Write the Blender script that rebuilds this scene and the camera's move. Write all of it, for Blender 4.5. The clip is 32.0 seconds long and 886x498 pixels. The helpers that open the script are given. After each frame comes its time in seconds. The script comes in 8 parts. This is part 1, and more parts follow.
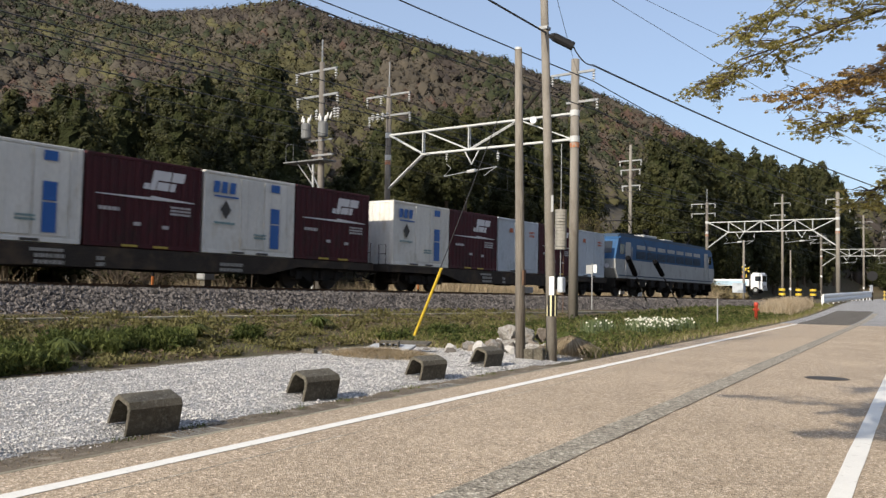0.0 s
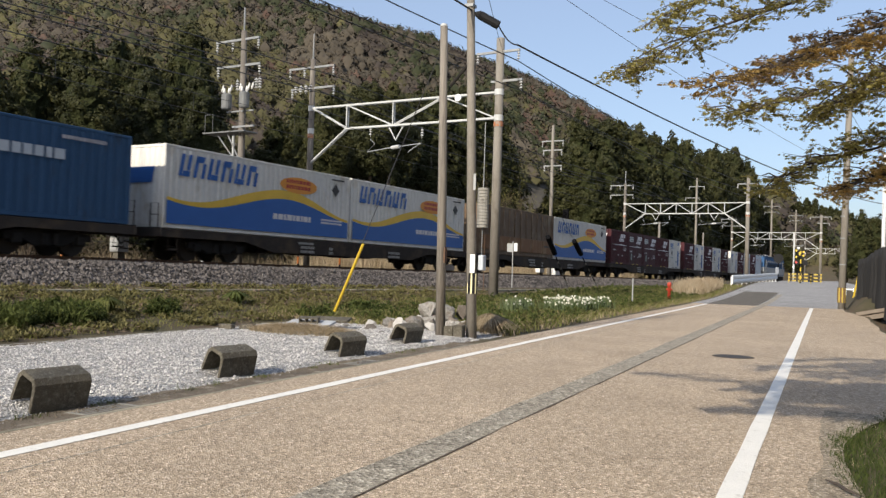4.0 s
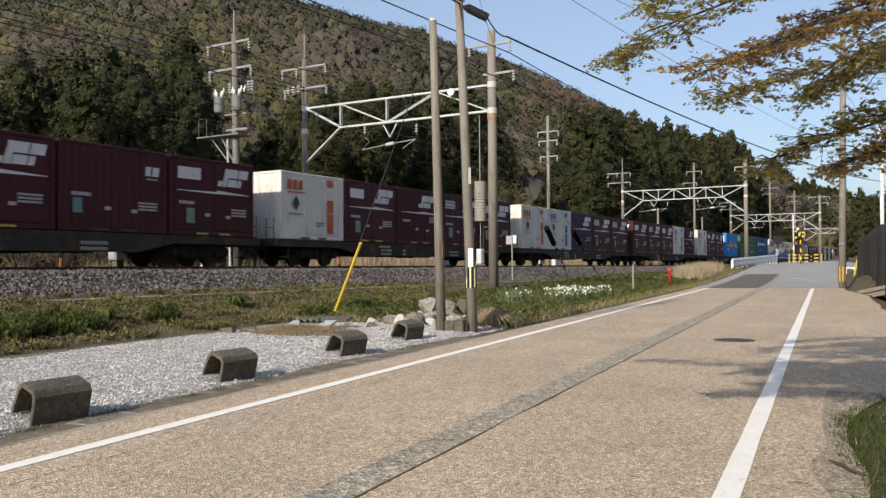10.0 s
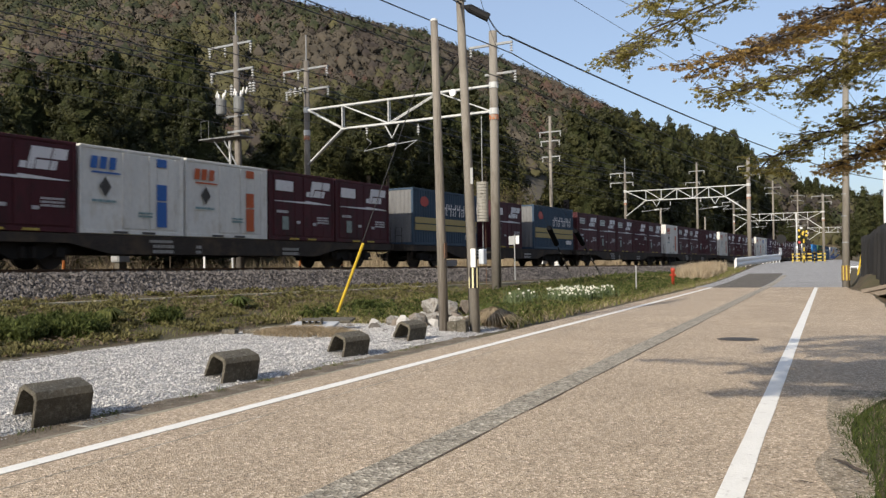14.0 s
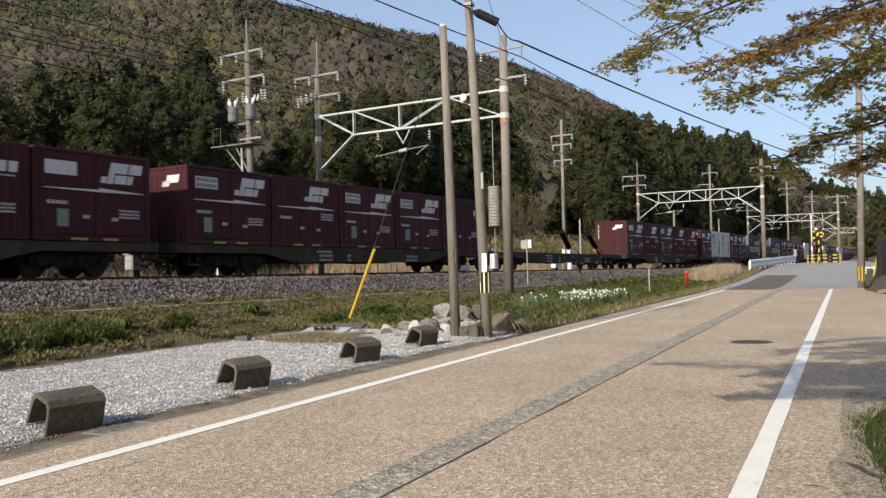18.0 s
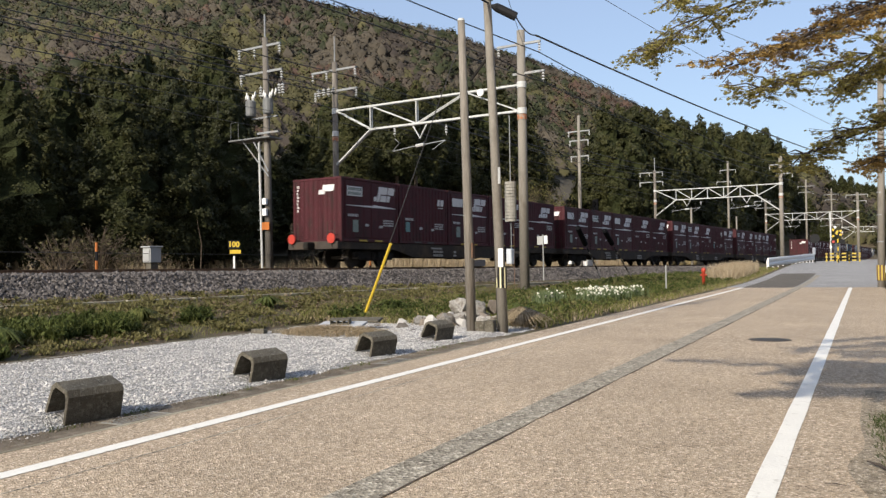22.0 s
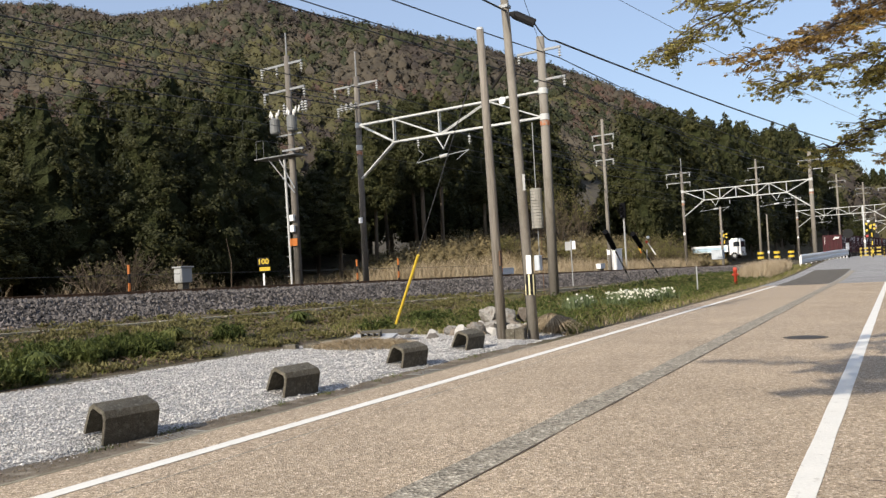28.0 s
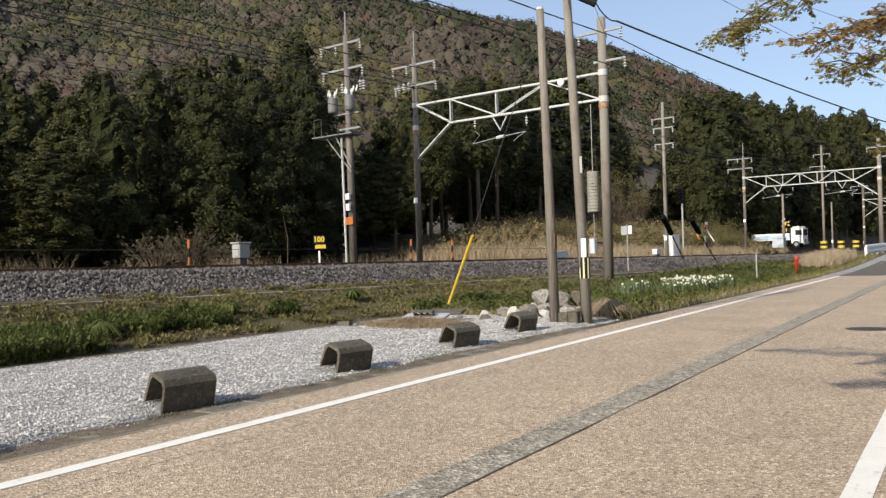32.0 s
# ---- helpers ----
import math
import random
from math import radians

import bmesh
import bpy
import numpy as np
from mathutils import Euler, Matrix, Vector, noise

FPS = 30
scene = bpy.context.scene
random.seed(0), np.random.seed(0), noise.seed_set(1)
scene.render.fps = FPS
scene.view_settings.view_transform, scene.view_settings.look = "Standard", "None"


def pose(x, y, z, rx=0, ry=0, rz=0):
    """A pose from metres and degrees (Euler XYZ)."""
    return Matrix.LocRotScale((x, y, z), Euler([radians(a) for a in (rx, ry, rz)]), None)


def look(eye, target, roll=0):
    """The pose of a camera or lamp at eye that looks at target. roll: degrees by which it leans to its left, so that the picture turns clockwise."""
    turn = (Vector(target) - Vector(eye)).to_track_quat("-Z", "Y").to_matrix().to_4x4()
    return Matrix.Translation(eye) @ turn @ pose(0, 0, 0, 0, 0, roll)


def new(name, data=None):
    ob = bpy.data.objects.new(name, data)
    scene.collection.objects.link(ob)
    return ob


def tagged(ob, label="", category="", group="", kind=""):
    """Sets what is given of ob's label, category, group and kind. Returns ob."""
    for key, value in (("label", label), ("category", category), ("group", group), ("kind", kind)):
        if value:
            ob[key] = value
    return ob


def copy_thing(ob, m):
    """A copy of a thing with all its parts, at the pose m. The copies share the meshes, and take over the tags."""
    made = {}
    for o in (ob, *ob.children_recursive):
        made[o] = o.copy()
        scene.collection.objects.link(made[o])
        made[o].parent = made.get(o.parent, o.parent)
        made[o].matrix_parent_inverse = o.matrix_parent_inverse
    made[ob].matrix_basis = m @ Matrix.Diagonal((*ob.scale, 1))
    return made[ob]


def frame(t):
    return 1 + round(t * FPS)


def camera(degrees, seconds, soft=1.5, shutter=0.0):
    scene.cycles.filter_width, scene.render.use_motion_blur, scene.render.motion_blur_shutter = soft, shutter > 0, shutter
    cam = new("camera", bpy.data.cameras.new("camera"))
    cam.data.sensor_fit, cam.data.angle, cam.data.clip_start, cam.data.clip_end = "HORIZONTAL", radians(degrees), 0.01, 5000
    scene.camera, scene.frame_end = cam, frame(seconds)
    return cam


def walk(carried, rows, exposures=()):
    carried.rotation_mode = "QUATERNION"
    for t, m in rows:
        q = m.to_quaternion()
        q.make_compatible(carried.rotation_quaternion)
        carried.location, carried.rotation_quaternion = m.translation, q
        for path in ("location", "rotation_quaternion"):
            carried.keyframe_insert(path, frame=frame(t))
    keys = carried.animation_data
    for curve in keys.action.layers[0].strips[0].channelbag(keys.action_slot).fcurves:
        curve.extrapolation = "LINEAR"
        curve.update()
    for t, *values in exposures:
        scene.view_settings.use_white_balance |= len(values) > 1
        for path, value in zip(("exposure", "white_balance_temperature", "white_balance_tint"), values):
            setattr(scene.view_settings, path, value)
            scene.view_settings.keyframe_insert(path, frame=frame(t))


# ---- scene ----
# ---- camera ----
cam = camera(55.5, 32.0, soft=1.4, shutter=0.15)
# seconds, place, yaw, pitch, roll: a hand-held camera that turns on the spot
PATH = [
    (0.0, -0.063, -0.106, 1.368, 29.67, 2.66, -0.95),
    (0.5, -0.068, -0.099, 1.367, 28.20, 2.40, -1.16),
    (1.0, -0.072, -0.093, 1.373, 27.28, 2.02, -1.51),
    (1.5, -0.069, -0.087, 1.374, 26.49, 1.76, -1.41),
    (2.0, -0.065, -0.084, 1.380, 26.17, 1.51, -1.56),
    (2.5, -0.056, -0.088, 1.380, 25.28, 1.27, -1.69),
    (3.0, -0.053, -0.089, 1.376, 24.73, 1.05, -1.75),
    (3.5, -0.053, -0.088, 1.378, 24.57, 1.17, -1.86),
    (5.5, -0.057, -0.076, 1.371, 23.69, 1.03, -1.25),
    (6.0, -0.051, -0.068, 1.379, 23.96, 0.78, -0.84),
    (6.5, -0.056, -0.055, 1.381, 23.99, 0.79, -0.63),
    (7.0, -0.051, -0.055, 1.378, 23.94, 0.74, -0.48),
    (7.5, -0.054, -0.059, 1.378, 23.92, 0.69, -0.34),
    (8.0, -0.051, -0.056, 1.379, 24.05, 0.63, -0.24),
    (8.5, -0.038, -0.056, 1.382, 24.26, 0.65, 0.02),
    (9.0, -0.033, -0.054, 1.385, 24.39, 0.75, 0.25),
    (9.5, -0.024, -0.051, 1.382, 24.44, 0.80, 0.40),
    (10.0, -0.023, -0.050, 1.380, 24.42, 0.84, 0.51),
    (10.5, -0.020, -0.046, 1.381, 24.39, 0.77, 0.49),
    (11.0, -0.013, -0.047, 1.381, 24.33, 0.73, 0.55),
    (11.5, -0.008, -0.038, 1.376, 24.37, 0.69, 0.62),
    (12.0, -0.017, -0.034, 1.377, 24.45, 0.73, 0.64),
    (12.5, -0.017, -0.035, 1.380, 24.40, 0.73, 0.54),
    (13.0, -0.022, -0.032, 1.375, 24.45, 0.76, 0.44),
    (13.5, -0.020, -0.027, 1.372, 24.58, 0.90, 0.59),
    (14.0, -0.022, -0.023, 1.369, 24.62, 0.91, 0.79),
    (14.5, -0.022, -0.019, 1.373, 24.76, 0.80, 0.83),
    (16.5, 0.004, -0.013, 1.367, 25.55, 0.78, 1.61),
    (17.0, 0.012, -0.014, 1.370, 25.80, 0.72, 1.94),
    (17.5, 0.012, -0.007, 1.374, 25.74, 0.79, 1.76),
    (18.0, 0.012, -0.009, 1.376, 25.51, 1.24, 1.32),
    (18.5, -0.001, -0.006, 1.376, 25.32, 1.66, 1.16),
    (19.0, -0.008, -0.002, 1.364, 25.45, 1.92, 1.18),
    (19.5, -0.017, 0.007, 1.368, 25.95, 1.77, 0.82),
    (20.0, -0.011, 0.004, 1.364, 26.22, 1.70, 0.75),
    (20.5, -0.019, 0.010, 1.357, 26.30, 1.56, 0.80),
    (21.0, -0.017, 0.003, 1.355, 26.45, 1.44, 0.83),
    (21.5, -0.011, 0.003, 1.352, 26.60, 1.24, 0.88),
    (22.0, -0.012, 0.001, 1.359, 26.56, 0.96, 0.85),
    (22.5, -0.011, 0.009, 1.360, 26.68, 0.84, 0.98),
    (23.0, -0.005, 0.011, 1.357, 26.87, 0.91, 1.42),
    (23.5, 0.000, 0.007, 1.356, 27.07, 1.21, 1.88),
    (24.0, -0.008, 0.008, 1.358, 27.09, 1.94, 1.98),
    (24.5, -0.011, 0.010, 1.357, 27.03, 2.40, 1.99),
    (25.0, -0.008, 0.001, 1.353, 27.14, 2.41, 2.32),
    (25.5, -0.008, 0.000, 1.355, 27.36, 2.14, 2.26),
    (27.5, 0.003, -0.003, 1.353, 28.36, 1.70, 2.85),
    (28.0, 0.000, 0.000, 1.350, 28.51, 1.71, 3.00),
    (28.5, -0.003, -0.001, 1.342, 28.77, 1.57, 2.82),
    (29.0, -0.013, 0.006, 1.340, 29.31, 1.39, 2.65),
    (29.5, -0.012, 0.002, 1.338, 29.92, 1.30, 2.62),
    (30.0, -0.015, 0.003, 1.335, 30.42, 1.13, 2.64),
    (30.5, -0.008, 0.005, 1.331, 30.96, 0.88, 2.64),
    (31.0, -0.014, 0.007, 1.335, 31.29, 0.71, 2.35),
    (31.5, -0.011, 0.005, 1.330, 31.67, 0.64, 2.07),
    (32.0, -0.007, -0.001, 1.333, 32.15, 0.60, 1.65),
]
walk(cam, [(t, pose(x, y, z, 90 + pitch, roll, yaw)) for t, x, y, z, yaw, pitch, roll in PATH],
     [(0.0, 0.13), (3.0, 0.13), (6.0, 0.05), (17.0, 0.05), (20.0, 0.12), (24.0, 0.15), (29.0, 0.16), (32.0, 0.13)])

# ---- world, sun ----
world = bpy.data.worlds.new("sky")
scene.world = world
world.use_nodes = True
wn = world.node_tree.nodes
sky = wn.new("ShaderNodeTexSky")
sky.sky_type, sky.sun_disc = "NISHITA", False
sky.sun_elevation, sky.sun_rotation = radians(29), radians(187)
sky.air_density, sky.dust_density, sky.ozone_density = 1.0, 1.8, 3.0
wn["Background"].inputs["Strength"].default_value = 0.155
# thin even haze over the whole sky
haze = wn.new("ShaderNodeMix")
haze.data_type = "RGBA"
haze.inputs["Factor"].default_value, haze.inputs["B"].default_value = 0.4, (3.5, 4.0, 5.1, 1)
world.node_tree.links.new(sky.outputs["Color"], haze.inputs["A"])
world.node_tree.links.new(haze.outputs["Result"], wn["Background"].inputs["Color"])
sun = new("sun", bpy.data.lights.new("sun", "SUN"))
sun.data.energy, sun.data.angle, sun.data.color = 5.0, radians(0.6), (1.0, 0.91, 0.775)
sun.matrix_world = look((0, 0, 60), (0.125, 0.866, 60 - 0.485))

# ---- geometry helpers ----
def part(name, bm, material, parent=None, label="", smooth=False):
    me = bpy.data.meshes.new(name)
    if smooth:
        for fc in bm.faces:
            fc.smooth = True
    bm.to_mesh(me)
    bm.free()
    me.materials.append(material)
    ob = new(name, me)
    if parent is not None:
        ob.parent = parent
    if label:
        tagged(ob, label)
    return ob


def thing(name, m, label, category, group="", kind=""):
    ob = new(name)
    ob.empty_display_size = 0.2
    ob.matrix_world = m
    return tagged(ob, label, category, group, kind)


def box(bm, x, y, z, sx, sy, sz, m=None, bev=0.0):
    """A box centred at x, y, z, with its edges bevelled by bev."""
    hx, hy, hz = sx / 2, sy / 2, sz / 2
    if bev <= 0:
        co = [(i * hx, j * hy, k * hz) for i in (-1, 1) for j in (-1, 1) for k in (-1, 1)]
        fs = [(0, 1, 3, 2), (4, 6, 7, 5), (0, 4, 5, 1), (2, 3, 7, 6), (0, 2, 6, 4), (1, 5, 7, 3)]
    else:
        co, ids = [], {}
        for i in (-1, 1):
            for j in (-1, 1):
                for k in (-1, 1):
                    for ax in range(3):
                        v = [i * (hx - bev), j * (hy - bev), k * (hz - bev)]
                        v[ax] = (i, j, k)[ax] * (hx, hy, hz)[ax]
                        ids[i, j, k, ax] = len(co)
                        co.append(tuple(v))
        fs = []
        for ax in range(3):
            u, w = [a for a in range(3) if a != ax]
            for sgn in (-1, 1):
                q = []
                for a, b in ((-1, -1), (1, -1), (1, 1), (-1, 1)):
                    s = [0, 0, 0]
                    s[ax], s[u], s[w] = sgn, a, b
                    q.append(ids[s[0], s[1], s[2], ax])
                fs.append(q)
            for a in (-1, 1):
                for b in (-1, 1):
                    q = []
                    for e, c in ((-1, u), (1, u), (1, w), (-1, w)):
                        s = [0, 0, 0]
                        s[ax], s[u], s[w] = e, a, b
                        q.append(ids[s[0], s[1], s[2], c])
                    fs.append(q)
        for i in (-1, 1):
            for j in (-1, 1):
                for k in (-1, 1):
                    fs.append([ids[i, j, k, a] for a in range(3)])
    off = Vector((x, y, z))
    vs = [bm.verts.new((m @ (Vector(c) + off)) if m is not None else Vector(c) + off) for c in co]
    new_faces = [bm.faces.new([vs[i] for i in f]) for f in fs]
    bmesh.ops.recalc_face_normals(bm, faces=new_faces)


def tube(bm, pts, radii, seg=8, caps=True):
    """A tube through pts with a radius at each point."""
    pts = [Vector(p) for p in pts]
    if not isinstance(radii, (list, tuple)):
        radii = [radii] * len(pts)
    rings = []
    for i, p in enumerate(pts):
        d = (pts[min(i + 1, len(pts) - 1)] - pts[max(i - 1, 0)]).normalized()
        a = d.orthogonal().normalized() if abs(d.z) < 0.9 else Vector((1, 0, 0))
        a = (a - d * a.dot(d)).normalized()
        if abs(d.z) < 0.9:
            a = (Vector((0, 0, 1)) - d * d.z).normalized()
        b = d.cross(a)
        rings.append([bm.verts.new(p + (a * math.cos(2 * math.pi * k / seg) + b * math.sin(2 * math.pi * k / seg)) * radii[i]) for k in range(seg)])
    for r0, r1 in zip(rings, rings[1:]):
        for k in range(seg):
            bm.faces.new((r0[k], r0[(k + 1) % seg], r1[(k + 1) % seg], r1[k]))
    if caps:
        bm.faces.new(rings[0][::-1])
        bm.faces.new(rings[-1])


def prism(bm, outline, x0, x1):
    """An outline in (y, z) drawn out from x0 to x1."""
    a = [bm.verts.new((x0, y, z)) for y, z in outline]
    b = [bm.verts.new((x1, y, z)) for y, z in outline]
    n = len(outline)
    fs = [bm.faces.new(a), bm.faces.new(b[::-1])]
    for i in range(n):
        fs.append(bm.faces.new((a[i], b[i], b[(i + 1) % n], a[(i + 1) % n])))
    bmesh.ops.recalc_face_normals(bm, faces=fs)


def pydata(name, co, faces, material, parent=None, label="", smooth=False):
    me = bpy.data.meshes.new(name)
    me.from_pydata(co, [], faces)
    if smooth:
        me.polygons.foreach_set("use_smooth", [True] * len(me.polygons))
    me.update()
    me.materials.append(material)
    ob = new(name, me)
    if parent is not None:
        ob.parent = parent
    if label:
        tagged(ob, label)
    return ob


def smooth01(a, b, x):
    k = max(0.0, min(1.0, (x - a) / (b - a)))
    return k * k * (3 - 2 * k)


# ---- the railway's line ----
SLOPE, GRADE = 0.107, -0.0078
NRM = math.hypot(1, SLOPE)
AX, RAIL0 = -21.932, 1.46
ACROSS = Vector((1, -SLOPE, 0)) / NRM
TURN = -math.degrees(math.atan(SLOPE))
PITCH = math.degrees(math.atan(GRADE / NRM))


def rail_z(y):
    return RAIL0 + GRADE * y


def line_pt(s, o=0.0, h=0.0):
    """A point s metres along the line, o metres towards the road, h metres over the rail head."""
    y = s / NRM
    return Vector((AX + SLOPE * y, y, rail_z(y) + h)) + ACROSS * o


def line_pose(s, o=0.0, h=0.0):
    p = line_pt(s, o, h)
    return pose(p.x, p.y, p.z, PITCH, 0, TURN)


def offset_of(x, y):
    return (x - AX - SLOPE * y) / NRM


SKYLINE = ((-8, 3.2), (0, 3.8), (2, 4.2), (7, 5.9), (12.5, 8.4), (14.7, 9.5), (18, 11.4), (20.5, 12.5), (24.3, 13.6), (28, 14.3), (31.3, 15.3), (35, 16.0), (39, 16.9), (40.8, 17.5), (43, 17.2), (46, 16.7), (49.3, 16.1), (50.3, 16.4), (54, 16.6), (60, 16.9), (75, 15), (100, 10))


def skyline(az):
    for (a0, e0), (a1, e1) in zip(SKYLINE, SKYLINE[1:]):
        if a0 <= az <= a1:
            return e0 + (e1 - e0) * (az - a0) / (a1 - a0)
    return SKYLINE[0][1] if az < 0 else SKYLINE[-1][1]


def ridge(x, y):
    """Height of the wooded hill behind the line."""
    o = -offset_of(x, y)
    if o < 30:
        return 0.0
    az = math.degrees(math.atan2(-x, y))
    d = math.hypot(x, y)
    crest = 430 + 25 * math.sin(az / 7)
    h = crest * math.tan(radians(skyline(az))) - 5
    up = smooth01(75, crest, d + 22 * noise.noise((x / 90, y / 90, 3))) * (0.25 + 0.75 * min(1.0, d / crest))
    up *= 1 - 0.5 * smooth01(crest, crest + 500, d)
    return h * up * smooth01(30, 90, o) + (6 * noise.noise((x / 45, y / 45, 0)) + 9 * noise.noise((az / 5.5, d / 260, 8))) * smooth01(40, 130, o) * (1 - 0.85 * smooth01(330, crest, d))


def road_rise(y):
    return 0.8 * smooth01(44, 92, y)


def far_hill(x, y):
    """The low wooded hill that closes the valley beyond the crossing."""
    d = math.hypot(x, y)
    if y < 150 or d > 900:
        return 0.0
    az = math.degrees(math.atan2(-x, y))
    top = 310 * math.tan(radians(4.3 + 0.3 * math.sin(az * 0.7))) - 6
    return top * smooth01(195, 310, d + 14 * noise.noise((x / 40, y / 40, 6))) * smooth01(8, 4, az) * smooth01(-32, -20, az) * smooth01(900, 500, d)


def ground_z(x, y):
    return base_z(x, y) + far_hill(x, y)


def base_z(x, y):
    o = offset_of(x, y)
    rz = rail_z(max(min(y, 150), -150))
    # added hill on the right, out of view: it cuts sky light on the train
    if x > 8:
        side = math.degrees(math.atan2(x, y))
        return -0.03 + road_rise(y) + 38 * smooth01(9, 60, x) * smooth01(38, 52, side) * smooth01(168, 148, side) * smooth01(400, 200, x) + 0.3 * noise.noise((x / 6, y / 6, 3)) * smooth01(8, 14, x)
    if x > -11.4:
        z = -0.03 + road_rise(y)
        if x > 0.3:
            z += (0.14 + 0.06 * noise.noise((x, y, 5))) * smooth01(0.2, 1.9, x) * smooth01(11, 8, y)
            z -= 0.7 * smooth01(1.5, 2.1, x) * smooth01(13, 20, y) * smooth01(37, 34, y)
            z += 0.75 * smooth01(0.9, 1.8, x) * smooth01(37, 40, y) * smooth01(75, 50, y)
        top = rz - 0.72
        if o < 9.0:
            z = max(z, z + (top - z) * smooth01(9.0, 4.4, o))
        return z
    if o > 4.2:
        top = rz - 0.82
        k = max(0.0, min(1.0, (-11.2 - x) / max(0.5, (-11.2 - x) + max(0.0, o - 4.7))))
        return -0.03 + (top + 0.03) * k + 0.05 * noise.noise((x * 0.9, y * 0.9, 2)) * min(1.0, k * 3) * smooth01(4.2, 5.5, o)
    if o > -6:
        return rz - 0.72 + 0.2 * smooth01(-2.5, -6, o)
    return rz - 0.5 + 0.9 * smooth01(-8, -40, o) + 0.25 * noise.noise((x / 5, y / 5, 7)) + 2.4 * smooth01(-7, -15, o) * smooth01(42, 60, y) * smooth01(112, 92, y) + ridge(x, y) + 9 * smooth01(95, 210, y) * smooth01(-10, -26, o)

# ---- materials ----
def material(name, base, rough=0.7, metal=0.0, vary=0.25, scale=2.0, fine=30.0, bump=0.1, bump_scale=40.0, stain=None, stain_at=0.6,
             stain_scale=1.5, per_object=0.0, per_island=0.0, stretch=(1, 1, 1), spec=0.4, coat=0.0, dist=0.02):
    """Paint, stone, soil: a base colour with variation at two scales, stains and fine relief."""
    mat = bpy.data.materials.new(name)
    mat.use_nodes = True
    nt = mat.node_tree
    n, l = nt.nodes, nt.links
    bsdf = n["Principled BSDF"]
    tc = n.new("ShaderNodeTexCoord")
    mp = n.new("ShaderNodeMapping")
    mp.inputs["Scale"].default_value = stretch
    l.new(tc.outputs["Object"], mp.inputs["Vector"])
    coarse = n.new("ShaderNodeTexNoise")
    coarse.inputs["Scale"].default_value, coarse.inputs["Detail"].default_value = scale, 5
    l.new(mp.outputs["Vector"], coarse.inputs["Vector"])
    grain = n.new("ShaderNodeTexNoise")
    grain.inputs["Scale"].default_value, grain.inputs["Detail"].default_value = fine, 3
    l.new(mp.outputs["Vector"], grain.inputs["Vector"])
    add = n.new("ShaderNodeMath")
    add.operation = "ADD"
    l.new(coarse.outputs["Fac"], add.inputs[0])
    l.new(grain.outputs["Fac"], add.inputs[1])
    last = add.outputs[0]
    total = 1.0
    for amount, node, out in ((per_object, "ShaderNodeObjectInfo", "Random"), (per_island, "ShaderNodeNewGeometry", "Random Per Island")):
        if amount:
            nd = n.new(node)
            ma = n.new("ShaderNodeMath")
            ma.operation = "MULTIPLY_ADD"
            l.new(nd.outputs[out], ma.inputs[0])
            ma.inputs[1].default_value = amount
            l.new(last, ma.inputs[2])
            last = ma.outputs[0]
            total += amount / 2
    mr = n.new("ShaderNodeMapRange")
    mr.inputs["From Min"].default_value, mr.inputs["From Max"].default_value = total - 0.5, total + 0.5
    mr.inputs["To Min"].default_value, mr.inputs["To Max"].default_value = 1 - vary, 1 + vary
    l.new(last, mr.inputs["Value"])
    mul = n.new("ShaderNodeVectorMath")
    mul.operation = "SCALE"
    mul.inputs[0].default_value = base
    l.new(mr.outputs["Result"], mul.inputs["Scale"])
    colour = mul.outputs[0]
    if stain is not None:
        sn = n.new("ShaderNodeTexNoise")
        sn.inputs["Scale"].default_value, sn.inputs["Detail"].default_value, sn.inputs["Roughness"].default_value = stain_scale, 8, 0.65
        l.new(mp.outputs["Vector"], sn.inputs["Vector"])
        sr = n.new("ShaderNodeMapRange")
        sr.inputs["From Min"].default_value, sr.inputs["From Max"].default_value = stain_at - 0.08, stain_at + 0.1
        l.new(sn.outputs["Fac"], sr.inputs["Value"])
        mx = n.new("ShaderNodeMix")
        mx.data_type = "RGBA"
        l.new(sr.outputs["Result"], mx.inputs["Factor"])
        l.new(colour, mx.inputs["A"])
        mx.inputs["B"].default_value = (*stain, 1)
        colour = mx.outputs["Result"]
    l.new(colour, bsdf.inputs["Base Color"])
    bsdf.inputs["Roughness"].default_value, bsdf.inputs["Metallic"].default_value = rough, metal
    bsdf.inputs["Specular IOR Level"].default_value = spec
    if coat:
        bsdf.inputs["Coat Weight"].default_value = coat
    if bump:
        bn = n.new("ShaderNodeTexNoise")
        bn.inputs["Scale"].default_value, bn.inputs["Detail"].default_value = bump_scale, 4
        l.new(mp.outputs["Vector"], bn.inputs["Vector"])
        bp = n.new("ShaderNodeBump")
        bp.inputs["Strength"].default_value, bp.inputs["Distance"].default_value = bump, dist
        l.new(bn.outputs["Fac"], bp.inputs["Height"])
        l.new(bp.outputs["Normal"], bsdf.inputs["Normal"])
    return mat


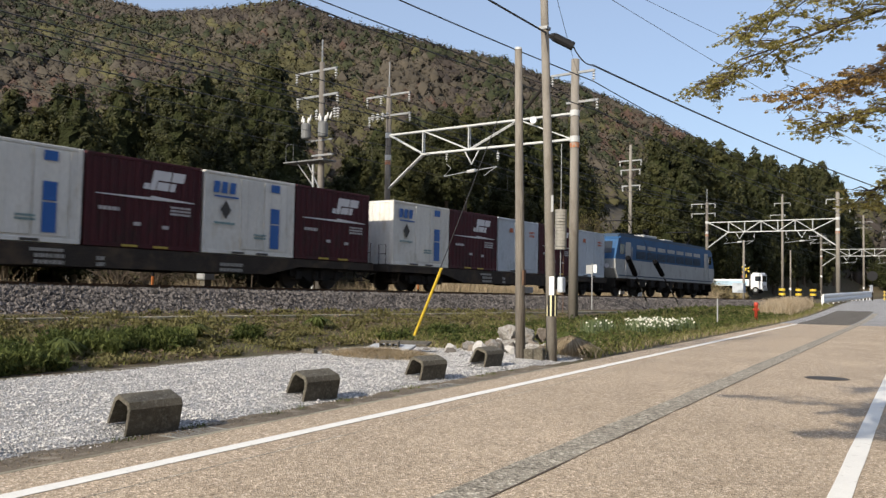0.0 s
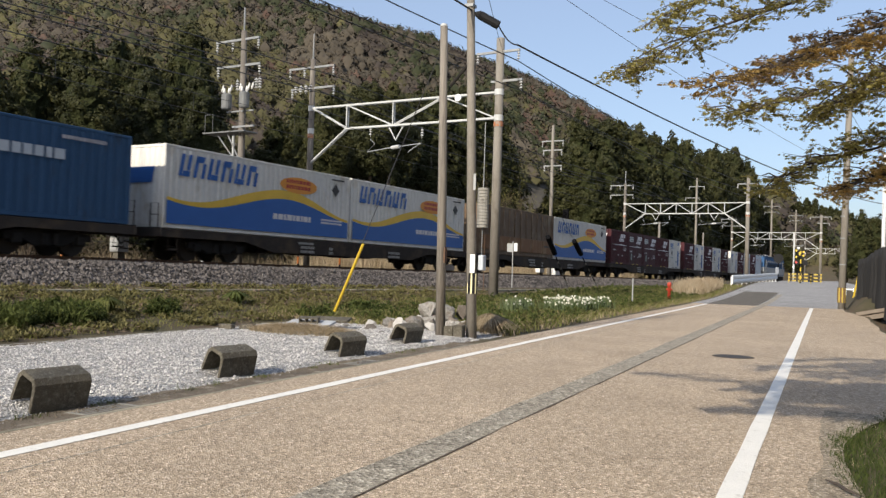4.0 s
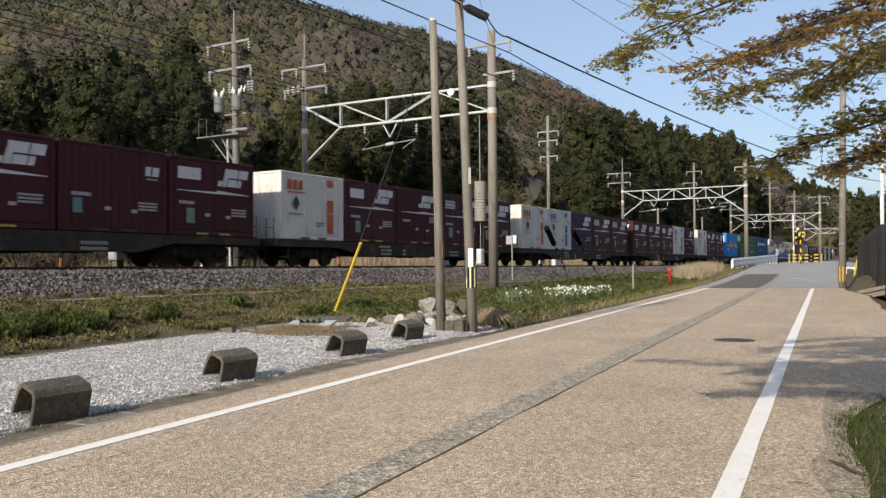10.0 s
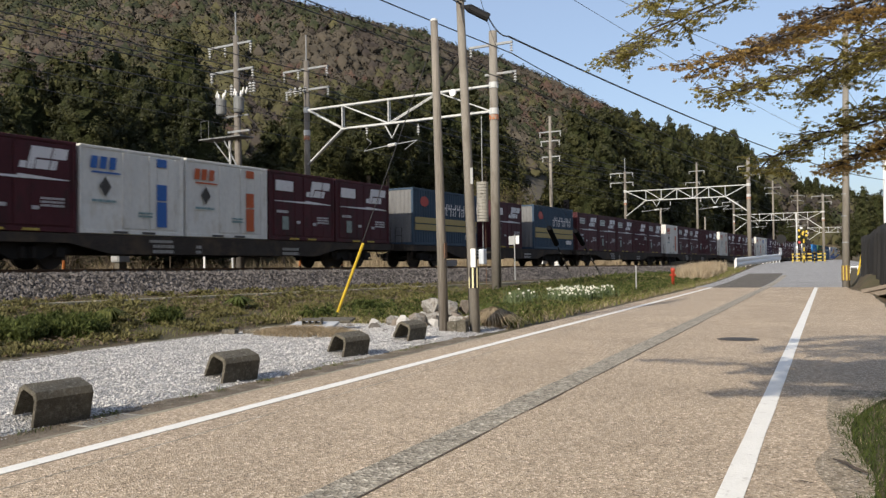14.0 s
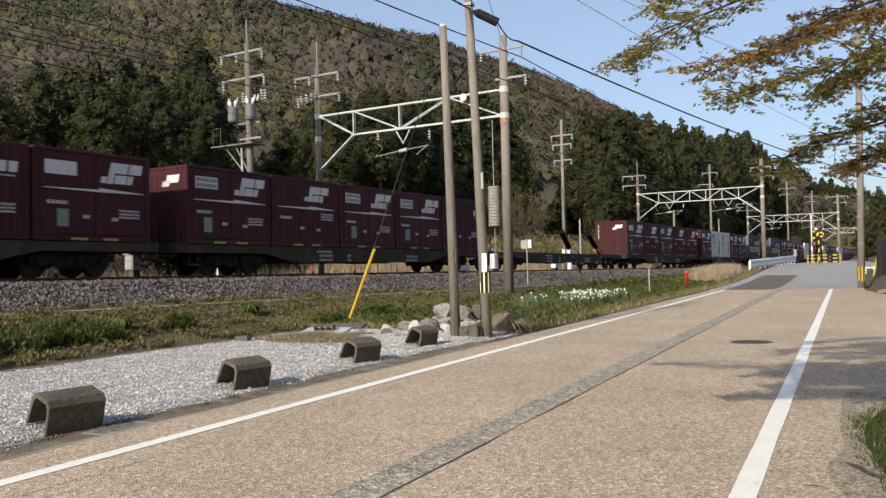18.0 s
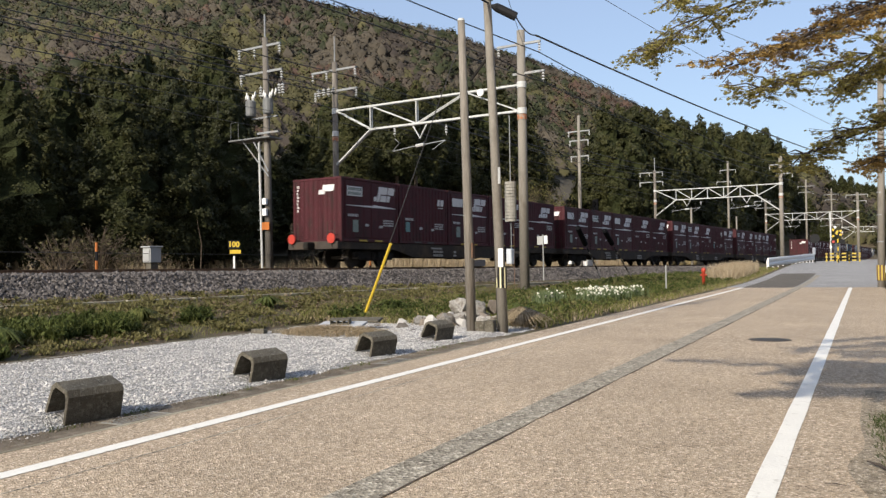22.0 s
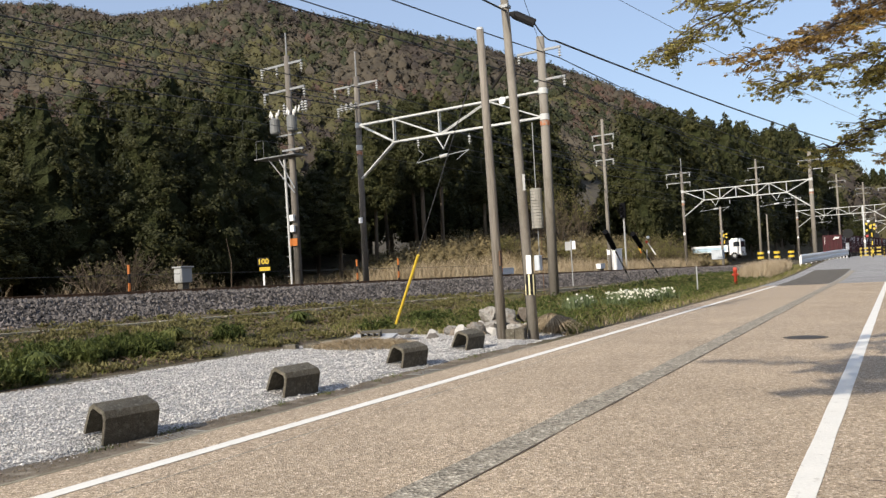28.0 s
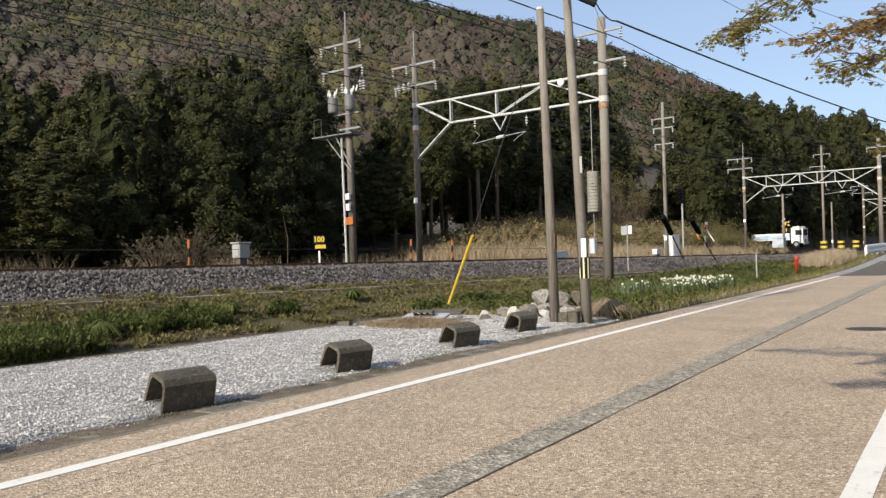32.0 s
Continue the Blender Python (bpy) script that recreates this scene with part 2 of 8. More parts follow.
def speckled(name, base, dark, light, scale=60.0, rough=0.9, large=0.6, bump=0.5, dist=0.01, clump=0.2):
    """Aggregate: asphalt or gravel with light and dark grains over broad stains."""
    mat = bpy.data.materials.new(name)
    mat.use_nodes = True
    nt = mat.node_tree
    n, l = nt.nodes, nt.links
    bsdf = n["Principled BSDF"]
    tc = n.new("ShaderNodeTexCoord")
    vo = n.new("ShaderNodeTexVoronoi")
    vo.inputs["Scale"].default_value = scale
    l.new(tc.outputs["Object"], vo.inputs["Vector"])
    sep = n.new("ShaderNodeSeparateColor")
    l.new(vo.outputs["Color"], sep.inputs["Color"])
    ramp = n.new("ShaderNodeValToRGB")
    el = ramp.color_ramp.elements
    el[0].position, el[0].color = 0.0, (*dark, 1)
    el[1].position, el[1].color = 1.0, (*light, 1)
    mid = el.new(0.3)
    mid.color = (*base, 1)
    mid2 = el.new(0.75)
    mid2.color = (*base, 1)
    l.new(sep.outputs["Red"], ramp.inputs["Fac"])
    no = n.new("ShaderNodeTexNoise")
    no.inputs["Scale"].default_value, no.inputs["Detail"].default_value, no.inputs["Roughness"].default_value = large, 8, 0.6
    l.new(tc.outputs["Object"], no.inputs["Vector"])
    mr = n.new("ShaderNodeMapRange")
    mr.inputs["From Min"].default_value, mr.inputs["From Max"].default_value = 0.3, 0.7
    mr.inputs["To Min"].default_value, mr.inputs["To Max"].default_value = 0.86, 1.1
    l.new(no.outputs["Fac"], mr.inputs["Value"])
    sc = n.new("ShaderNodeVectorMath")
    sc.operation = "SCALE"
    l.new(ramp.outputs["Color"], sc.inputs[0])
    vo2 = n.new("ShaderNodeTexVoronoi")
    vo2.inputs["Scale"].default_value = scale * 0.42
    l.new(tc.outputs["Object"], vo2.inputs["Vector"])
    sep2 = n.new("ShaderNodeSeparateColor")
    l.new(vo2.outputs["Color"], sep2.inputs["Color"])
    mr2 = n.new("ShaderNodeMapRange")
    mr2.inputs["To Min"].default_value, mr2.inputs["To Max"].default_value = 1 - clump, 1 + clump
    l.new(sep2.outputs["Green"], mr2.inputs["Value"])
    both = n.new("ShaderNodeMath")
    both.operation = "MULTIPLY"
    l.new(mr.outputs["Result"], both.inputs[0])
    l.new(mr2.outputs["Result"], both.inputs[1])
    l.new(both.outputs[0], sc.inputs["Scale"])
    l.new(sc.outputs[0], bsdf.inputs["Base Color"])
    bsdf.inputs["Roughness"].default_value = rough
    bsdf.inputs["Specular IOR Level"].default_value = 0.25
    bp = n.new("ShaderNodeBump")
    bp.inputs["Strength"].default_value, bp.inputs["Distance"].default_value = bump, dist
    l.new(vo.outputs["Distance"], bp.inputs["Height"])
    l.new(bp.outputs["Normal"], bsdf.inputs["Normal"])
    return mat


def leafy(name, dark, light, isl=0.55, rough=0.65, scale=0.35, trans=0.12):
    """Foliage: colours that run from dark to light over clumps, with a little light passing through."""
    mat = bpy.data.materials.new(name)
    mat.use_nodes = True
    nt = mat.node_tree
    n, l = nt.nodes, nt.links
    bsdf = n["Principled BSDF"]
    geo = n.new("ShaderNodeNewGeometry")
    inf = n.new("ShaderNodeObjectInfo")
    no = n.new("ShaderNodeTexNoise")
    no.inputs["Scale"].default_value, no.inputs["Detail"].default_value = scale, 4
    l.new(geo.outputs["Position"], no.inputs["Vector"])
    a = n.new("ShaderNodeMath")
    a.operation = "MULTIPLY_ADD"
    l.new(geo.outputs["Random Per Island"], a.inputs[0])
    a.inputs[1].default_value = isl
    l.new(no.outputs["Fac"], a.inputs[2])
    b = n.new("ShaderNodeMath")
    b.operation = "MULTIPLY_ADD"
    l.new(inf.outputs["Random"], b.inputs[0])
    b.inputs[1].default_value = 0.35
    l.new(a.outputs[0], b.inputs[2])
    mr = n.new("ShaderNodeMapRange")
    mid = 0.5 + isl / 2 + 0.17
    mr.inputs["From Min"].default_value, mr.inputs["From Max"].default_value = mid - 0.2 - isl * 0.4, mid + 0.2 + isl * 0.4
    l.new(b.outputs[0], mr.inputs["Value"])
    mx = n.new("ShaderNodeMix")
    mx.data_type = "RGBA"
    mx.inputs["A"].default_value, mx.inputs["B"].default_value = (*dark, 1), (*light, 1)
    l.new(mr.outputs["Result"], mx.inputs["Factor"])
    l.new(mx.outputs["Result"], bsdf.inputs["Base Color"])
    bsdf.inputs["Roughness"].default_value = rough
    bsdf.inputs["Specular IOR Level"].default_value = 0.2
    if trans:
        tr = n.new("ShaderNodeBsdfTranslucent")
        l.new(mx.outputs["Result"], tr.inputs["Color"])
        ms = n.new("ShaderNodeMixShader")
        ms.inputs[0].default_value = trans
        l.new(bsdf.outputs[0], ms.inputs[1])
        l.new(tr.outputs[0], ms.inputs[2])
        l.new(ms.outputs[0], n["Material Output"].inputs["Surface"])
    return mat


def lamp_glow(name, colour, strength):
    mat = bpy.data.materials.new(name)
    mat.use_nodes = True
    bsdf = mat.node_tree.nodes["Principled BSDF"]
    bsdf.inputs["Base Color"].default_value = (*colour, 1)
    bsdf.inputs["Emission Color"].default_value = (*colour, 1)
    bsdf.inputs["Emission Strength"].default_value = strength
    return mat


M_ROAD = speckled("tan_asphalt", (0.432, 0.337, 0.236), (0.19, 0.143, 0.096), (0.76, 0.63, 0.49), scale=75, large=0.5, bump=0.7, dist=0.01)
M_SEAM = speckled("grey_patch_asphalt", (0.31, 0.275, 0.215), (0.13, 0.11, 0.085), (0.6, 0.54, 0.44), scale=42, large=2.6, bump=0.9)
M_JOINT = material("dark_joint", (0.12, 0.095, 0.07), rough=0.95, vary=0.4, scale=3)
M_IRON = material("worn_cast_iron", (0.055, 0.048, 0.042), rough=0.7, metal=0.2, vary=0.4, scale=9, fine=60, bump=0.6, bump_scale=40)
M_GRIT = speckled("gritty_asphalt_edge", (0.3, 0.245, 0.175), (0.12, 0.095, 0.065), (0.58, 0.5, 0.4), scale=60, large=2.0, bump=0.8, dist=0.012)
M_DARKPATCH = speckled("dark_asphalt", (0.12, 0.105, 0.085), (0.07, 0.06, 0.05), (0.22, 0.2, 0.17), scale=70, large=1.2)
M_GREYROAD = speckled("grey_worn_asphalt", (0.3, 0.29, 0.28), (0.18, 0.17, 0.16), (0.45, 0.44, 0.42), scale=60, large=0.4)
M_LINE = material("road_paint", (0.8, 0.77, 0.7), rough=0.7, vary=0.08, scale=3, fine=50, stain=(0.4, 0.35, 0.29), stain_at=0.67, stain_scale=9, bump=0.2)
M_SOIL = material("grassy_soil", (0.082, 0.07, 0.034), rough=0.95, vary=0.5, scale=0.9, fine=14, bump=0.8, bump_scale=18, stain=(0.11, 0.075, 0.048), stain_at=0.52, stain_scale=0.8, dist=0.06)
M_GRAVEL = speckled("white_gravel", (0.36, 0.35, 0.335), (0.13, 0.125, 0.12), (0.6, 0.59, 0.57), scale=55, large=0.9, bump=0.9, dist=0.02)
M_STONE_W = material("white_stone", (0.47, 0.452, 0.43), rough=0.85, vary=0.42, scale=6, fine=40, per_island=1.0, bump=0.2)
M_BALLAST_BED = speckled("ballast_bed", (0.075, 0.066, 0.062), (0.015, 0.013, 0.012), (0.2, 0.18, 0.17), scale=12, large=0.8, bump=1.0, dist=0.08)
M_BALLAST = material("ballast_stone", (0.1, 0.089, 0.083), rough=0.9, vary=0.7, scale=5, fine=40, per_island=1.3, bump=0.3)
M_CONC = material("old_concrete", (0.3, 0.285, 0.25), rough=0.9, vary=0.25, scale=2.5, fine=60, bump=0.3, bump_scale=60, stain=(0.13, 0.12, 0.1), stain_at=0.6, stain_scale=3)
M_GUTTER = material("dirty_gutter", (0.14, 0.112, 0.08), rough=0.95, vary=0.3, scale=2, fine=40, bump=0.4, bump_scale=50, stain=(0.3, 0.26, 0.2), stain_at=0.6, stain_scale=4)
M_KERB = material("pale_kerb", (0.33, 0.3, 0.22), rough=0.9, vary=0.3, scale=2.5, fine=60, bump=0.3, stain=(0.17, 0.15, 0.1), stain_at=0.56)
M_SLAB = material("pale_stone_slab", (0.4, 0.41, 0.42), rough=0.85, vary=0.25, scale=4, fine=50, bump=0.3, stain=(0.2, 0.19, 0.17), stain_at=0.6)
M_CONC_DARK = material("mossy_concrete", (0.1, 0.088, 0.066), rough=0.95, vary=0.7, scale=6, fine=110, bump=0.8, bump_scale=70, stain=(0.2, 0.185, 0.15), stain_at=0.6, stain_scale=22)
M_POLE = material("pole_concrete", (0.225, 0.205, 0.175), rough=0.85, vary=0.28, scale=1.5, fine=50, bump=0.25, stretch=(1, 1, 0.3), stain=(0.15, 0.13, 0.105), stain_at=0.58, stain_scale=3)
M_POLE_DARK = material("dark_weathered_concrete", (0.14, 0.125, 0.108), rough=0.9, vary=0.35, scale=2, fine=40, bump=0.3, stretch=(1, 1, 0.25), stain=(0.25, 0.225, 0.19), stain_at=0.6, stain_scale=4)
M_WOODPOLE = material("weathered_wood_pole", (0.2, 0.178, 0.15), rough=0.9, vary=0.6, scale=7, fine=60, bump=0.7, bump_scale=50, stretch=(1, 1, 0.05), stain=(0.1, 0.08, 0.06), stain_at=0.58, stain_scale=5)
M_STEEL = material("galvanised_steel", (0.26, 0.27, 0.275), rough=0.55, metal=0.3, vary=0.18, scale=4, bump=0.05, stain=(0.3, 0.24, 0.19), stain_at=0.64)
M_TRAFO = material("dull_transformer_paint", (0.15, 0.155, 0.155), rough=0.6, vary=0.2, bump=0.03)
M_WHITESTEEL = material("pale_painted_steel", (0.5, 0.51, 0.5), rough=0.55, vary=0.12, scale=3, bump=0.05, stain=(0.45, 0.38, 0.3), stain_at=0.68)
M_RUST = material("rusty_rail", (0.13, 0.075, 0.045), rough=0.85, vary=0.3, scale=6, bump=0.2)
M_RAILTOP = material("polished_rail", (0.55, 0.54, 0.53), rough=0.3, metal=0.9, vary=0.1, bump=0.0)
M_BLACK = material("black_rubber", (0.015, 0.015, 0.016), rough=0.7, spec=0.2, vary=0.3, bump=0.1)
M_TARBLACK = material("matt_black_rubber", (0.006, 0.006, 0.007), rough=0.9, spec=0.08, vary=0.3, bump=0.1)
M_WIRE = material("weathered_cable", (0.045, 0.045, 0.048), rough=0.7, vary=0.2, bump=0)
M_WIRE_PALE = material("bare_wire", (0.2, 0.2, 0.21), rough=0.5, metal=0.4, vary=0.1, bump=0)
M_CERAMIC = material("white_porcelain", (0.45, 0.45, 0.44), rough=0.35, vary=0.15, scale=9, bump=0, coat=0.3)
M_CREAM = material("faded_reflector", (0.75, 0.68, 0.4), rough=0.5, vary=0.15, scale=6, bump=0.05)
M_YELLOW = material("yellow_plastic", (0.6, 0.42, 0.04), rough=0.5, vary=0.15, scale=3, bump=0.05, stain=(0.4, 0.28, 0.05), stain_at=0.66)
M_ORANGE = material("orange_paint", (0.42, 0.13, 0.025), rough=0.55, vary=0.15, bump=0.05)
M_COLLAR = material("worn_orange_paint", (0.36, 0.13, 0.05), rough=0.7, vary=0.4, scale=8, bump=0.1, stain=(0.3, 0.27, 0.23), stain_at=0.52, stain_scale=9)
M_REDPAINT = material("red_paint", (0.42, 0.05, 0.025), rough=0.5, vary=0.2, bump=0.05)
M_WHITE = material("white_paint", (0.78, 0.78, 0.77), rough=0.5, vary=0.06, scale=2, bump=0.03, stain=(0.5, 0.47, 0.42), stain_at=0.68)
M_GREYBOX = material("grey_cabinet_paint", (0.33, 0.335, 0.33), rough=0.6, vary=0.14, bump=0.03, stain=(0.25, 0.23, 0.2), stain_at=0.66)
M_BARK = material("cedar_bark", (0.17, 0.135, 0.1), rough=0.95, vary=0.4, scale=3, fine=30, bump=0.6, stretch=(1, 1, 0.15))
M_TWIG = material("grey_bark", (0.085, 0.064, 0.045), rough=0.95, vary=0.35, scale=3, fine=30, bump=0.3)
M_MAPLEBARK = material("maple_bark", (0.07, 0.055, 0.045), rough=0.95, vary=0.35, scale=3, fine=30, bump=0.5)
M_CEDAR = leafy("cedar_leaf", (0.018, 0.0215, 0.008), (0.061, 0.0605, 0.019), isl=0.25, scale=0.8, trans=0.1)
# dark green for the crown cores: the shade inside is part of the colour
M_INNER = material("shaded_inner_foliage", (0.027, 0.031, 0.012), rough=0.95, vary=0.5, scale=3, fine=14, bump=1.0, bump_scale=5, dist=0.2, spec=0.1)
M_HILLWOOD = leafy("bare_wood_twigs", (0.05, 0.042, 0.031), (0.098, 0.082, 0.06), isl=0.08, scale=0.1, trans=0.0)
M_HILLBROWN = leafy("brown_wood_twigs", (0.038, 0.031, 0.026), (0.076, 0.06, 0.047), isl=0.1, scale=0.12, trans=0.0)
M_HILLFLOOR = material("leaf_litter", (0.068, 0.058, 0.042), rough=0.95, vary=0.3, scale=0.05, fine=0.6, bump=0.6, bump_scale=0.5, dist=0.6)
M_HILLRED = leafy("red_budding_twigs", (0.065, 0.04, 0.03), (0.12, 0.076, 0.054), isl=0.12, scale=0.25, trans=0.0)
M_HILLGREEN = leafy("spring_hill_leaf", (0.055, 0.05, 0.024), (0.116, 0.106, 0.043), isl=0.12, scale=0.06, trans=0.0)
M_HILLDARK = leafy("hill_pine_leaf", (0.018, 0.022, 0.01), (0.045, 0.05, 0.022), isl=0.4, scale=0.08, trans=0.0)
M_MAPLE = leafy("maple_leaf", (0.22, 0.19, 0.06), (0.56, 0.5, 0.18), scale=2.2, trans=0.58)
M_MAPLE_BRONZE = leafy("bronze_maple_leaf", (0.3, 0.19, 0.06), (0.64, 0.46, 0.18), scale=2.2, trans=0.58)
M_MAPLE_PINK = leafy("pinkish_maple_leaf", (0.27, 0.18, 0.1), (0.6, 0.45, 0.28), scale=2.2, trans=0.58)
M_GRASS = leafy("grass_blade", (0.05, 0.062, 0.018), (0.235, 0.235, 0.07), scale=1.4, trans=0.3)
M_GRASS_DRY = leafy("dry_grass", (0.21, 0.155, 0.09), (0.5, 0.41, 0.275), scale=0.9, trans=0.2)
M_WEED = leafy("weed_leaf", (0.034, 0.052, 0.013), (0.175, 0.195, 0.056), scale=2.0, trans=0.3)
M_CREEPER = leafy("creeper_leaf", (0.061, 0.059, 0.023), (0.207, 0.185, 0.076), scale=1.2, trans=0.2)
M_LITTER = leafy("fallen_leaf", (0.07, 0.048, 0.03), (0.26, 0.19, 0.12), scale=1.0, trans=0.05)
M_PETAL = leafy("daffodil_petal", (0.72, 0.7, 0.55), (0.86, 0.85, 0.78), trans=0.2)
M_DAFFLEAF = leafy("daffodil_leaf", (0.07, 0.1, 0.045), (0.2, 0.24, 0.12), scale=3, trans=0.3)
M_ROCK = material("grey_boulder", (0.3, 0.285, 0.26), rough=0.9, vary=0.6, scale=5, fine=30, bump=0.9, bump_scale=20, stain=(0.12, 0.1, 0.08), stain_at=0.54, stain_scale=5, per_object=0.5)
M_BARRIER = material("dirty_yellow_paint", (0.42, 0.31, 0.06), rough=0.7, vary=0.3, scale=4, bump=0.05, stain=(0.2, 0.15, 0.05), stain_at=0.58)
M_SHRUB = leafy("brown_undergrowth", (0.08, 0.064, 0.03), (0.26, 0.205, 0.105), scale=0.9, trans=0.15)
M_BUSHLEAF = leafy("young_bush_leaf", (0.1, 0.09, 0.03), (0.27, 0.25, 0.09), scale=1.2, trans=0.3)
M_TURF = leafy("turf_blade", (0.018, 0.031, 0.008), (0.095, 0.118, 0.03), scale=4, trans=0.3)
M_PAMPAS = leafy("pampas_blade", (0.3, 0.23, 0.14), (0.62, 0.52, 0.38), scale=1.5, trans=0.2)
M_BROWNBLADE = leafy("brown_blade", (0.084, 0.066, 0.036), (0.228, 0.180, 0.102), scale=3.0, trans=0.2)
M_TARP = material("black_tarp_sheet", (0.026, 0.025, 0.024), rough=0.8, vary=0.35, scale=2, fine=20, bump=0.4, stretch=(1, 1, 0.2))
M_TIMBER = material("old_timber", (0.2, 0.165, 0.13), rough=0.9, vary=0.35, scale=3, fine=30, bump=0.5, stretch=(1, 0.1, 1))

# ---- ground, road, line ----
def spread(lo, hi, near_lo, near_hi, step, growth=1.18):
    """Grid lines that are close together between near_lo and near_hi and spread out beyond."""
    v = list(np.arange(near_lo, near_hi + step / 2, step))
    d = step
    while v[-1] < hi:
        d *= growth
        v.append(v[-1] + d)
    d = step
    while v[0] > lo:
        d *= growth
        v.insert(0, v[0] - d)
    return v


def sheet(name, xs, ys, zf, mat, label, parent=None):
    co = [(x, y, zf(x, y)) for y in ys for x in xs]
    nx = len(xs)
    fs = [(j * nx + i, j * nx + i + 1, (j + 1) * nx + i + 1, (j + 1) * nx + i) for j in range(len(ys) - 1) for i in range(nx - 1)]
    return pydata(name, co, fs, mat, parent, label, smooth=True)


ground = sheet("ground", spread(-1500, 1500, -40, 8, 0.5, 1.045), spread(-1500, 1800, -8, 90, 0.75, 1.05), ground_z, M_SOIL, "")
ground.data.materials.append(M_HILLFLOOR)
# hill floor behind the line, and on the added light-blocking hill at the right
for pl in ground.data.polygons:
    if offset_of(pl.center.x, pl.center.y) < -38 or pl.center.x > 14:
        pl.material_index = 1
tagged(ground, "uneven grassy soil rising to the wooded hill, with an added unseen hill on the right", "ground", kind="structure")


def strip(name, x0, x1, y0, y1, h, mat, label, category="road", step=3.0, wob=0.0, parent=None, thick=0.05):
    """A flat strip along the road, h over its surface, with thickness."""
    ys = list(np.arange(y0, y1, step)) + [y1]
    co, fs = [], []
    for j, y in enumerate(ys):
        w0 = wob * noise.noise((y * 0.8, h, 1)) + wob * 0.6 * noise.noise((y * 3.1, h, 2))
        w1 = wob * noise.noise((y * 0.8, h, 4)) + wob * 0.6 * noise.noise((y * 3.1, h, 5))
        z = road_rise(y) + h
        a, b = (x0(y) if callable(x0) else x0) + w0, (x1(y) if callable(x1) else x1) + w1
        co += [(a, y, z), (b, y, z), (a, y, z - thick), (b, y, z - thick)]
        if j:
            p, q = 4 * (j - 1), 4 * j
            fs += [(p, p + 1, q + 1, q), (p + 2, p, q, q + 2), (p + 1, p + 3, q + 3, q + 1)]
    fs += [(0, 2, 3, 1), (q, q + 1, q + 3, q + 2)]
    ob = pydata(name, co, fs, mat, parent)
    if parent is None:
        tagged(ob, label, category, kind="structure")
    return ob


ROAD_LEFT = -5.74


def right_edge(y):
    return 0.13 + 0.1 * noise.noise((y * 0.6, 0, 0)) + 1.25 * smooth01(7.6, 12.5, y) - 0.7 * smooth01(33, 42, y)


road = strip("road", ROAD_LEFT, right_edge, -60, 42.0, 0.0, M_ROAD, "tan coloured asphalt road with worn surface", step=0.5)
strip("road", -5.9, lambda y: 0.75 + 2.2 * smooth01(46, 62, y), 42.0, 260, 0.0, M_GREYROAD, "grey worn asphalt road leading to the level crossing", step=2)
strip("road_line_left", -5.19, -5.04, -60, 41.5, 0.006, M_LINE, "white painted edge line with worn edges", "road marking", 0.25, 0.006, thick=0.004)
strip("road_line_right", -0.64, -0.49, -60, 41.5, 0.006, M_LINE, "white painted edge line with worn edges", "road marking", 0.25, 0.006, thick=0.004)
strip("road_edge_grit", lambda y: -0.06 + 0.14 * noise.noise((y * 0.9, 3, 0)), lambda y: right_edge(y) + 0.02, -20, 9.6, 0.004, M_GRIT, "darker gritty asphalt along the grass", "road", 0.15, 0.03, thick=0.004)
strip("road_patch_seam", -2.87, -2.55, -60, 60, 0.004, M_SEAM, "long grey asphalt repair strip", "road patch", 0.2, 0.022, thick=0.003)
strip("road_patch", -5.2, -2.93, 41.6, 63, 0.004, M_DARKPATCH, "dark asphalt patch in the road", "road patch", 0.5, 0.02, thick=0.003)
mh = thing("manhole_cover", pose(-1.44, 14.99, 0.0), "round dark iron manhole cover in the asphalt", "manhole cover")
for nm, r_, h_, mt in (("rim", 0.345, 0.005, M_JOINT), ("lid", 0.31, 0.009, M_IRON)):
    bm = bmesh.new()
    tube(bm, [(0, 0, -0.05), (0, 0, h_)], r_, 28)
    part(nm, bm, mt, mh)
strip("road_joint", -2.553, -2.54, -60, 42, 0.007, M_JOINT, "dark crack along the repair strip", "road joint", 0.2, 0.012, thick=0.002)
strip("road_joint", -4.72, -4.7, -40, 30, 0.002, M_SEAM, "thin dark joint in the asphalt", "road joint", 0.4, 0.012, thick=0.001)
gutter = strip("gutter", -6.34, -5.745, -40, 14.2, -0.012, M_GUTTER, "concrete gutter along the road edge", "gutter", 0.6, 0.0, thick=0.1)
strip("kerb_line", -5.79, -5.735, -40, 14.2, 0.003, M_KERB, "narrow pale concrete kerb between gutter and road", "kerb", 0.4, 0.008, thick=0.06)
# gravel forecourt
gx, gy = list(np.arange(-11.3, -5.95, 0.15)), list(np.arange(-30, 17.8, 0.25))


BLOCKS = ((-6.38, 2.8, 1), (-6.39, 5.39, 0), (-6.51, 8.02, 0), (-6.55, 10.75, -2), (-6.75, 13.15, 2))


def gravel_z(x, y):
    edge = smooth01(-11.3, -10.9, x + 0.25 * noise.noise((y * 0.5, 0, 9))) * smooth01(17.9, 16.0, y)
    return -0.06 + 0.075 * edge - 0.05 * smooth01(-6.43, -6.12, x + 0.12 * noise.noise((y * 1.3, 4, 0))) + sum(0.075 * math.exp(-((x - bx + 0.2) / 0.15) ** 2) * smooth01(0.55, 0.25, abs(y - by)) for bx, by, _ in BLOCKS) + 0.018 * noise.noise((x * 2.2, y * 2.2, 0)) + 0.012 * noise.noise((x * 7, y * 7, 3))


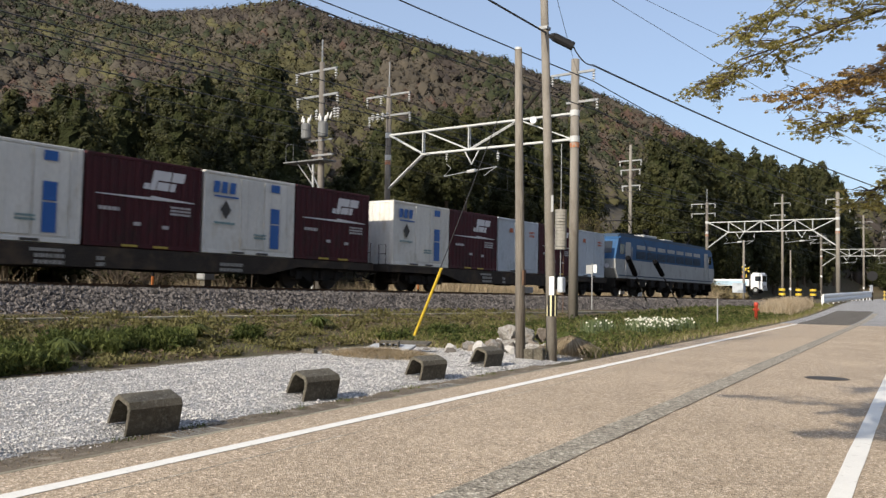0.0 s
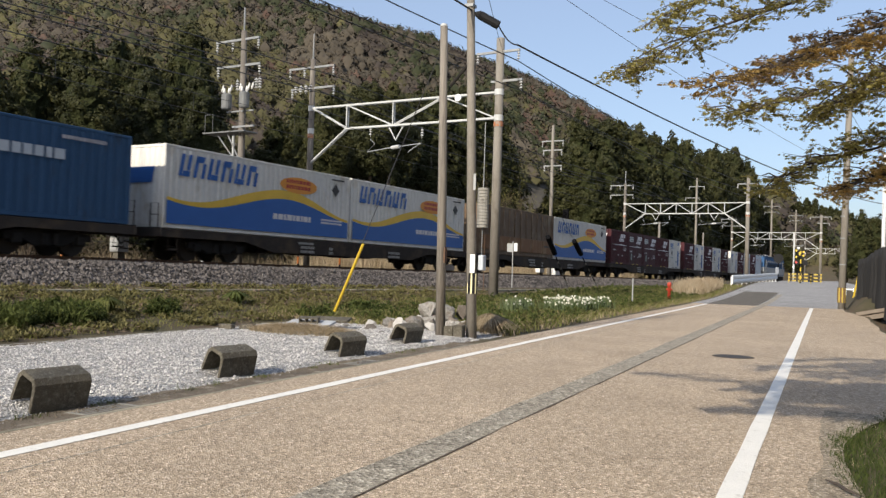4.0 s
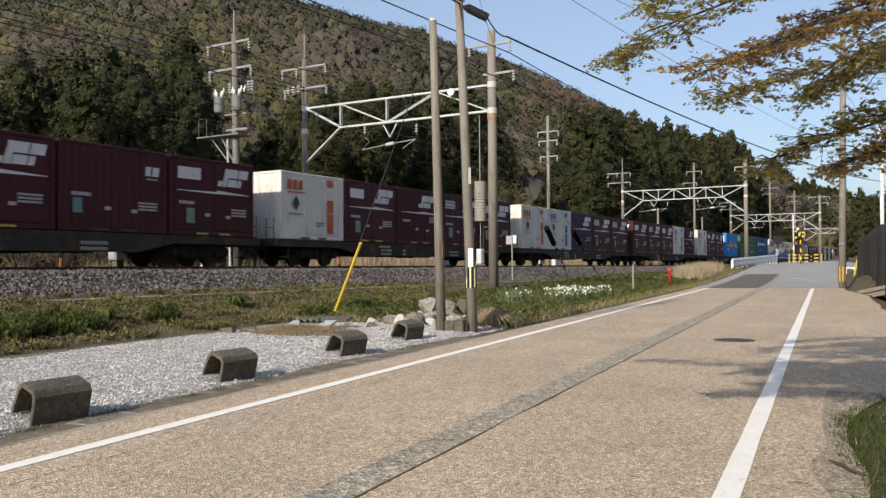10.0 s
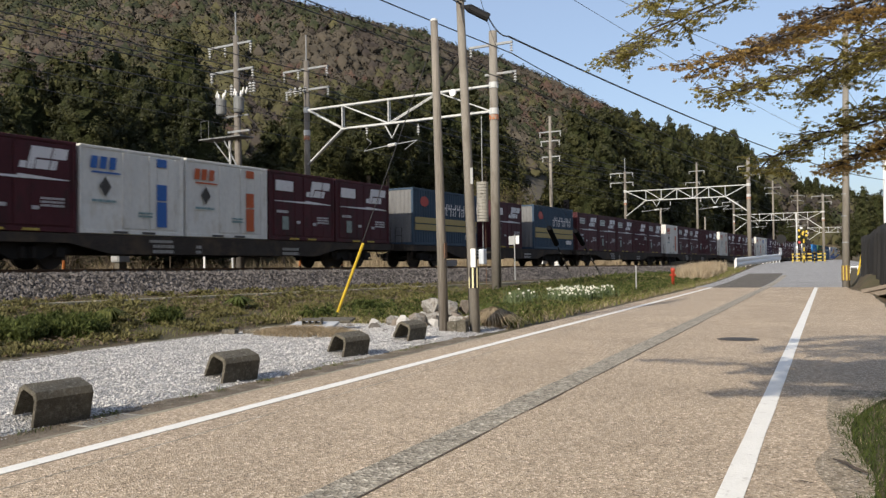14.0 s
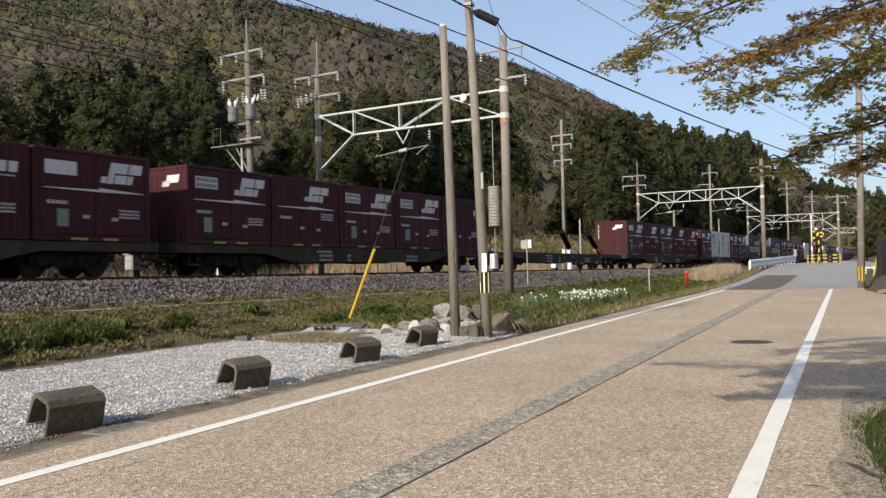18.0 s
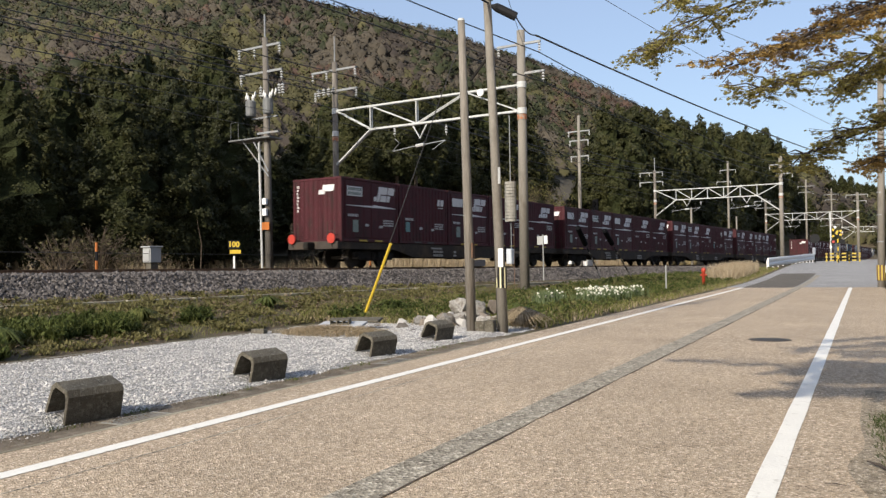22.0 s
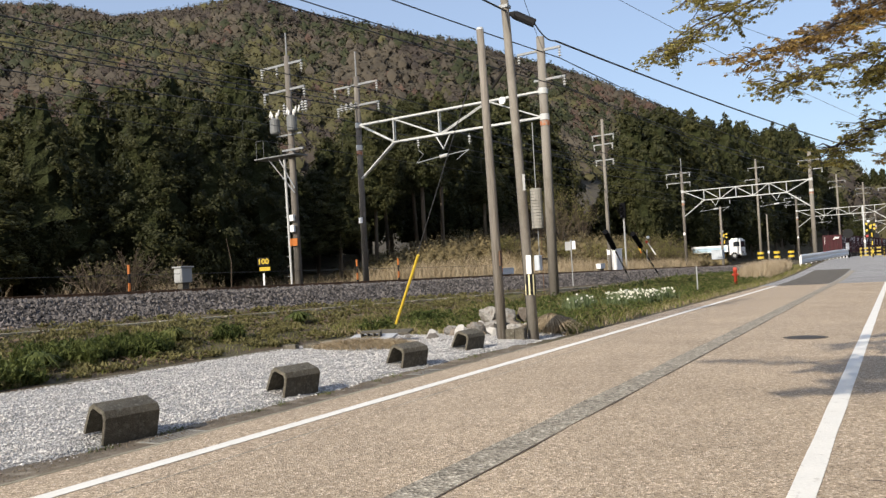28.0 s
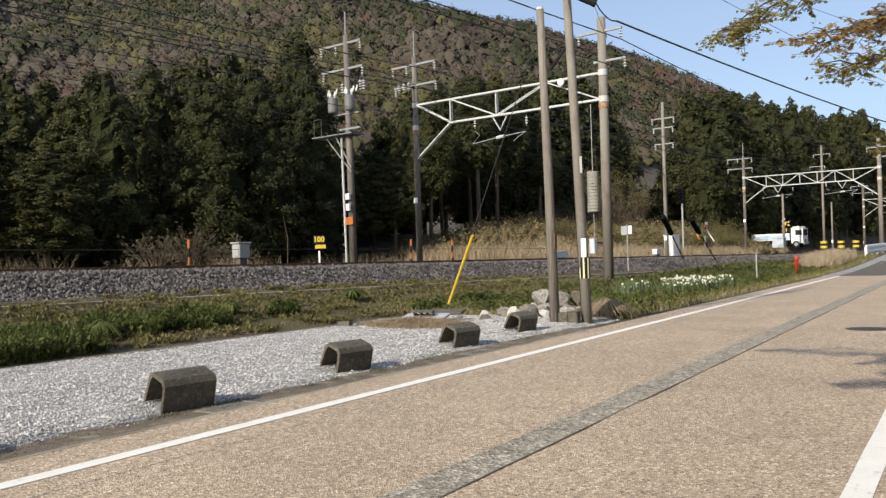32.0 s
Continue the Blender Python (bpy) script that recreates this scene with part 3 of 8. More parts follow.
gravel = sheet("gravel", gx, gy, gravel_z, M_GRAVEL, "")
tagged(gravel, "white crushed gravel forecourt beside the road", "gravel", kind="structure")


def stones(n, place, size, seed, flat=0.75):
    """Loose stones as uneven octahedra."""
    rnd = random.Random(seed)
    co, fs = [], []
    for _ in range(n):
        x, y, z = place(rnd)
        r = size * (0.6 + 0.9 * rnd.random() ** 2)
        k = len(co)
        a = rnd.random() * 6.28
        ca, sa = math.cos(a), math.sin(a)
        for u, v, w in ((1, 0, 0), (0, 1, 0), (-1, 0, 0), (0, -1, 0), (0.35, 0.2, 1), (-0.2, -0.3, -0.6)):
            u, v, w = [q * r * (0.65 + 0.6 * rnd.random()) + 0.25 * r * (rnd.random() - 0.5) for q in (u, v, w)]
            co.append((x + u * ca - v * sa, y + u * sa + v * ca, z + w * flat))
        for i in range(4):
            fs += [(k + i, k + (i + 1) % 4, k + 4), (k + (i + 1) % 4, k + i, k + 5)]
    return co, fs


def on_gravel(rnd):
    y = 2.5 + 15 * rnd.random() ** 1.3
    x = -11.1 + 5.0 * rnd.random() ** 0.9
    return x, y, gravel_z(x, y) + 0.004


ob = pydata("loose_gravel", *stones(36000, on_gravel, 0.0145, 3), M_STONE_W, gravel, "loose white stones")
tagged(ob, kind="stuff")

# track bed
BED = ((-5.2, -0.72), (-2.6, -0.16), (-1.5, -0.13), (1.5, -0.13), (2.3, -0.17), (3.95, -0.95))


def bed_h(o):
    for (o0, h0), (o1, h1) in zip(BED, BED[1:]):
        if o0 <= o <= o1:
            return h0 + (h1 - h0) * (o - o0) / (o1 - o0)
    return BED[-1][1]


co, fs = [], []
ss = spread(-700, 900, -10, 90, 0.6, 1.3)
os_ = list(np.arange(-5.2, 3.96, 0.3))
for s in ss:
    for o in os_:
        p = line_pt(s, o, bed_h(o) + 0.03 * noise.noise((s * 1.3, o * 1.3, 0)))
        co.append(p[:])
n_o = len(os_)
for j in range(len(ss) - 1):
    for i in range(n_o - 1):
        fs.append((j * n_o + i, j * n_o + i + 1, (j + 1) * n_o + i + 1, (j + 1) * n_o + i))
bed = pydata("ballast_bed", co, fs, M_BALLAST_BED, None)
tagged(bed, "grey crushed stone ballast bed of the railway", "track bed", kind="structure")


def on_bed(rnd):
    s = 8 + 75 * rnd.random() ** 1.6
    o = 3.9 - 2.7 * rnd.random()
    p = line_pt(s, o, bed_h(o) + 0.03 * noise.noise((s * 1.3, o * 1.3, 0)))
    return p[:]


ob = pydata("ballast_stones", *stones(30000, on_bed, 0.055, 4, 0.9), M_BALLAST, bed, "loose grey ballast stones")
tagged(ob, kind="stuff")

# rails and sleepers
track = thing("railway_track", Matrix(), "rusty steel rails on concrete sleepers", "railway track", kind="structure")
for side in (-1, 1):
    bm = bmesh.new()
    o = side * 0.57
    prof = ((-0.065, -0.16), (0.065, -0.16), (0.065, -0.145), (0.012, -0.12), (0.012, -0.04), (0.034, -0.03), (0.034, -0.002), (-0.034, -0.002), (-0.034, -0.03), (-0.012, -0.04), (-0.012, -0.12), (-0.065, -0.145))
    rings = []
    for s in (-700, -50, 0, 50, 120, 900):
        rings.append([bm.verts.new(line_pt(s, o + a, b)) for a, b in prof])
    for r0, r1 in zip(rings, rings[1:]):
        for k in range(len(prof)):
            bm.faces.new((r0[k], r0[(k + 1) % len(prof)], r1[(k + 1) % len(prof)], r1[k]))
    part("rail", bm, M_RUST, track)
    bm = bmesh.new()
    rings = [[bm.verts.new(line_pt(s, o + a, 0.002)) for a in (-0.03, 0.03)] for s in (-700, 0, 900)]
    for r0, r1 in zip(rings, rings[1:]):
        bm.faces.new((r0[0], r0[1], r1[1], r1[0]))
    part("rail_head", bm, M_RAILTOP, track)
bm = bmesh.new()
box(bm, 0, 0, 0, 2.0, 0.24, 0.16, None, 0.02)
first = part("sleeper", bm, M_CONC, track)
first.matrix_local = line_pose(6, 0, -0.2)
for i in range(1, 170):
    ob = new("sleeper", first.data)
    ob.parent = track
    ob.matrix_local = line_pose(6 + 0.6 * i, 0, -0.2)
# narrow concrete edging at the foot of the ballast
edging = thing("edging", Matrix(), "low concrete kerb at the foot of the ballast", "kerb", kind="structure")
bm = bmesh.new()
box(bm, 0, 0, 0, 0.14, 1.96, 0.16, None, 0.015)
first = part("kerb_block", bm, M_KERB, edging)
first.matrix_local = line_pose(4, 4.75, -0.832)
for i in range(1, 22):
    ob = new("kerb_block", first.data)
    ob.parent = edging
    ob.matrix_local = line_pose(4 + 2 * i, 4.75 + 0.02 * noise.noise((i * 3.3, 0, 0)), -0.832)

# ---- the freight train ----
def paint(name, base, **kw):
    d = dict(rough=0.6, spec=0.2, vary=0.16, scale=1.6, fine=14, bump=0.06, bump_scale=9, stain=(base[0] * 0.45 + 0.02, base[1] * 0.45 + 0.017, base[2] * 0.45 + 0.013),
             stain_at=0.63, stain_scale=2.2, per_object=0.35, stretch=(1, 1, 0.45))
    d.update(kw)
    return material(name, base, **d)


M_MAROON = paint("maroon_container_paint", (0.062, 0.0155, 0.0195), stain=(0.034, 0.018, 0.017), stain_at=0.57, bump=0.12, vary=0.26)
M_PURPLE = paint("purple_container_paint", (0.055, 0.03, 0.062))
M_REEFER = paint("white_container_paint", (0.66, 0.645, 0.6), stain=(0.5, 0.45, 0.36), stain_at=0.62)
M_LGREY = paint("light_grey_container_paint", (0.48, 0.52, 0.56))
M_BROWN = paint("weathered_brown_container_paint", (0.15, 0.1, 0.062), stain=(0.24, 0.185, 0.125), stain_at=0.57, vary=0.3)
M_NAVY = paint("navy_container_paint", (0.035, 0.085, 0.17))
M_GREEN = paint("green_container_paint", (0.06, 0.14, 0.075))
M_SKYBLUE = paint("sky_blue_container_paint", (0.035, 0.21, 0.52))
M_STEELBLUE = paint("steel_blue_container_paint", (0.04, 0.066, 0.1))
M_ENDGREY = paint("grey_end_door_paint", (0.16, 0.16, 0.16))
M_OLDGOLD = material("dull_gold_marking", (0.36, 0.275, 0.1), rough=0.6, vary=0.2, bump=0)
M_RUSTPANEL = paint("rusty_brown_panel_paint", (0.2, 0.1, 0.045), stain=(0.28, 0.19, 0.11), stain_at=0.56)
M_LOGOWHITE = material("white_lettering", (0.66, 0.64, 0.64), rough=0.6, vary=0.12, scale=4, bump=0, stain=(0.42, 0.36, 0.36), stain_at=0.66)
M_MARKWHITE = material("faded_white_marking", (0.45, 0.42, 0.42), rough=0.6, vary=0.3, scale=9, bump=0)
M_BLUE = material("blue_marking", (0.025, 0.11, 0.36), rough=0.5, vary=0.12, bump=0)
M_RED = material("red_marking", (0.45, 0.09, 0.02), rough=0.5, vary=0.15, bump=0)
M_GOLD = material("yellow_marking", (0.72, 0.46, 0.05), rough=0.5, vary=0.15, bump=0)
M_TEAL = material("teal_marking", (0.13, 0.24, 0.25), rough=0.5, vary=0.15, bump=0)
M_ORANGEMARK = material("orange_marking", (0.7, 0.28, 0.03), rough=0.5, vary=0.15, bump=0)
M_TAIL = material("tail_disc_red", (0.4, 0.04, 0.025), rough=0.5, vary=0.1, bump=0)
M_PLATE = material("pale_green_label", (0.22, 0.26, 0.235), rough=0.6, vary=0.25, scale=9, bump=0)
M_WAGONMARK = material("dirty_wagon_lettering", (0.3, 0.285, 0.26), rough=0.7, vary=0.3, scale=9, bump=0)
M_BLACKMARK = material("dark_marking", (0.05, 0.045, 0.04), rough=0.6, vary=0.2, bump=0)
M_FRAME = material("wagon_frame_paint", (0.05, 0.042, 0.036), rough=0.9, spec=0.15, vary=0.35, scale=2, fine=20, bump=0.15, stain=(0.085, 0.063, 0.045), stain_at=0.56, per_object=0.4)
M_BOGIE = material("dirty_bogie_steel", (0.02, 0.018, 0.016), rough=0.9, spec=0.15, vary=0.35, scale=4, bump=0.2)
M_WHEEL = material("wheel_steel", (0.05, 0.042, 0.036), rough=0.75, metal=0.2, vary=0.25, bump=0.1)
W = 2.45


def quad(bm, side, y0, y1, z0, z1, lean=0.0, w=W, out=0.012):
    """A thin painted shape on the side (+1 or -1) of a container; lean shears its top forward."""
    x = side * (w / 2 + out)
    v = [bm.verts.new((x, y, z)) for y, z in ((y0, z0), (y1, z0), (y1 + lean * (z1 - z0), z1), (y0 + lean * (z1 - z0), z1))]
    f = bm.faces.new(v)
    f.normal_update()
    if f.normal.x * side < 0:
        f.normal_flip()


def patches(name, bm, mat, root, label="", gap=0.1, kind=""):
    """Painted shapes as parts: shapes that lie within gap of one another make one."""
    boxes = []
    for f in bm.faces:
        lo = Vector([min(v.co[i] for v in f.verts) for i in range(3)])
        hi = Vector([max(v.co[i] for v in f.verts) for i in range(3)])
        boxes.append([lo, hi, [f]])
    merged = True
    while merged:
        merged = False
        for i in range(len(boxes)):
            for j in range(len(boxes) - 1, i, -1):
                a, b = boxes[i], boxes[j]
                if all(a[0][k] - gap < b[1][k] and b[0][k] - gap < a[1][k] for k in range(3)):
                    a[0] = Vector([min(a[0][k], b[0][k]) for k in range(3)])
                    a[1] = Vector([max(a[1][k], b[1][k]) for k in range(3)])
                    a[2] += b[2]
                    boxes.pop(j)
                    merged = True
    for lo, hi, fs in boxes:
        out = bmesh.new()
        for f in fs:
            out.faces.new([out.verts.new(v.co) for v in f.verts])
        ob = part(name, out, mat, root, label)
        if kind:
            tagged(ob, kind=kind)
    bm.free()


def end_quad(bm, x0, x1, z0, z1, L, lean=0.0, out=0.03):
    for e in (-1, 1):
        v = [bm.verts.new((e * -x, e * (L / 2 + out), z)) for x, z in ((x0, z0), (x1, z0), (x1 + lean * (z1 - z0), z1), (x0 + lean * (z1 - z0), z1))]
        f = bm.faces.new(v)
        f.normal_update()
        if f.normal.y * e < 0:
            f.normal_flip()


def shell(L, H, mat, name, label, doors, ribs=0, end_mat=None):
    """A container's body with posts, rails, doors or ribs. doors: (y0, y1) of each leaf on the flanks."""
    root = thing(name, Matrix(), label, "container", "containers on the freight train")
    bm = bmesh.new()
    box(bm, 0, 0, H / 2, W - 0.05, L - 0.05, H - 0.03, None, 0.02)
    part("body", bm, mat, root)
    for z in (0.06, H - 0.05):
        nm = "bottom_rail" if z < 1 else "top_rail"
        for e in (-1, 1):
            bm = bmesh.new()
            box(bm, e * (W / 2 - 0.05), 0, z, 0.1, L - 0.2, 0.12 if z < 1 else 0.09, None, 0.012)
            part(nm, bm, mat, root)
            bm = bmesh.new()
            box(bm, 0, e * (L / 2 - 0.05), z, W - 0.2, 0.1, 0.12 if z < 1 else 0.09, None, 0.012)
            part(nm, bm, mat, root)
    for sx in (-1, 1):
        for sy in (-1, 1):
            bm = bmesh.new()
            box(bm, sx * (W / 2 - 0.055), sy * (L / 2 - 0.055), H / 2, 0.12, 0.12, H, None, 0.015)
            part("corner_post", bm, mat, root)
    if ribs:
        step = (L - 0.4) / ribs
        for sx in (-1, 1):
            pts, y = [], -L / 2 + 0.15
            for i in range(ribs):
                y0 = -L / 2 + 0.2 + step * i
                pts += [(y0 + step * 0.1, 0.0), (y0 + step * 0.22, 0.03), (y0 + step * 0.62, 0.03), (y0 + step * 0.76, 0.0)]
            pts = [(-L / 2 + 0.1, 0.0)] + pts + [(L / 2 - 0.1, 0.0)]
            bm = bmesh.new()
            lo = [bm.verts.new((sx * (W / 2 - 0.023 + d), yy, 0.12)) for yy, d in pts]
            hi = [bm.verts.new((sx * (W / 2 - 0.023 + d), yy, H - 0.1)) for yy, d in pts]
            for i in range(len(pts) - 1):
                q = (lo[i], lo[i + 1], hi[i + 1], hi[i])
                bm.faces.new(q if sx > 0 else q[::-1])
            part("corrugated_side", bm, mat, root)
    for sx in (-1, 1):
        for y0, y1 in doors:
            bm = bmesh.new()
            box(bm, sx * (W / 2 - 0.02), (y0 + y1) / 2, H / 2 + 0.02, 0.045, y1 - y0 - 0.02, H - 0.3, None, 0.012)
            leaf_ = part("door_leaf", bm, mat, root)
            for k in (0.3, 0.72):
                yy = y0 + (y1 - y0) * k
                bm = bmesh.new()
                tube(bm, [(sx * (W / 2 + 0.005), yy, 0.2), (sx * (W / 2 + 0.005), yy, H - 0.2)], 0.01, 5)
                part("lock_rod", bm, mat, leaf_)
    for sy in (-1, 1):
        pts = [(-1.12, 0.0)]
        for i in range(9):
            x0 = -1.06 + 0.236 * i
            pts += [(x0 + 0.03, 0.0), (x0 + 0.06, 0.03), (x0 + 0.16, 0.03), (x0 + 0.19, 0.0)]
        pts.append((1.12, 0.0))
        bm = bmesh.new()
        lo = [bm.verts.new((x, sy * (L / 2 - 0.022 + d), 0.12)) for x, d in pts]
        hi = [bm.verts.new((x, sy * (L / 2 - 0.022 + d), H - 0.1)) for x, d in pts]
        for i in range(len(pts) - 1):
            q = (lo[i], lo[i + 1], hi[i + 1], hi[i])
            bm.faces.new(q if sy < 0 else q[::-1])
        part("end_wall", bm, end_mat or mat, root)
    return root


def slant_logo(bm, s, y, z, w, h):
    """Three slanted blocks with a slit: a plain stand-in for a company mark."""
    u = w / 3.3
    quad(bm, s, y, y + u * 0.45, z, z + h * 0.3, 0.25)
    quad(bm, s, y + u * 0.5, y + u * 0.98, z - h * 0.02, z + h, 0.25)
    quad(bm, s, y + u * 1.06, y + u * 2.02, z, z + h * 0.42, 0.25)
    quad(bm, s, y + u * 1.12, y + u * 2.15, z + h * 0.5, z + h, 0.25)
    quad(bm, s, y + u * 2.1, y + u * 2.55, z, z + h * 0.42, 0.25)
    quad(bm, s, y + u * 2.24, y + u * 3.3, z + h * 0.5, z + h, 0.25)


def text_bars(bm, s, y, z, w, h, seed, rows=1):
    rnd = random.Random(seed)
    for r in range(rows):
        yy = y
        zz = z - r * h * 1.6
        while yy < y + w:
            d = h * (0.5 + 0.9 * rnd.random())
            quad(bm, s, yy, min(yy + d, y + w), zz, zz + h, 0.0, out=0.044)
            yy += d + h * 0.22


def twelve_foot(kind):
    """The 3.7 m long containers of the train."""
    L = 3.715
    if kind in ("m", "r", "r2", "jr", "p"):
        H = 2.5
        mat = M_PURPLE if kind == "p" else M_MAROON
        lab = {"m": "maroon steel container with white slanted mark and stripe", "r": "maroon steel container with white panel and slanted mark", "r2": "maroon steel container with pale lettered panel and slanted mark",
               "jr": "plain maroon steel container with small white mark", "p": "dull purple steel container with white slanted mark"}[kind]
        root = shell(L, H, mat, "freight_container", lab, ((-1.62, -0.02), (0.02, 1.62)) if kind in ("r", "r2") else (), 0 if kind in ("r", "r2") else 13)
        bm_logo, bm_line, bm_text, bm_tag, bm_panel, bm_note = [bmesh.new() for _ in range(6)]
        for s in (1,):
            if kind == "jr":
                quad(bm_logo, s, 1.0, 1.2, 1.72, 2.0, 0.1, out=0.034)
                quad(bm_logo, s, 1.26, 1.5, 1.72, 2.0, 0.1, out=0.034)
                text_bars(bm_text, s, 1.05, 1.6, 0.4, 0.05, 9)
                quad(bm_tag, s, -1.45, -1.15, 0.5, 0.92, out=0.034)
            else:
                if kind == "m":
                    slant_logo(bm_logo, s, -0.15, 1.68, 1.35, 0.56)
                else:
                    slant_logo(bm_logo, s, 0.15, 1.66, 1.38, 0.6)
                    quad(bm_panel, s, -1.55, -0.6, 1.78, 2.16, out=0.034)
                    if kind == "r2":
                        text_bars(bm_note, s, -1.5, 2.0, 0.85, 0.11, 17, 2)
                    quad(bm_tag, s, -1.2, -0.86, 0.38, 0.86, out=0.034)
                v = [bm_line.verts.new((s * (W / 2 + 0.034), y, z)) for y, z in ((-1.6, 1.4), (0.1, 1.38), (0.1, 1.45), (-1.6, 1.42))]
                bm_line.faces.new(v)
                v = [bm_line.verts.new((s * (W / 2 + 0.034), y, z)) for y, z in ((0.1, 1.38), (1.6, 1.4), (1.6, 1.42), (0.1, 1.5))]
                bm_line.faces.new(v)
            text_bars(bm_text, s, -1.5, 0.98, 0.62, 0.1, 5)
            text_bars(bm_text, s, 0.75, 0.86 if kind != "m" else 1.2, 0.7, 0.06, 6, 3)
            quad(bm_text, s, -0.42, -0.2, 0.62, 0.72, out=0.034)
            quad(bm_text, s, 0.5, 0.72, 0.58, 0.68, out=0.034)
        end_quad(bm_logo, 0.1, 0.42, 1.85, 2.02, L, 0.3)
        end_quad(bm_logo, 0.28, 0.85, 1.95, 2.2, L, 0.3)
        for q in range(8):
            end_quad(bm_text, -1.0, -0.88 - 0.03 * (q % 3), 2.14 - 0.135 * q, 2.23 - 0.135 * q, L)
        patches("lettering", bm_note, M_PLATE, root, "", 0.1, "stuff")
        patches("mark", bm_logo, M_LOGOWHITE, root, "white slanted company mark", 0.012)
        if kind != "jr":
            patches("stripe", bm_line, M_LOGOWHITE, root, "thin white stripe")
        if kind in ("r", "r2"):
            patches("panel", bm_panel, M_LOGOWHITE, root, "white panel")
        patches("lettering", bm_text, M_MARKWHITE, root, "", 0.1, "stuff")
        if len(bm_tag.faces):
            patches("label_plate", bm_tag, M_TEAL if kind == "jr" else M_PLATE, root)
    else:
        H = 2.5
        grey = kind == "g"
        root = shell(L, H, M_LGREY if grey else M_REEFER, "refrigerated_container" if not grey else "freight_container",
                     "plain light grey steel container" if grey else "white insulated container with a coloured vertical band", ((-0.42, 0.5), (0.54, 1.5)))
        if not grey:
            band = M_BLUE if kind == "jb" else M_RED
            bm, bt, bd, bl = [bmesh.new() for _ in range(4)]
            for s in (1,):
                quad(bm, s, 0.78, 1.16, 0.25, 1.02, out=0.034)
                quad(bm, s, 0.78, 1.16, 1.06, 1.55, out=0.034)
                quad(bm, s, 0.78, 1.16, 2.08, 2.33, out=0.034)
                y = -1.55
                for k, dy in enumerate((0.0, 0.3, 0.62)):
                    quad(bl, s, y + dy, y + dy + 0.22, 1.85, 2.2, 0.12, out=0.034)
                quad(bl, s, -1.5, -0.55, 1.72, 1.77, 0.0, out=0.034)
                v = [bd.verts.new((s * (W / 2 + 0.034), -1.05 + a, 1.35 + b)) for a, b in ((0, -0.3), (0.2, 0), (0, 0.3), (-0.2, 0))]
                bd.faces.new(v if s > 0 else v[::-1])
                text_bars(bt, s, -1.5, 0.9, 0.8, 0.07, 3)
                text_bars(bt, s, 0.1, 0.62, 0.5, 0.06, 4, 2)
            patches("band", bm, band, root, "coloured vertical band")
            patches("mark", bl, band, root, "", 0.03)
            part("diamond", bd, M_BLACKMARK, root, "dark diamond mark")
            patches("lettering", bt, M_TEAL, root, "", 0.1, "stuff")
            for sx in (-1, 1):
                for y in (-0.45, 0.52, 1.53):
                    bm = bmesh.new()
                    tube(bm, [(sx * (W / 2 + 0.006), y, 0.12), (sx * (W / 2 + 0.006), y, H - 0.12)], 0.012, 6)
                    part("hinge_rod", bm, M_REEFER, root)
        else:
            bm = bmesh.new()
            for s in (1,):
                quad(bm, s, -0.9, -0.6, 1.85, 2.05, out=0.034)
                text_bars(bm, s, 0.9, 1.9, 0.5, 0.1, 12, 2)
            patches("lettering", bm, M_RED, root, "", 0.1, "stuff")
    for sx in (-1, 1):
        for y in (-0.5, 0.5):
            bm = bmesh.new()
            box(bm, sx * (W / 2 - 0.005), y, 0.055, 0.03, 0.5, 0.07, None, 0.008)
            part("fork_pocket", bm, M_BARRIER if kind in ("m", "r", "r2") else M_BLACKMARK, root, "painted fork pocket")
    return root


def wave(bm, s, L, pts, below):
    """A band whose top follows a smooth wave, out of upright strips."""
    n = 40
    for i in range(n):
        y0, y1 = -L / 2 + 0.1 + (L - 0.2) * i / n, -L / 2 + 0.1 + (L - 0.2) * (i + 1) / n
        z = [pts(y) for y in (y0, y1)]
        x = s * (W / 2 + 0.034)
        v = [bm.verts.new((x, y0, below(y0))), bm.verts.new((x, y1, below(y1))), bm.verts.new((x, y1, z[1])), bm.verts.new((x, y0, z[0]))]
        f = bm.faces.new(v)
        f.normal_update()
        if f.normal.x * s < 0:
            f.normal_flip()


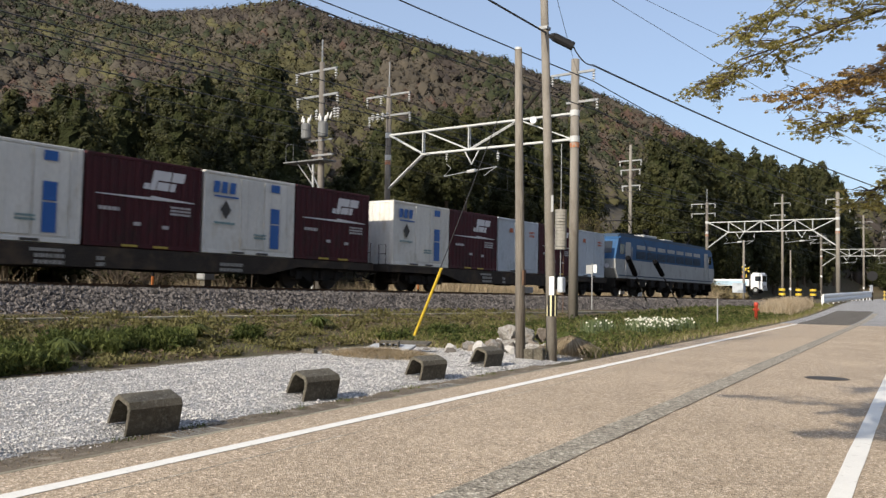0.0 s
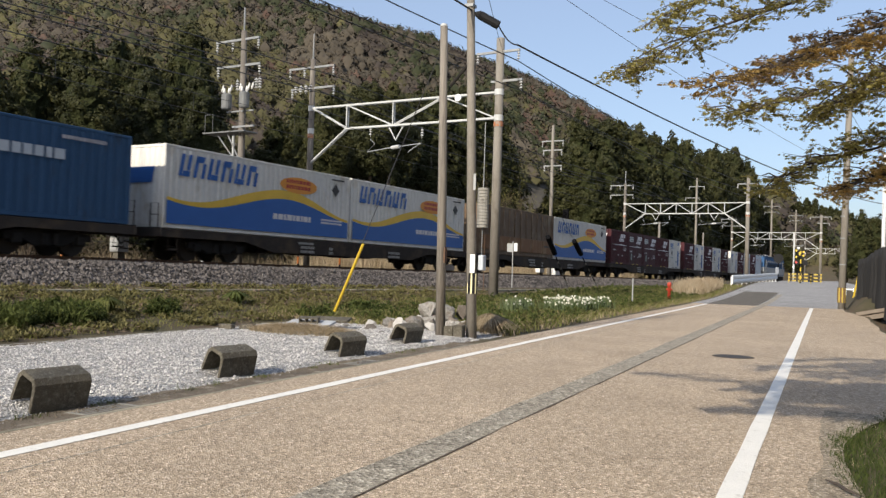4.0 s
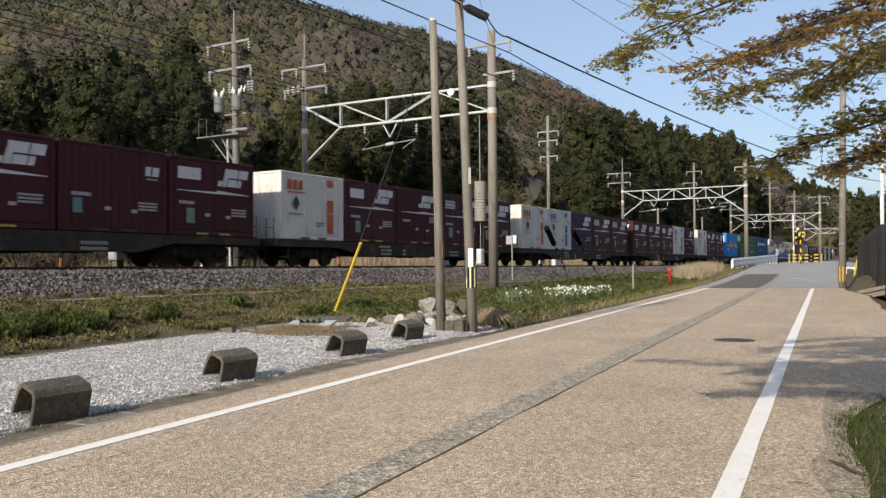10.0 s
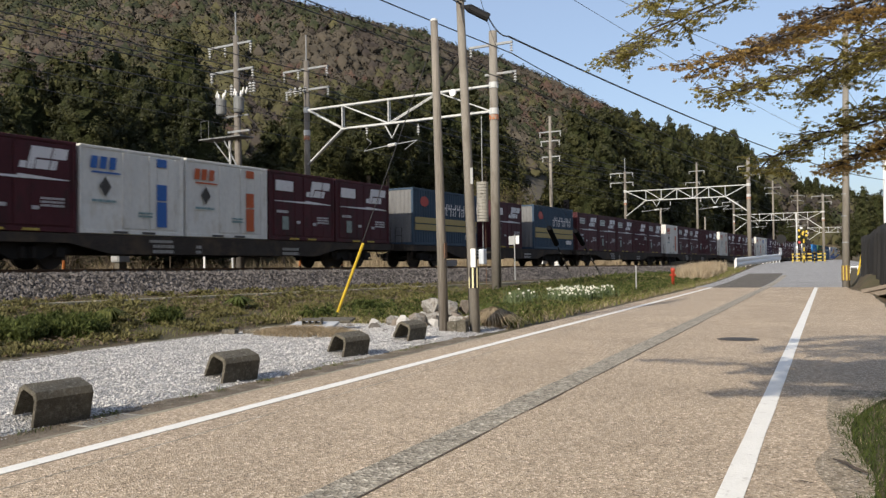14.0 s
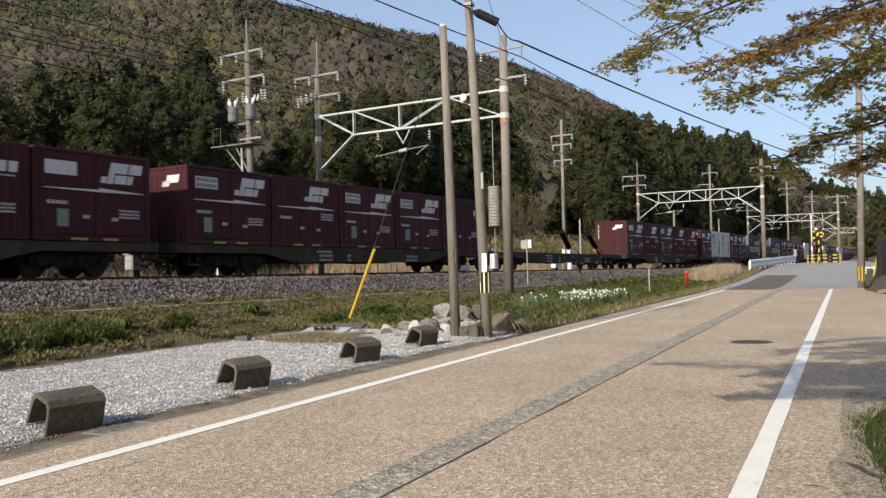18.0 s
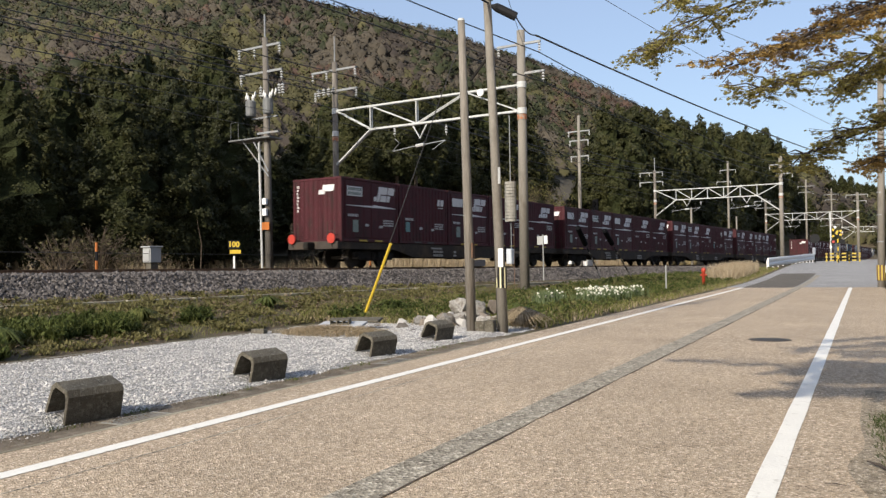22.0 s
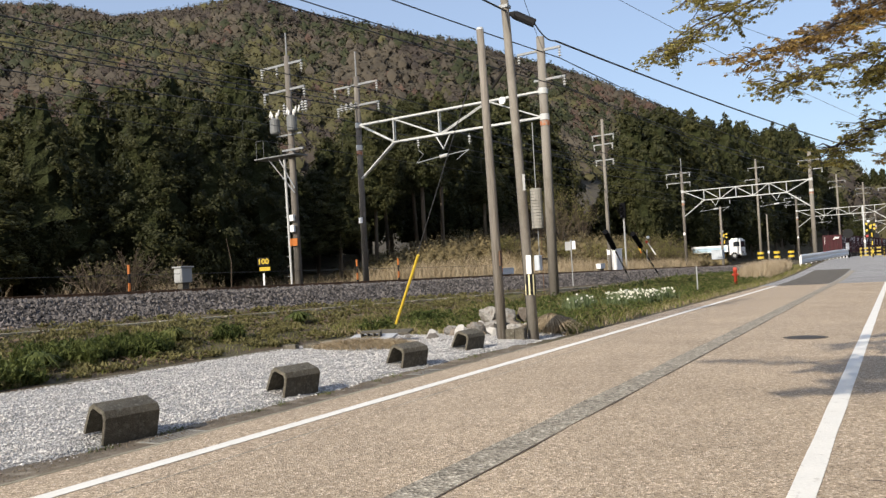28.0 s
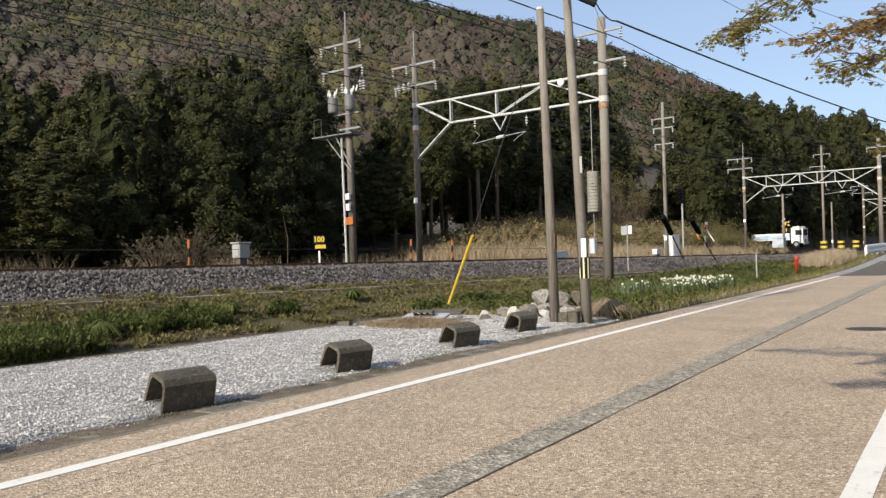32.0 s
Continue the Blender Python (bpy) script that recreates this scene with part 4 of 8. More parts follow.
def long_box(kind):
    """The 6 m and 9.4 m long containers."""
    L = {"fl": 6.06, "kb": 6.06}.get(kind, 9.41)
    H = 2.6
    mat, lab = {"rt": (M_REEFER, "long white container with blue base and yellow wave"), "br": (M_BROWN, "long weathered brown steel container with stained top"), "nv": (M_NAVY, "long navy blue container with pale lettering"),
                "gr": (M_GREEN, "long green corrugated container with red stripe"), "fl": (M_SKYBLUE, "bright blue container with golden lettering"), "kb": (M_STEELBLUE, "dark blue corrugated container with yellow stripes")}[kind]
    root = shell(L, H, mat, "long_container", lab, (), {"gr": 34, "kb": 26, "nv": 30, "fl": 18, "rt": 36, "br": 0}[kind], M_ENDGREY if kind == "kb" else None)
    b1, b2, b3, b4, b5, b6, b7 = [bmesh.new() for _ in range(7)]
    for s in (1,):
        if kind == "rt":
            crest = lambda y: 1.05 + 0.32 * math.sin((y * s + 1.2) * 0.75)
            wave(b1, s, L, lambda y: crest(y), lambda y: 0.14)
            wave(b2, s, L, lambda y: crest(y) + 0.1 + 0.22 * smooth01(4.6, 1.0, abs(y)), lambda y: crest(y) + 0.004)
            y = -4.2
            for k in range(6):
                quad(b3, s, y + 0.6 * k, y + 0.6 * k + 0.14, 1.66, 2.36, 0.2, out=0.036)
                quad(b3, s, y + 0.6 * k + 0.15, y + 0.6 * k + 0.46, 1.66 + 0.5 * (k % 2), 1.84 + 0.52 * (k % 2), 0.2, out=0.036)
                quad(b3, s, y + 0.6 * k + 0.33, y + 0.6 * k + 0.47, 1.86 - 0.2 * (k % 2), 2.36 - 0.22 * (k % 2), 0.2, out=0.036)
            n = 20
            c = [b4.verts.new((s * (W / 2 + 0.04), 1.55 + 1.05 * math.cos(6.2832 * i / n), 1.93 + 0.3 * math.sin(6.2832 * i / n))) for i in range(n)]
            b4.faces.new(c if s > 0 else c[::-1])
            text_bars(b5, s, 0.85, 2.0, 1.35, 0.13, 4, 2)
            v = [b6.verts.new((s * (W / 2 + 0.036), 3.75 + a, 1.98 + b)) for a, b in ((0, -0.26), (0.24, 0), (0, 0.26), (-0.24, 0))]
            b6.faces.new(v)
            quad(b6, s, 3.5, 4.3, 2.36, 2.42, out=0.036)
            text_bars(b7, s, 0.2, 0.62, 2.1, 0.2, 24)
            text_bars(b7, s, 2.9, 0.74, 1.3, 0.07, 25, 2)
        elif kind == "gr":
            quad(b1, s, -4.2, 4.3, 1.38, 1.52, out=0.036)
            text_bars(b1, s, -1.0, 2.0, 2.6, 0.16, 8)
            text_bars(b2, s, 1.8, 0.62, 2.0, 0.1, 9)
        elif kind == "nv":
            n = 18
            c = [b1.verts.new((s * (W / 2 + 0.036), -2.6 + 0.34 * math.cos(6.2832 * i / n), 1.75 + 0.34 * math.sin(6.2832 * i / n))) for i in range(n)]
            b1.faces.new(c if s > 0 else c[::-1])
            text_bars(b1, s, -1.9, 1.62, 4.4, 0.28, 8)
            text_bars(b1, s, -1.9, 0.9, 1.6, 0.09, 18)
            text_bars(b2, s, 2.4, 2.2, 1.4, 0.1, 19)
        elif kind == "fl":
            text_bars(b1, s, -1.35, 1.05, 1.4, 0.4, 7)
            text_bars(b1, s, 0.85, 1.05, 1.2, 0.4, 13)
            quad(b1, s, -1.35, -1.1, 1.05, 1.75, 0.15, out=0.036)
            quad(b1, s, 0.85, 1.1, 1.05, 1.75, 0.15, out=0.036)
            quad(b2, s, -2.6, -1.9, 1.1, 1.28, out=0.036)
            quad(b2, s, 2.35, 2.85, 1.1, 1.28, out=0.036)
            text_bars(b3, s, -2.6, 0.8, 0.7, 0.08, 14, 2)
        elif kind == "kb":
            quad(b1, s, -2.9, 2.9, 1.0, 1.27, out=0.036)
            quad(b1, s, -2.9, 2.9, 0.68, 0.95, out=0.036)
            for k in range(7):
                y = -0.35 + 0.42 * k
                quad(b3, s, y, y + 0.3, 1.74, 1.82, 0.1, out=0.036)
                quad(b3, s, y + 0.2, y + 0.28, 1.42, 2.0, 0.1, out=0.036)
                quad(b3, s, y + 0.02, y + 0.09, 1.42 + 0.3 * (k % 2), 1.7 + 0.3 * (k % 2), 0.1, out=0.036)
            text_bars(b3, s, 1.7, 0.34, 0.9, 0.24, 21)
            n = 14
            c = [b4.verts.new((s * (W / 2 + 0.036), -2.1 + 0.36 * math.cos(6.2832 * i / n), 2.0 + 0.24 * math.sin(6.2832 * i / n))) for i in range(n)]
            b4.faces.new(c if s > 0 else c[::-1])
        elif kind == "br":
            text_bars(b1, s, 3.2, 0.62, 1.0, 0.1, 23)
            for k in range(6):
                bm = bmesh.new()
                box(bm, s * (W / 2 + 0.012), -3.85 + 1.54 * k, 0.62, 0.05, 1.48, 0.78, None, 0.015)
                part("lower_panel", bm, M_RUSTPANEL, root, "rusty brown hinged panel")
            for k in range(13):
                bm = bmesh.new()
                box(bm, s * (W / 2 + 0.008), -4.5 + 0.75 * k, 1.75, 0.04, 0.05, 1.45, None, 0.008)
                part("upright_rib", bm, M_BROWN, root)
    if kind == "fl":
        end_quad(b3, 0.1, 1.0, 1.55, 2.3, L)
        end_quad(b2, 0.25, 0.8, 1.7, 2.2, L, 0.2, 0.04)
    if kind == "rt":
        end_quad(b3, -0.7, 0.7, 1.4, 1.9, L, 0.2)
    mats = {"rt": (M_BLUE, M_GOLD, M_BLUE, M_ORANGEMARK), "gr": (M_RED, M_LOGOWHITE, M_LOGOWHITE, M_GOLD), "nv": (M_LGREY, M_MARKWHITE, M_LOGOWHITE, M_GOLD), "fl": (M_GOLD, M_GOLD, M_LOGOWHITE, M_GOLD),
            "kb": (M_OLDGOLD, M_GOLD, M_LOGOWHITE, M_TAIL), "br": (M_BLACKMARK, M_GOLD, M_LOGOWHITE, M_GOLD)}[kind]
    for nm, b, m in zip(("stripe", "wave_band", "lettering", "emblem", "emblem_lettering", "warning_diamond", "side_lettering"), (b1, b2, b3, b4, b5, b6, b7), mats + (M_TAIL, M_BLACKMARK, M_LOGOWHITE)):
        if len(b.faces):
            if nm == "wave_band" and kind == "rt" or nm == "stripe" and kind == "rt":
                part(nm, b, m, root)
            else:
                patches(nm, b, m, root, "", 0.16)
        else:
            b.free()
    return root


def bogie_parts(root, y0, bar, gauge=0.57, r=0.405, base=1.9, name="bogie"):
    """A bogie under root: side frames, bolster, springs and wheelsets."""
    bm = bmesh.new()
    for sx in (-1, 1):
        prism(bm, [(y0 - 1.3, 0.42), (y0 - 1.3, 0.6), (y0 - 0.5, 0.72), (y0 + 0.5, 0.72), (y0 + 1.3, 0.6), (y0 + 1.3, 0.42), (y0 + 0.7, 0.4), (y0 + 0.45, 0.26), (y0 - 0.45, 0.26), (y0 - 0.7, 0.4)], sx * 0.86, sx * 1.0)
        for dy in (-base / 2, base / 2):
            box(bm, sx * 1.0, y0 + dy, 0.44, 0.16, 0.3, 0.3, None, 0.04)
        for dy in (-0.16, 0.16):
            tube(bm, [(sx * 1.02, y0 + dy, 0.3), (sx * 1.02, y0 + dy, 0.6)], 0.1, 8)
    box(bm, 0, y0, 0.62, 2.0, 0.5, 0.2, None, 0.03)
    frame_ob = part(name, bm, M_BOGIE, root)
    for dy in (-base / 2, base / 2):
        bm = bmesh.new()
        for sx in (-1, 1):
            tube(bm, [(sx * gauge - 0.06 * sx, y0 + dy, r), (sx * gauge + 0.06 * sx, y0 + dy, r)], [r, r - 0.01], 20)
            tube(bm, [(sx * gauge - 0.09 * sx, y0 + dy, r), (sx * gauge - 0.06 * sx, y0 + dy, r)], r + 0.025, 20)
        tube(bm, [(-0.95, y0 + dy, r), (0.95, y0 + dy, r)], 0.08, 8)
        part("wheelset", bm, M_WHEEL, frame_ob)


def container_wagon():
    """A 20.4 m flat wagon; its middle is the origin, on the rail head."""
    root = thing("container_wagon", Matrix(), "dark grey steel flat wagon with fishbelly side sills", "freight wagon", "wagons of the freight train")
    for sx in (-1, 1):
        bm = bmesh.new()
        prism(bm, [(-9.7, 0.98), (-9.7, 0.72), (-6.0, 0.72), (-4.6, 0.42), (4.6, 0.42), (6.0, 0.72), (9.7, 0.72), (9.7, 0.98)], sx * 1.12, sx * 1.2)
        part("side_sill", bm, M_FRAME, root)
    bm = bmesh.new()
    box(bm, 0, 0, 0.9, 0.5, 19.3, 0.12)
    part("centre_sill", bm, M_FRAME, root)
    bm = bmesh.new()
    box(bm, 0, 0, 0, 2.22, 0.12, 0.16)
    first = part("cross_member", bm, M_FRAME, root)
    first.matrix_local = pose(0, -9.5, 0.86)
    for k in range(1, 21):
        ob = new("cross_member", first.data)
        ob.parent = root
        ob.matrix_local = pose(0, -9.5 + 0.95 * k, 0.86)
    for e in (-1, 1):
        bm = bmesh.new()
        box(bm, 0, e * 9.72, 0.86, 2.5, 0.1, 0.3, None, 0.02)
        part("end_beam", bm, M_FRAME, root)
    for e in (-1, 1):
        bogie_parts(root, e * 7.1, None)
        bm = bmesh.new()
        box(bm, 0, e * 9.95, 0.85, 0.24, 0.5, 0.28, None, 0.04)
        tube(bm, [(0.35, e * 9.7, 0.7), (0.32, e * 9.95, 0.45), (0.2, e * 10.18, 0.55)], 0.03, 6)
        part("coupler", bm, M_BOGIE, root)
        for sx in (-1, 1):
            bm = bmesh.new()
            tube(bm, [(sx * 1.1, e * 9.75, 0.7), (sx * 1.1, e * 9.75, 1.75), (sx * 0.75, e * 9.75, 1.75), (sx * 0.75, e * 9.75, 1.0)], 0.018, 5)
            tube(bm, [(sx * 1.1, e * 9.75, 1.4), (sx * 0.75, e * 9.75, 1.4)], 0.014, 5)
            part("end_handrail", bm, M_FRAME, root)
            bm = bmesh.new()
            box(bm, sx * 1.14, e * 9.2, 0.34, 0.12, 0.36, 0.04)
            for dy in (-0.17, 0.17):
                tube(bm, [(sx * 1.16, e * 9.2 + dy, 0.75), (sx * 1.16, e * 9.2 + dy, 0.34)], 0.014, 5)
            part("step", bm, M_FRAME, root)
    bm = bmesh.new()
    tube(bm, [(0.7, -1.4, 0.58), (0.7, -0.2, 0.58)], 0.2, 12)
    part("air_tank", bm, M_BOGIE, root)
    bm = bmesh.new()
    tube(bm, [(-0.6, 0.8, 0.58), (-0.6, 2.2, 0.58)], 0.2, 12)
    part("air_tank", bm, M_BOGIE, root)
    bm = bmesh.new()
    box(bm, 0.8, 2.8, 0.6, 0.4, 0.7, 0.35, None, 0.03)
    part("brake_box", bm, M_FRAME, root)
    bm = bmesh.new()
    box(bm, -0.8, -2.8, 0.6, 0.4, 0.7, 0.35, None, 0.03)
    part("brake_box", bm, M_FRAME, root)
    bm = bmesh.new()
    for s in (1,):
        for y, w in ((-3.2, 0.8), (2.6, 0.9), (-1.5, 0.25)):
            text_bars(bm, s, y, 0.62, w, 0.1, int(10 + y), 2)
        quad(bm, s, -3.3, -2.4, 0.78, 0.86, out=0.0)
    patches("lettering", bm, M_WAGONMARK, root, "", 0.1, "stuff")
    return root


def locomotive():
    """An 18.2 m six-axle electric locomotive; +y is its front."""
    root = thing("electric_locomotive", Matrix(), "blue and grey six axle electric locomotive", "locomotive")
    M_LBLUE = paint("locomotive_blue", (0.03, 0.095, 0.21))
    M_LDARK = paint("locomotive_roof", (0.05, 0.075, 0.11))
    M_LDEEP = paint("locomotive_louvre_blue", (0.02, 0.035, 0.06))
    M_LGREYB = paint("locomotive_grey", (0.34, 0.345, 0.335))
    M_GLASS = material("dark_window_glass", (0.02, 0.024, 0.03), rough=0.08, vary=0.1, bump=0, spec=0.6)
    hw = 1.43
    bm = bmesh.new()
    prism(bm, [(-8.4, 1.05), (8.4, 1.05), (8.75, 1.6), (8.75, 2.15), (-8.75, 2.15), (-8.75, 1.6)], -hw, hw)
    part("lower_body", bm, M_LGREYB, root)
    bm = bmesh.new()
    prism(bm, [(-8.75, 2.152), (8.75, 2.152), (8.3, 3.3), (7.9, 3.5), (-7.9, 3.5), (-8.3, 3.3)], -hw + 0.02, hw - 0.02)
    part("upper_body", bm, M_LBLUE, root)
    bm = bmesh.new()
    prism(bm, [(-7.9, 3.502), (7.9, 3.502), (7.5, 3.72), (-7.5, 3.72)], -1.15, 1.15)
    part("roof", bm, M_LDARK, root)
    for s in (-1, 1):
        for k in range(7):
            bm = bmesh.new()
            box(bm, s * (hw - 0.005), -5.0 + 1.67 * k, 2.98, 0.03, 1.3, 0.24, None, 0.012)
            part("side_window", bm, M_LGREYB, root, "pale louvred side window")
        for k in range(7):
            bm = bmesh.new()
            for q in range(6):
                box(bm, s * (hw - 0.005), -5.0 + 1.67 * k, 2.3 + 0.08 * q, 0.03, 1.45, 0.05)
            part("louvre", bm, M_LDEEP, root)
        for e in (-1, 1):
            bm = bmesh.new()
            box(bm, s * (hw + 0.0), e * 6.95, 2.25, 0.03, 0.7, 1.9, None, 0.012)
            part("cab_door", bm, M_LGREYB, root)
            bm = bmesh.new()
            box(bm, s * (hw + 0.0), e * 7.85, 2.75, 0.035, 0.6, 0.6, None, 0.012)
            part("cab_side_window", bm, M_GLASS, root)
            bm = bmesh.new()
            tube(bm, [(s * (hw + 0.04), e * 7.4, 1.2), (s * (hw + 0.04), e * 7.4, 2.9)], 0.02, 6)
            tube(bm, [(s * (hw + 0.04), e * 6.5, 1.2), (s * (hw + 0.04), e * 6.5, 2.9)], 0.02, 6)
            part("handrail", bm, M_STEEL, root)
    for s in (-1, 1):
        bm = bmesh.new()
        box(bm, s * (hw + 0.004), 0, 1.2, 0.05, 16.6, 0.07, None, 0.012)
        part("body_rail", bm, M_LDARK, root)
        for k in range(9):
            bm = bmesh.new()
            box(bm, s * (hw - 0.1), -6.4 + 1.6 * k, 0.78, 0.3, 0.9 if k % 2 else 0.5, 0.42, None, 0.03)
            part("underfloor_box", bm, M_BOGIE, root)
        for y in (-5.6, 0, 5.6):
            bm = bmesh.new()
            tube(bm, [(s * 1.12, y - 0.5, 0.75), (s * 1.12, y + 0.5, 0.75)], 0.13, 10)
            part("sand_box", bm, M_BOGIE, root)
    for e in (-1, 1):
        for sx in (-0.62, 0.62):
            bm = bmesh.new()
            v = [bm.verts.new((sx + a, e * (8.75 - 0.39 * (z - 2.152) + 0.015), z)) for a, z in ((-0.5, 2.5), (0.5, 2.5), (0.45, 3.2), (-0.45, 3.2))]
            bm.faces.new(v if e < 0 else v[::-1])
            part("windscreen", bm, M_GLASS, root)
        bm = bmesh.new()
        box(bm, 0, e * 8.77, 2.25, 1.2, 0.03, 0.22)
        part("front_mark", bm, M_LOGOWHITE, root)
        bm = bmesh.new()
        box(bm, 0, e * 8.5, 0.75, 2.6, 0.3, 0.55, None, 0.05)
        box(bm, 0, e * 8.6, 0.35, 2.2, 0.1, 0.35, None, 0.03)
        part("pilot", bm, M_BOGIE, root)
        bm = bmesh.new()
        box(bm, 0, e * 8.85, 0.88, 0.26, 0.6, 0.3, None, 0.04)
        part("coupler", bm, M_BOGIE, root)
        for sx in (-0.9, 0.9):
            bm = bmesh.new()
            tube(bm, [(sx, e * 8.7, 1.75), (sx, e * 8.79, 1.75)], 0.13, 12)
            part("headlamp", bm, M_LOGOWHITE, root)
        bm = bmesh.new()
        y = e * 5.2
        tube(bm, [(-0.6, y, 3.75), (-0.6, y + 0.7, 4.2), (-0.6, y, 4.65)], 0.03, 6)
        tube(bm, [(0.6, y, 3.75), (0.6, y + 0.7, 4.2), (0.6, y, 4.65)], 0.03, 6)
        tube(bm, [(-0.9, y, 4.68), (0.9, y, 4.68)], 0.035, 6)
        box(bm, 0, y, 3.8, 1.6, 1.2, 0.12)
        part("pantograph", bm, M_BLACK, root)
    bm = bmesh.new()
    box(bm, 0, -1.5, 3.85, 1.2, 2.2, 0.25, None, 0.05)
    part("roof_box", bm, M_LGREYB, root)
    bm = bmesh.new()
    box(bm, 0, 2.0, 3.82, 1.0, 1.6, 0.2, None, 0.05)
    part("roof_box", bm, M_LGREYB, root)
    bm = bmesh.new()
    box(bm, 0, 0, 1.0, 2.6, 16.6, 0.12)
    part("underframe", bm, M_FRAME, root)
    for y in (-5.6, 0, 5.6):
        bogie_parts(root, y, None, 0.57, 0.53, 2.5)
    return root


CONSIST = ["g m g m jb", "m jb m jb m", "jb m r2 r2 m", "rt br", "rt rt", "nv gr", "fl _ r2 r jr2", "m jb r r2 r", "r2 r2 p jb jr2", "r r2 m r jr2", "r jr r2 r2 jr2", "r2 m r2 r2 r2",
           "kb _ r _ kb", "r r jr2 jb r", "m m r2 m r", "", "jr r2 r2 m r2", "r jr m r2 r", "m m r r2 r", "m m r jr r2"]
LONG = {"fl": 6.06, "kb": 6.06, "rt": 9.41, "br": 9.41, "nv": 9.41, "gr": 9.41}
TRAIN = []          # thing, distance behind the reference point, height


def build_train():
    protos = {}
    far = pose(0, 0, 0)
    loco = locomotive()
    TRAIN.append((loco, -8.25, 0.0))
    wagon = None
    for k, load in enumerate(CONSIST):
        mid = 0.85 + 20.4 * k + 10.2
        if wagon is None:
            wagon = w = container_wagon()
        else:
            w = copy_thing(wagon, far)
        if not load:
            tagged(w, "empty dark grey steel flat wagon")
        TRAIN.append((w, mid, 0.0))
        kinds = load.split()
        lens = [{"_": 1.4}.get(q, LONG.get(q, 3.715)) for q in kinds]
        gap = 0.1 if kinds and kinds[0] not in LONG else 0.12
        total = sum(lens) + gap * (len(kinds) - 1)
        u = mid - total / 2 - {"kb _ r _ kb": 0.56, "rt br": 0.3, "rt rt": -0.2}.get(load, 0.0)
        for q, ln in zip(kinds, lens):
            c = u + ln / 2
            u += ln + gap
            if q == "_":
                continue
            if q in protos:
                ob = copy_thing(protos[q], far)
            else:
                ob = protos[q] = long_box(q) if q in LONG else twelve_foot("jr_red" if q == "jr2" else q)
            TRAIN.append((ob, c, 1.0))
    for sx in (-1, 1):
        bm = bmesh.new()
        tube(bm, [(sx * 1.0, -9.86, 1.12), (sx * 1.0, -9.82, 1.12)], 0.19, 18)
        part("tail_disc", bm, M_TAIL, w, "round red tail disc")
        bar_ = bmesh.new()
        tube(bar_, [(sx * 1.0, -9.8, 0.8), (sx * 1.0, -9.8, 1.2)], 0.02, 6)
        part("disc_bracket", bar_, M_FRAME, w)


build_train()


def train_at(t):
    """Metres along the line of the train's reference point."""
    return 47.88 + 18.992 * t - 0.0956 * t * t + 0.0015 * t ** 3


def motions():
    times = [2.0 * i for i in range(17)]
    for ob, behind, h in TRAIN:
        walk(ob, [(t, line_pose(train_at(t) - behind, 0, h)) for t in times])

# ---- masts, gantries, wires ----
def disc_string(name, x, y, z, root, n=3, r=0.072):
    """A string of porcelain discs hanging from x, y, z."""
    bm = bmesh.new()
    tube(bm, [(x, y, z + 0.03), (x, y, z - 0.1 - 0.11 * n)], 0.012, 5)
    for i in range(n):
        zz = z - 0.08 - 0.11 * i
        tube(bm, [(x, y, zz - 0.025), (x, y, zz + 0.035)], [r, r * 0.45], 10)
    return part(name, bm, M_CERAMIC, root)


def bar(name, root, a, b, r, mat, seg=6):
    bm = bmesh.new()
    tube(bm, [a, b], r, seg)
    return part(name, bm, mat, root)


def beam(name, root, x, y, z, sx, sy, sz, mat, bev=0.0):
    bm = bmesh.new()
    box(bm, x, y, z, sx, sy, sz, None, bev)
    return part(name, bm, mat, root)


def shaft(root, pts, radii, mat, name="shaft"):
    bm = bmesh.new()
    tube(bm, pts, radii, 16)
    return part(name, bm, mat, root, smooth=True)


def tapered(name, x, y, z0, z1, r0, r1, mat, label, lean=(0, 0), category="utility pole", group="", turn=0.0):
    root = thing(name, pose(x, y, z0, 0, 0, turn), label, category, group)
    h = z1 - z0
    shaft(root, [(0, 0, -0.6), (lean[0] * 0.5, lean[1] * 0.5, h * 0.5), (lean[0], lean[1], h)], [r0, (r0 + r1) / 2, r1], mat)
    return root


def cross_arm(root, z, a, b, places, y=0.0, mat=M_STEEL):
    arm = beam("cross_arm", root, (a + b) / 2, y, z, b - a, 0.09, 0.09, mat)
    for x in places:
        disc_string("insulator", x, y, z - 0.03, arm)
    return arm


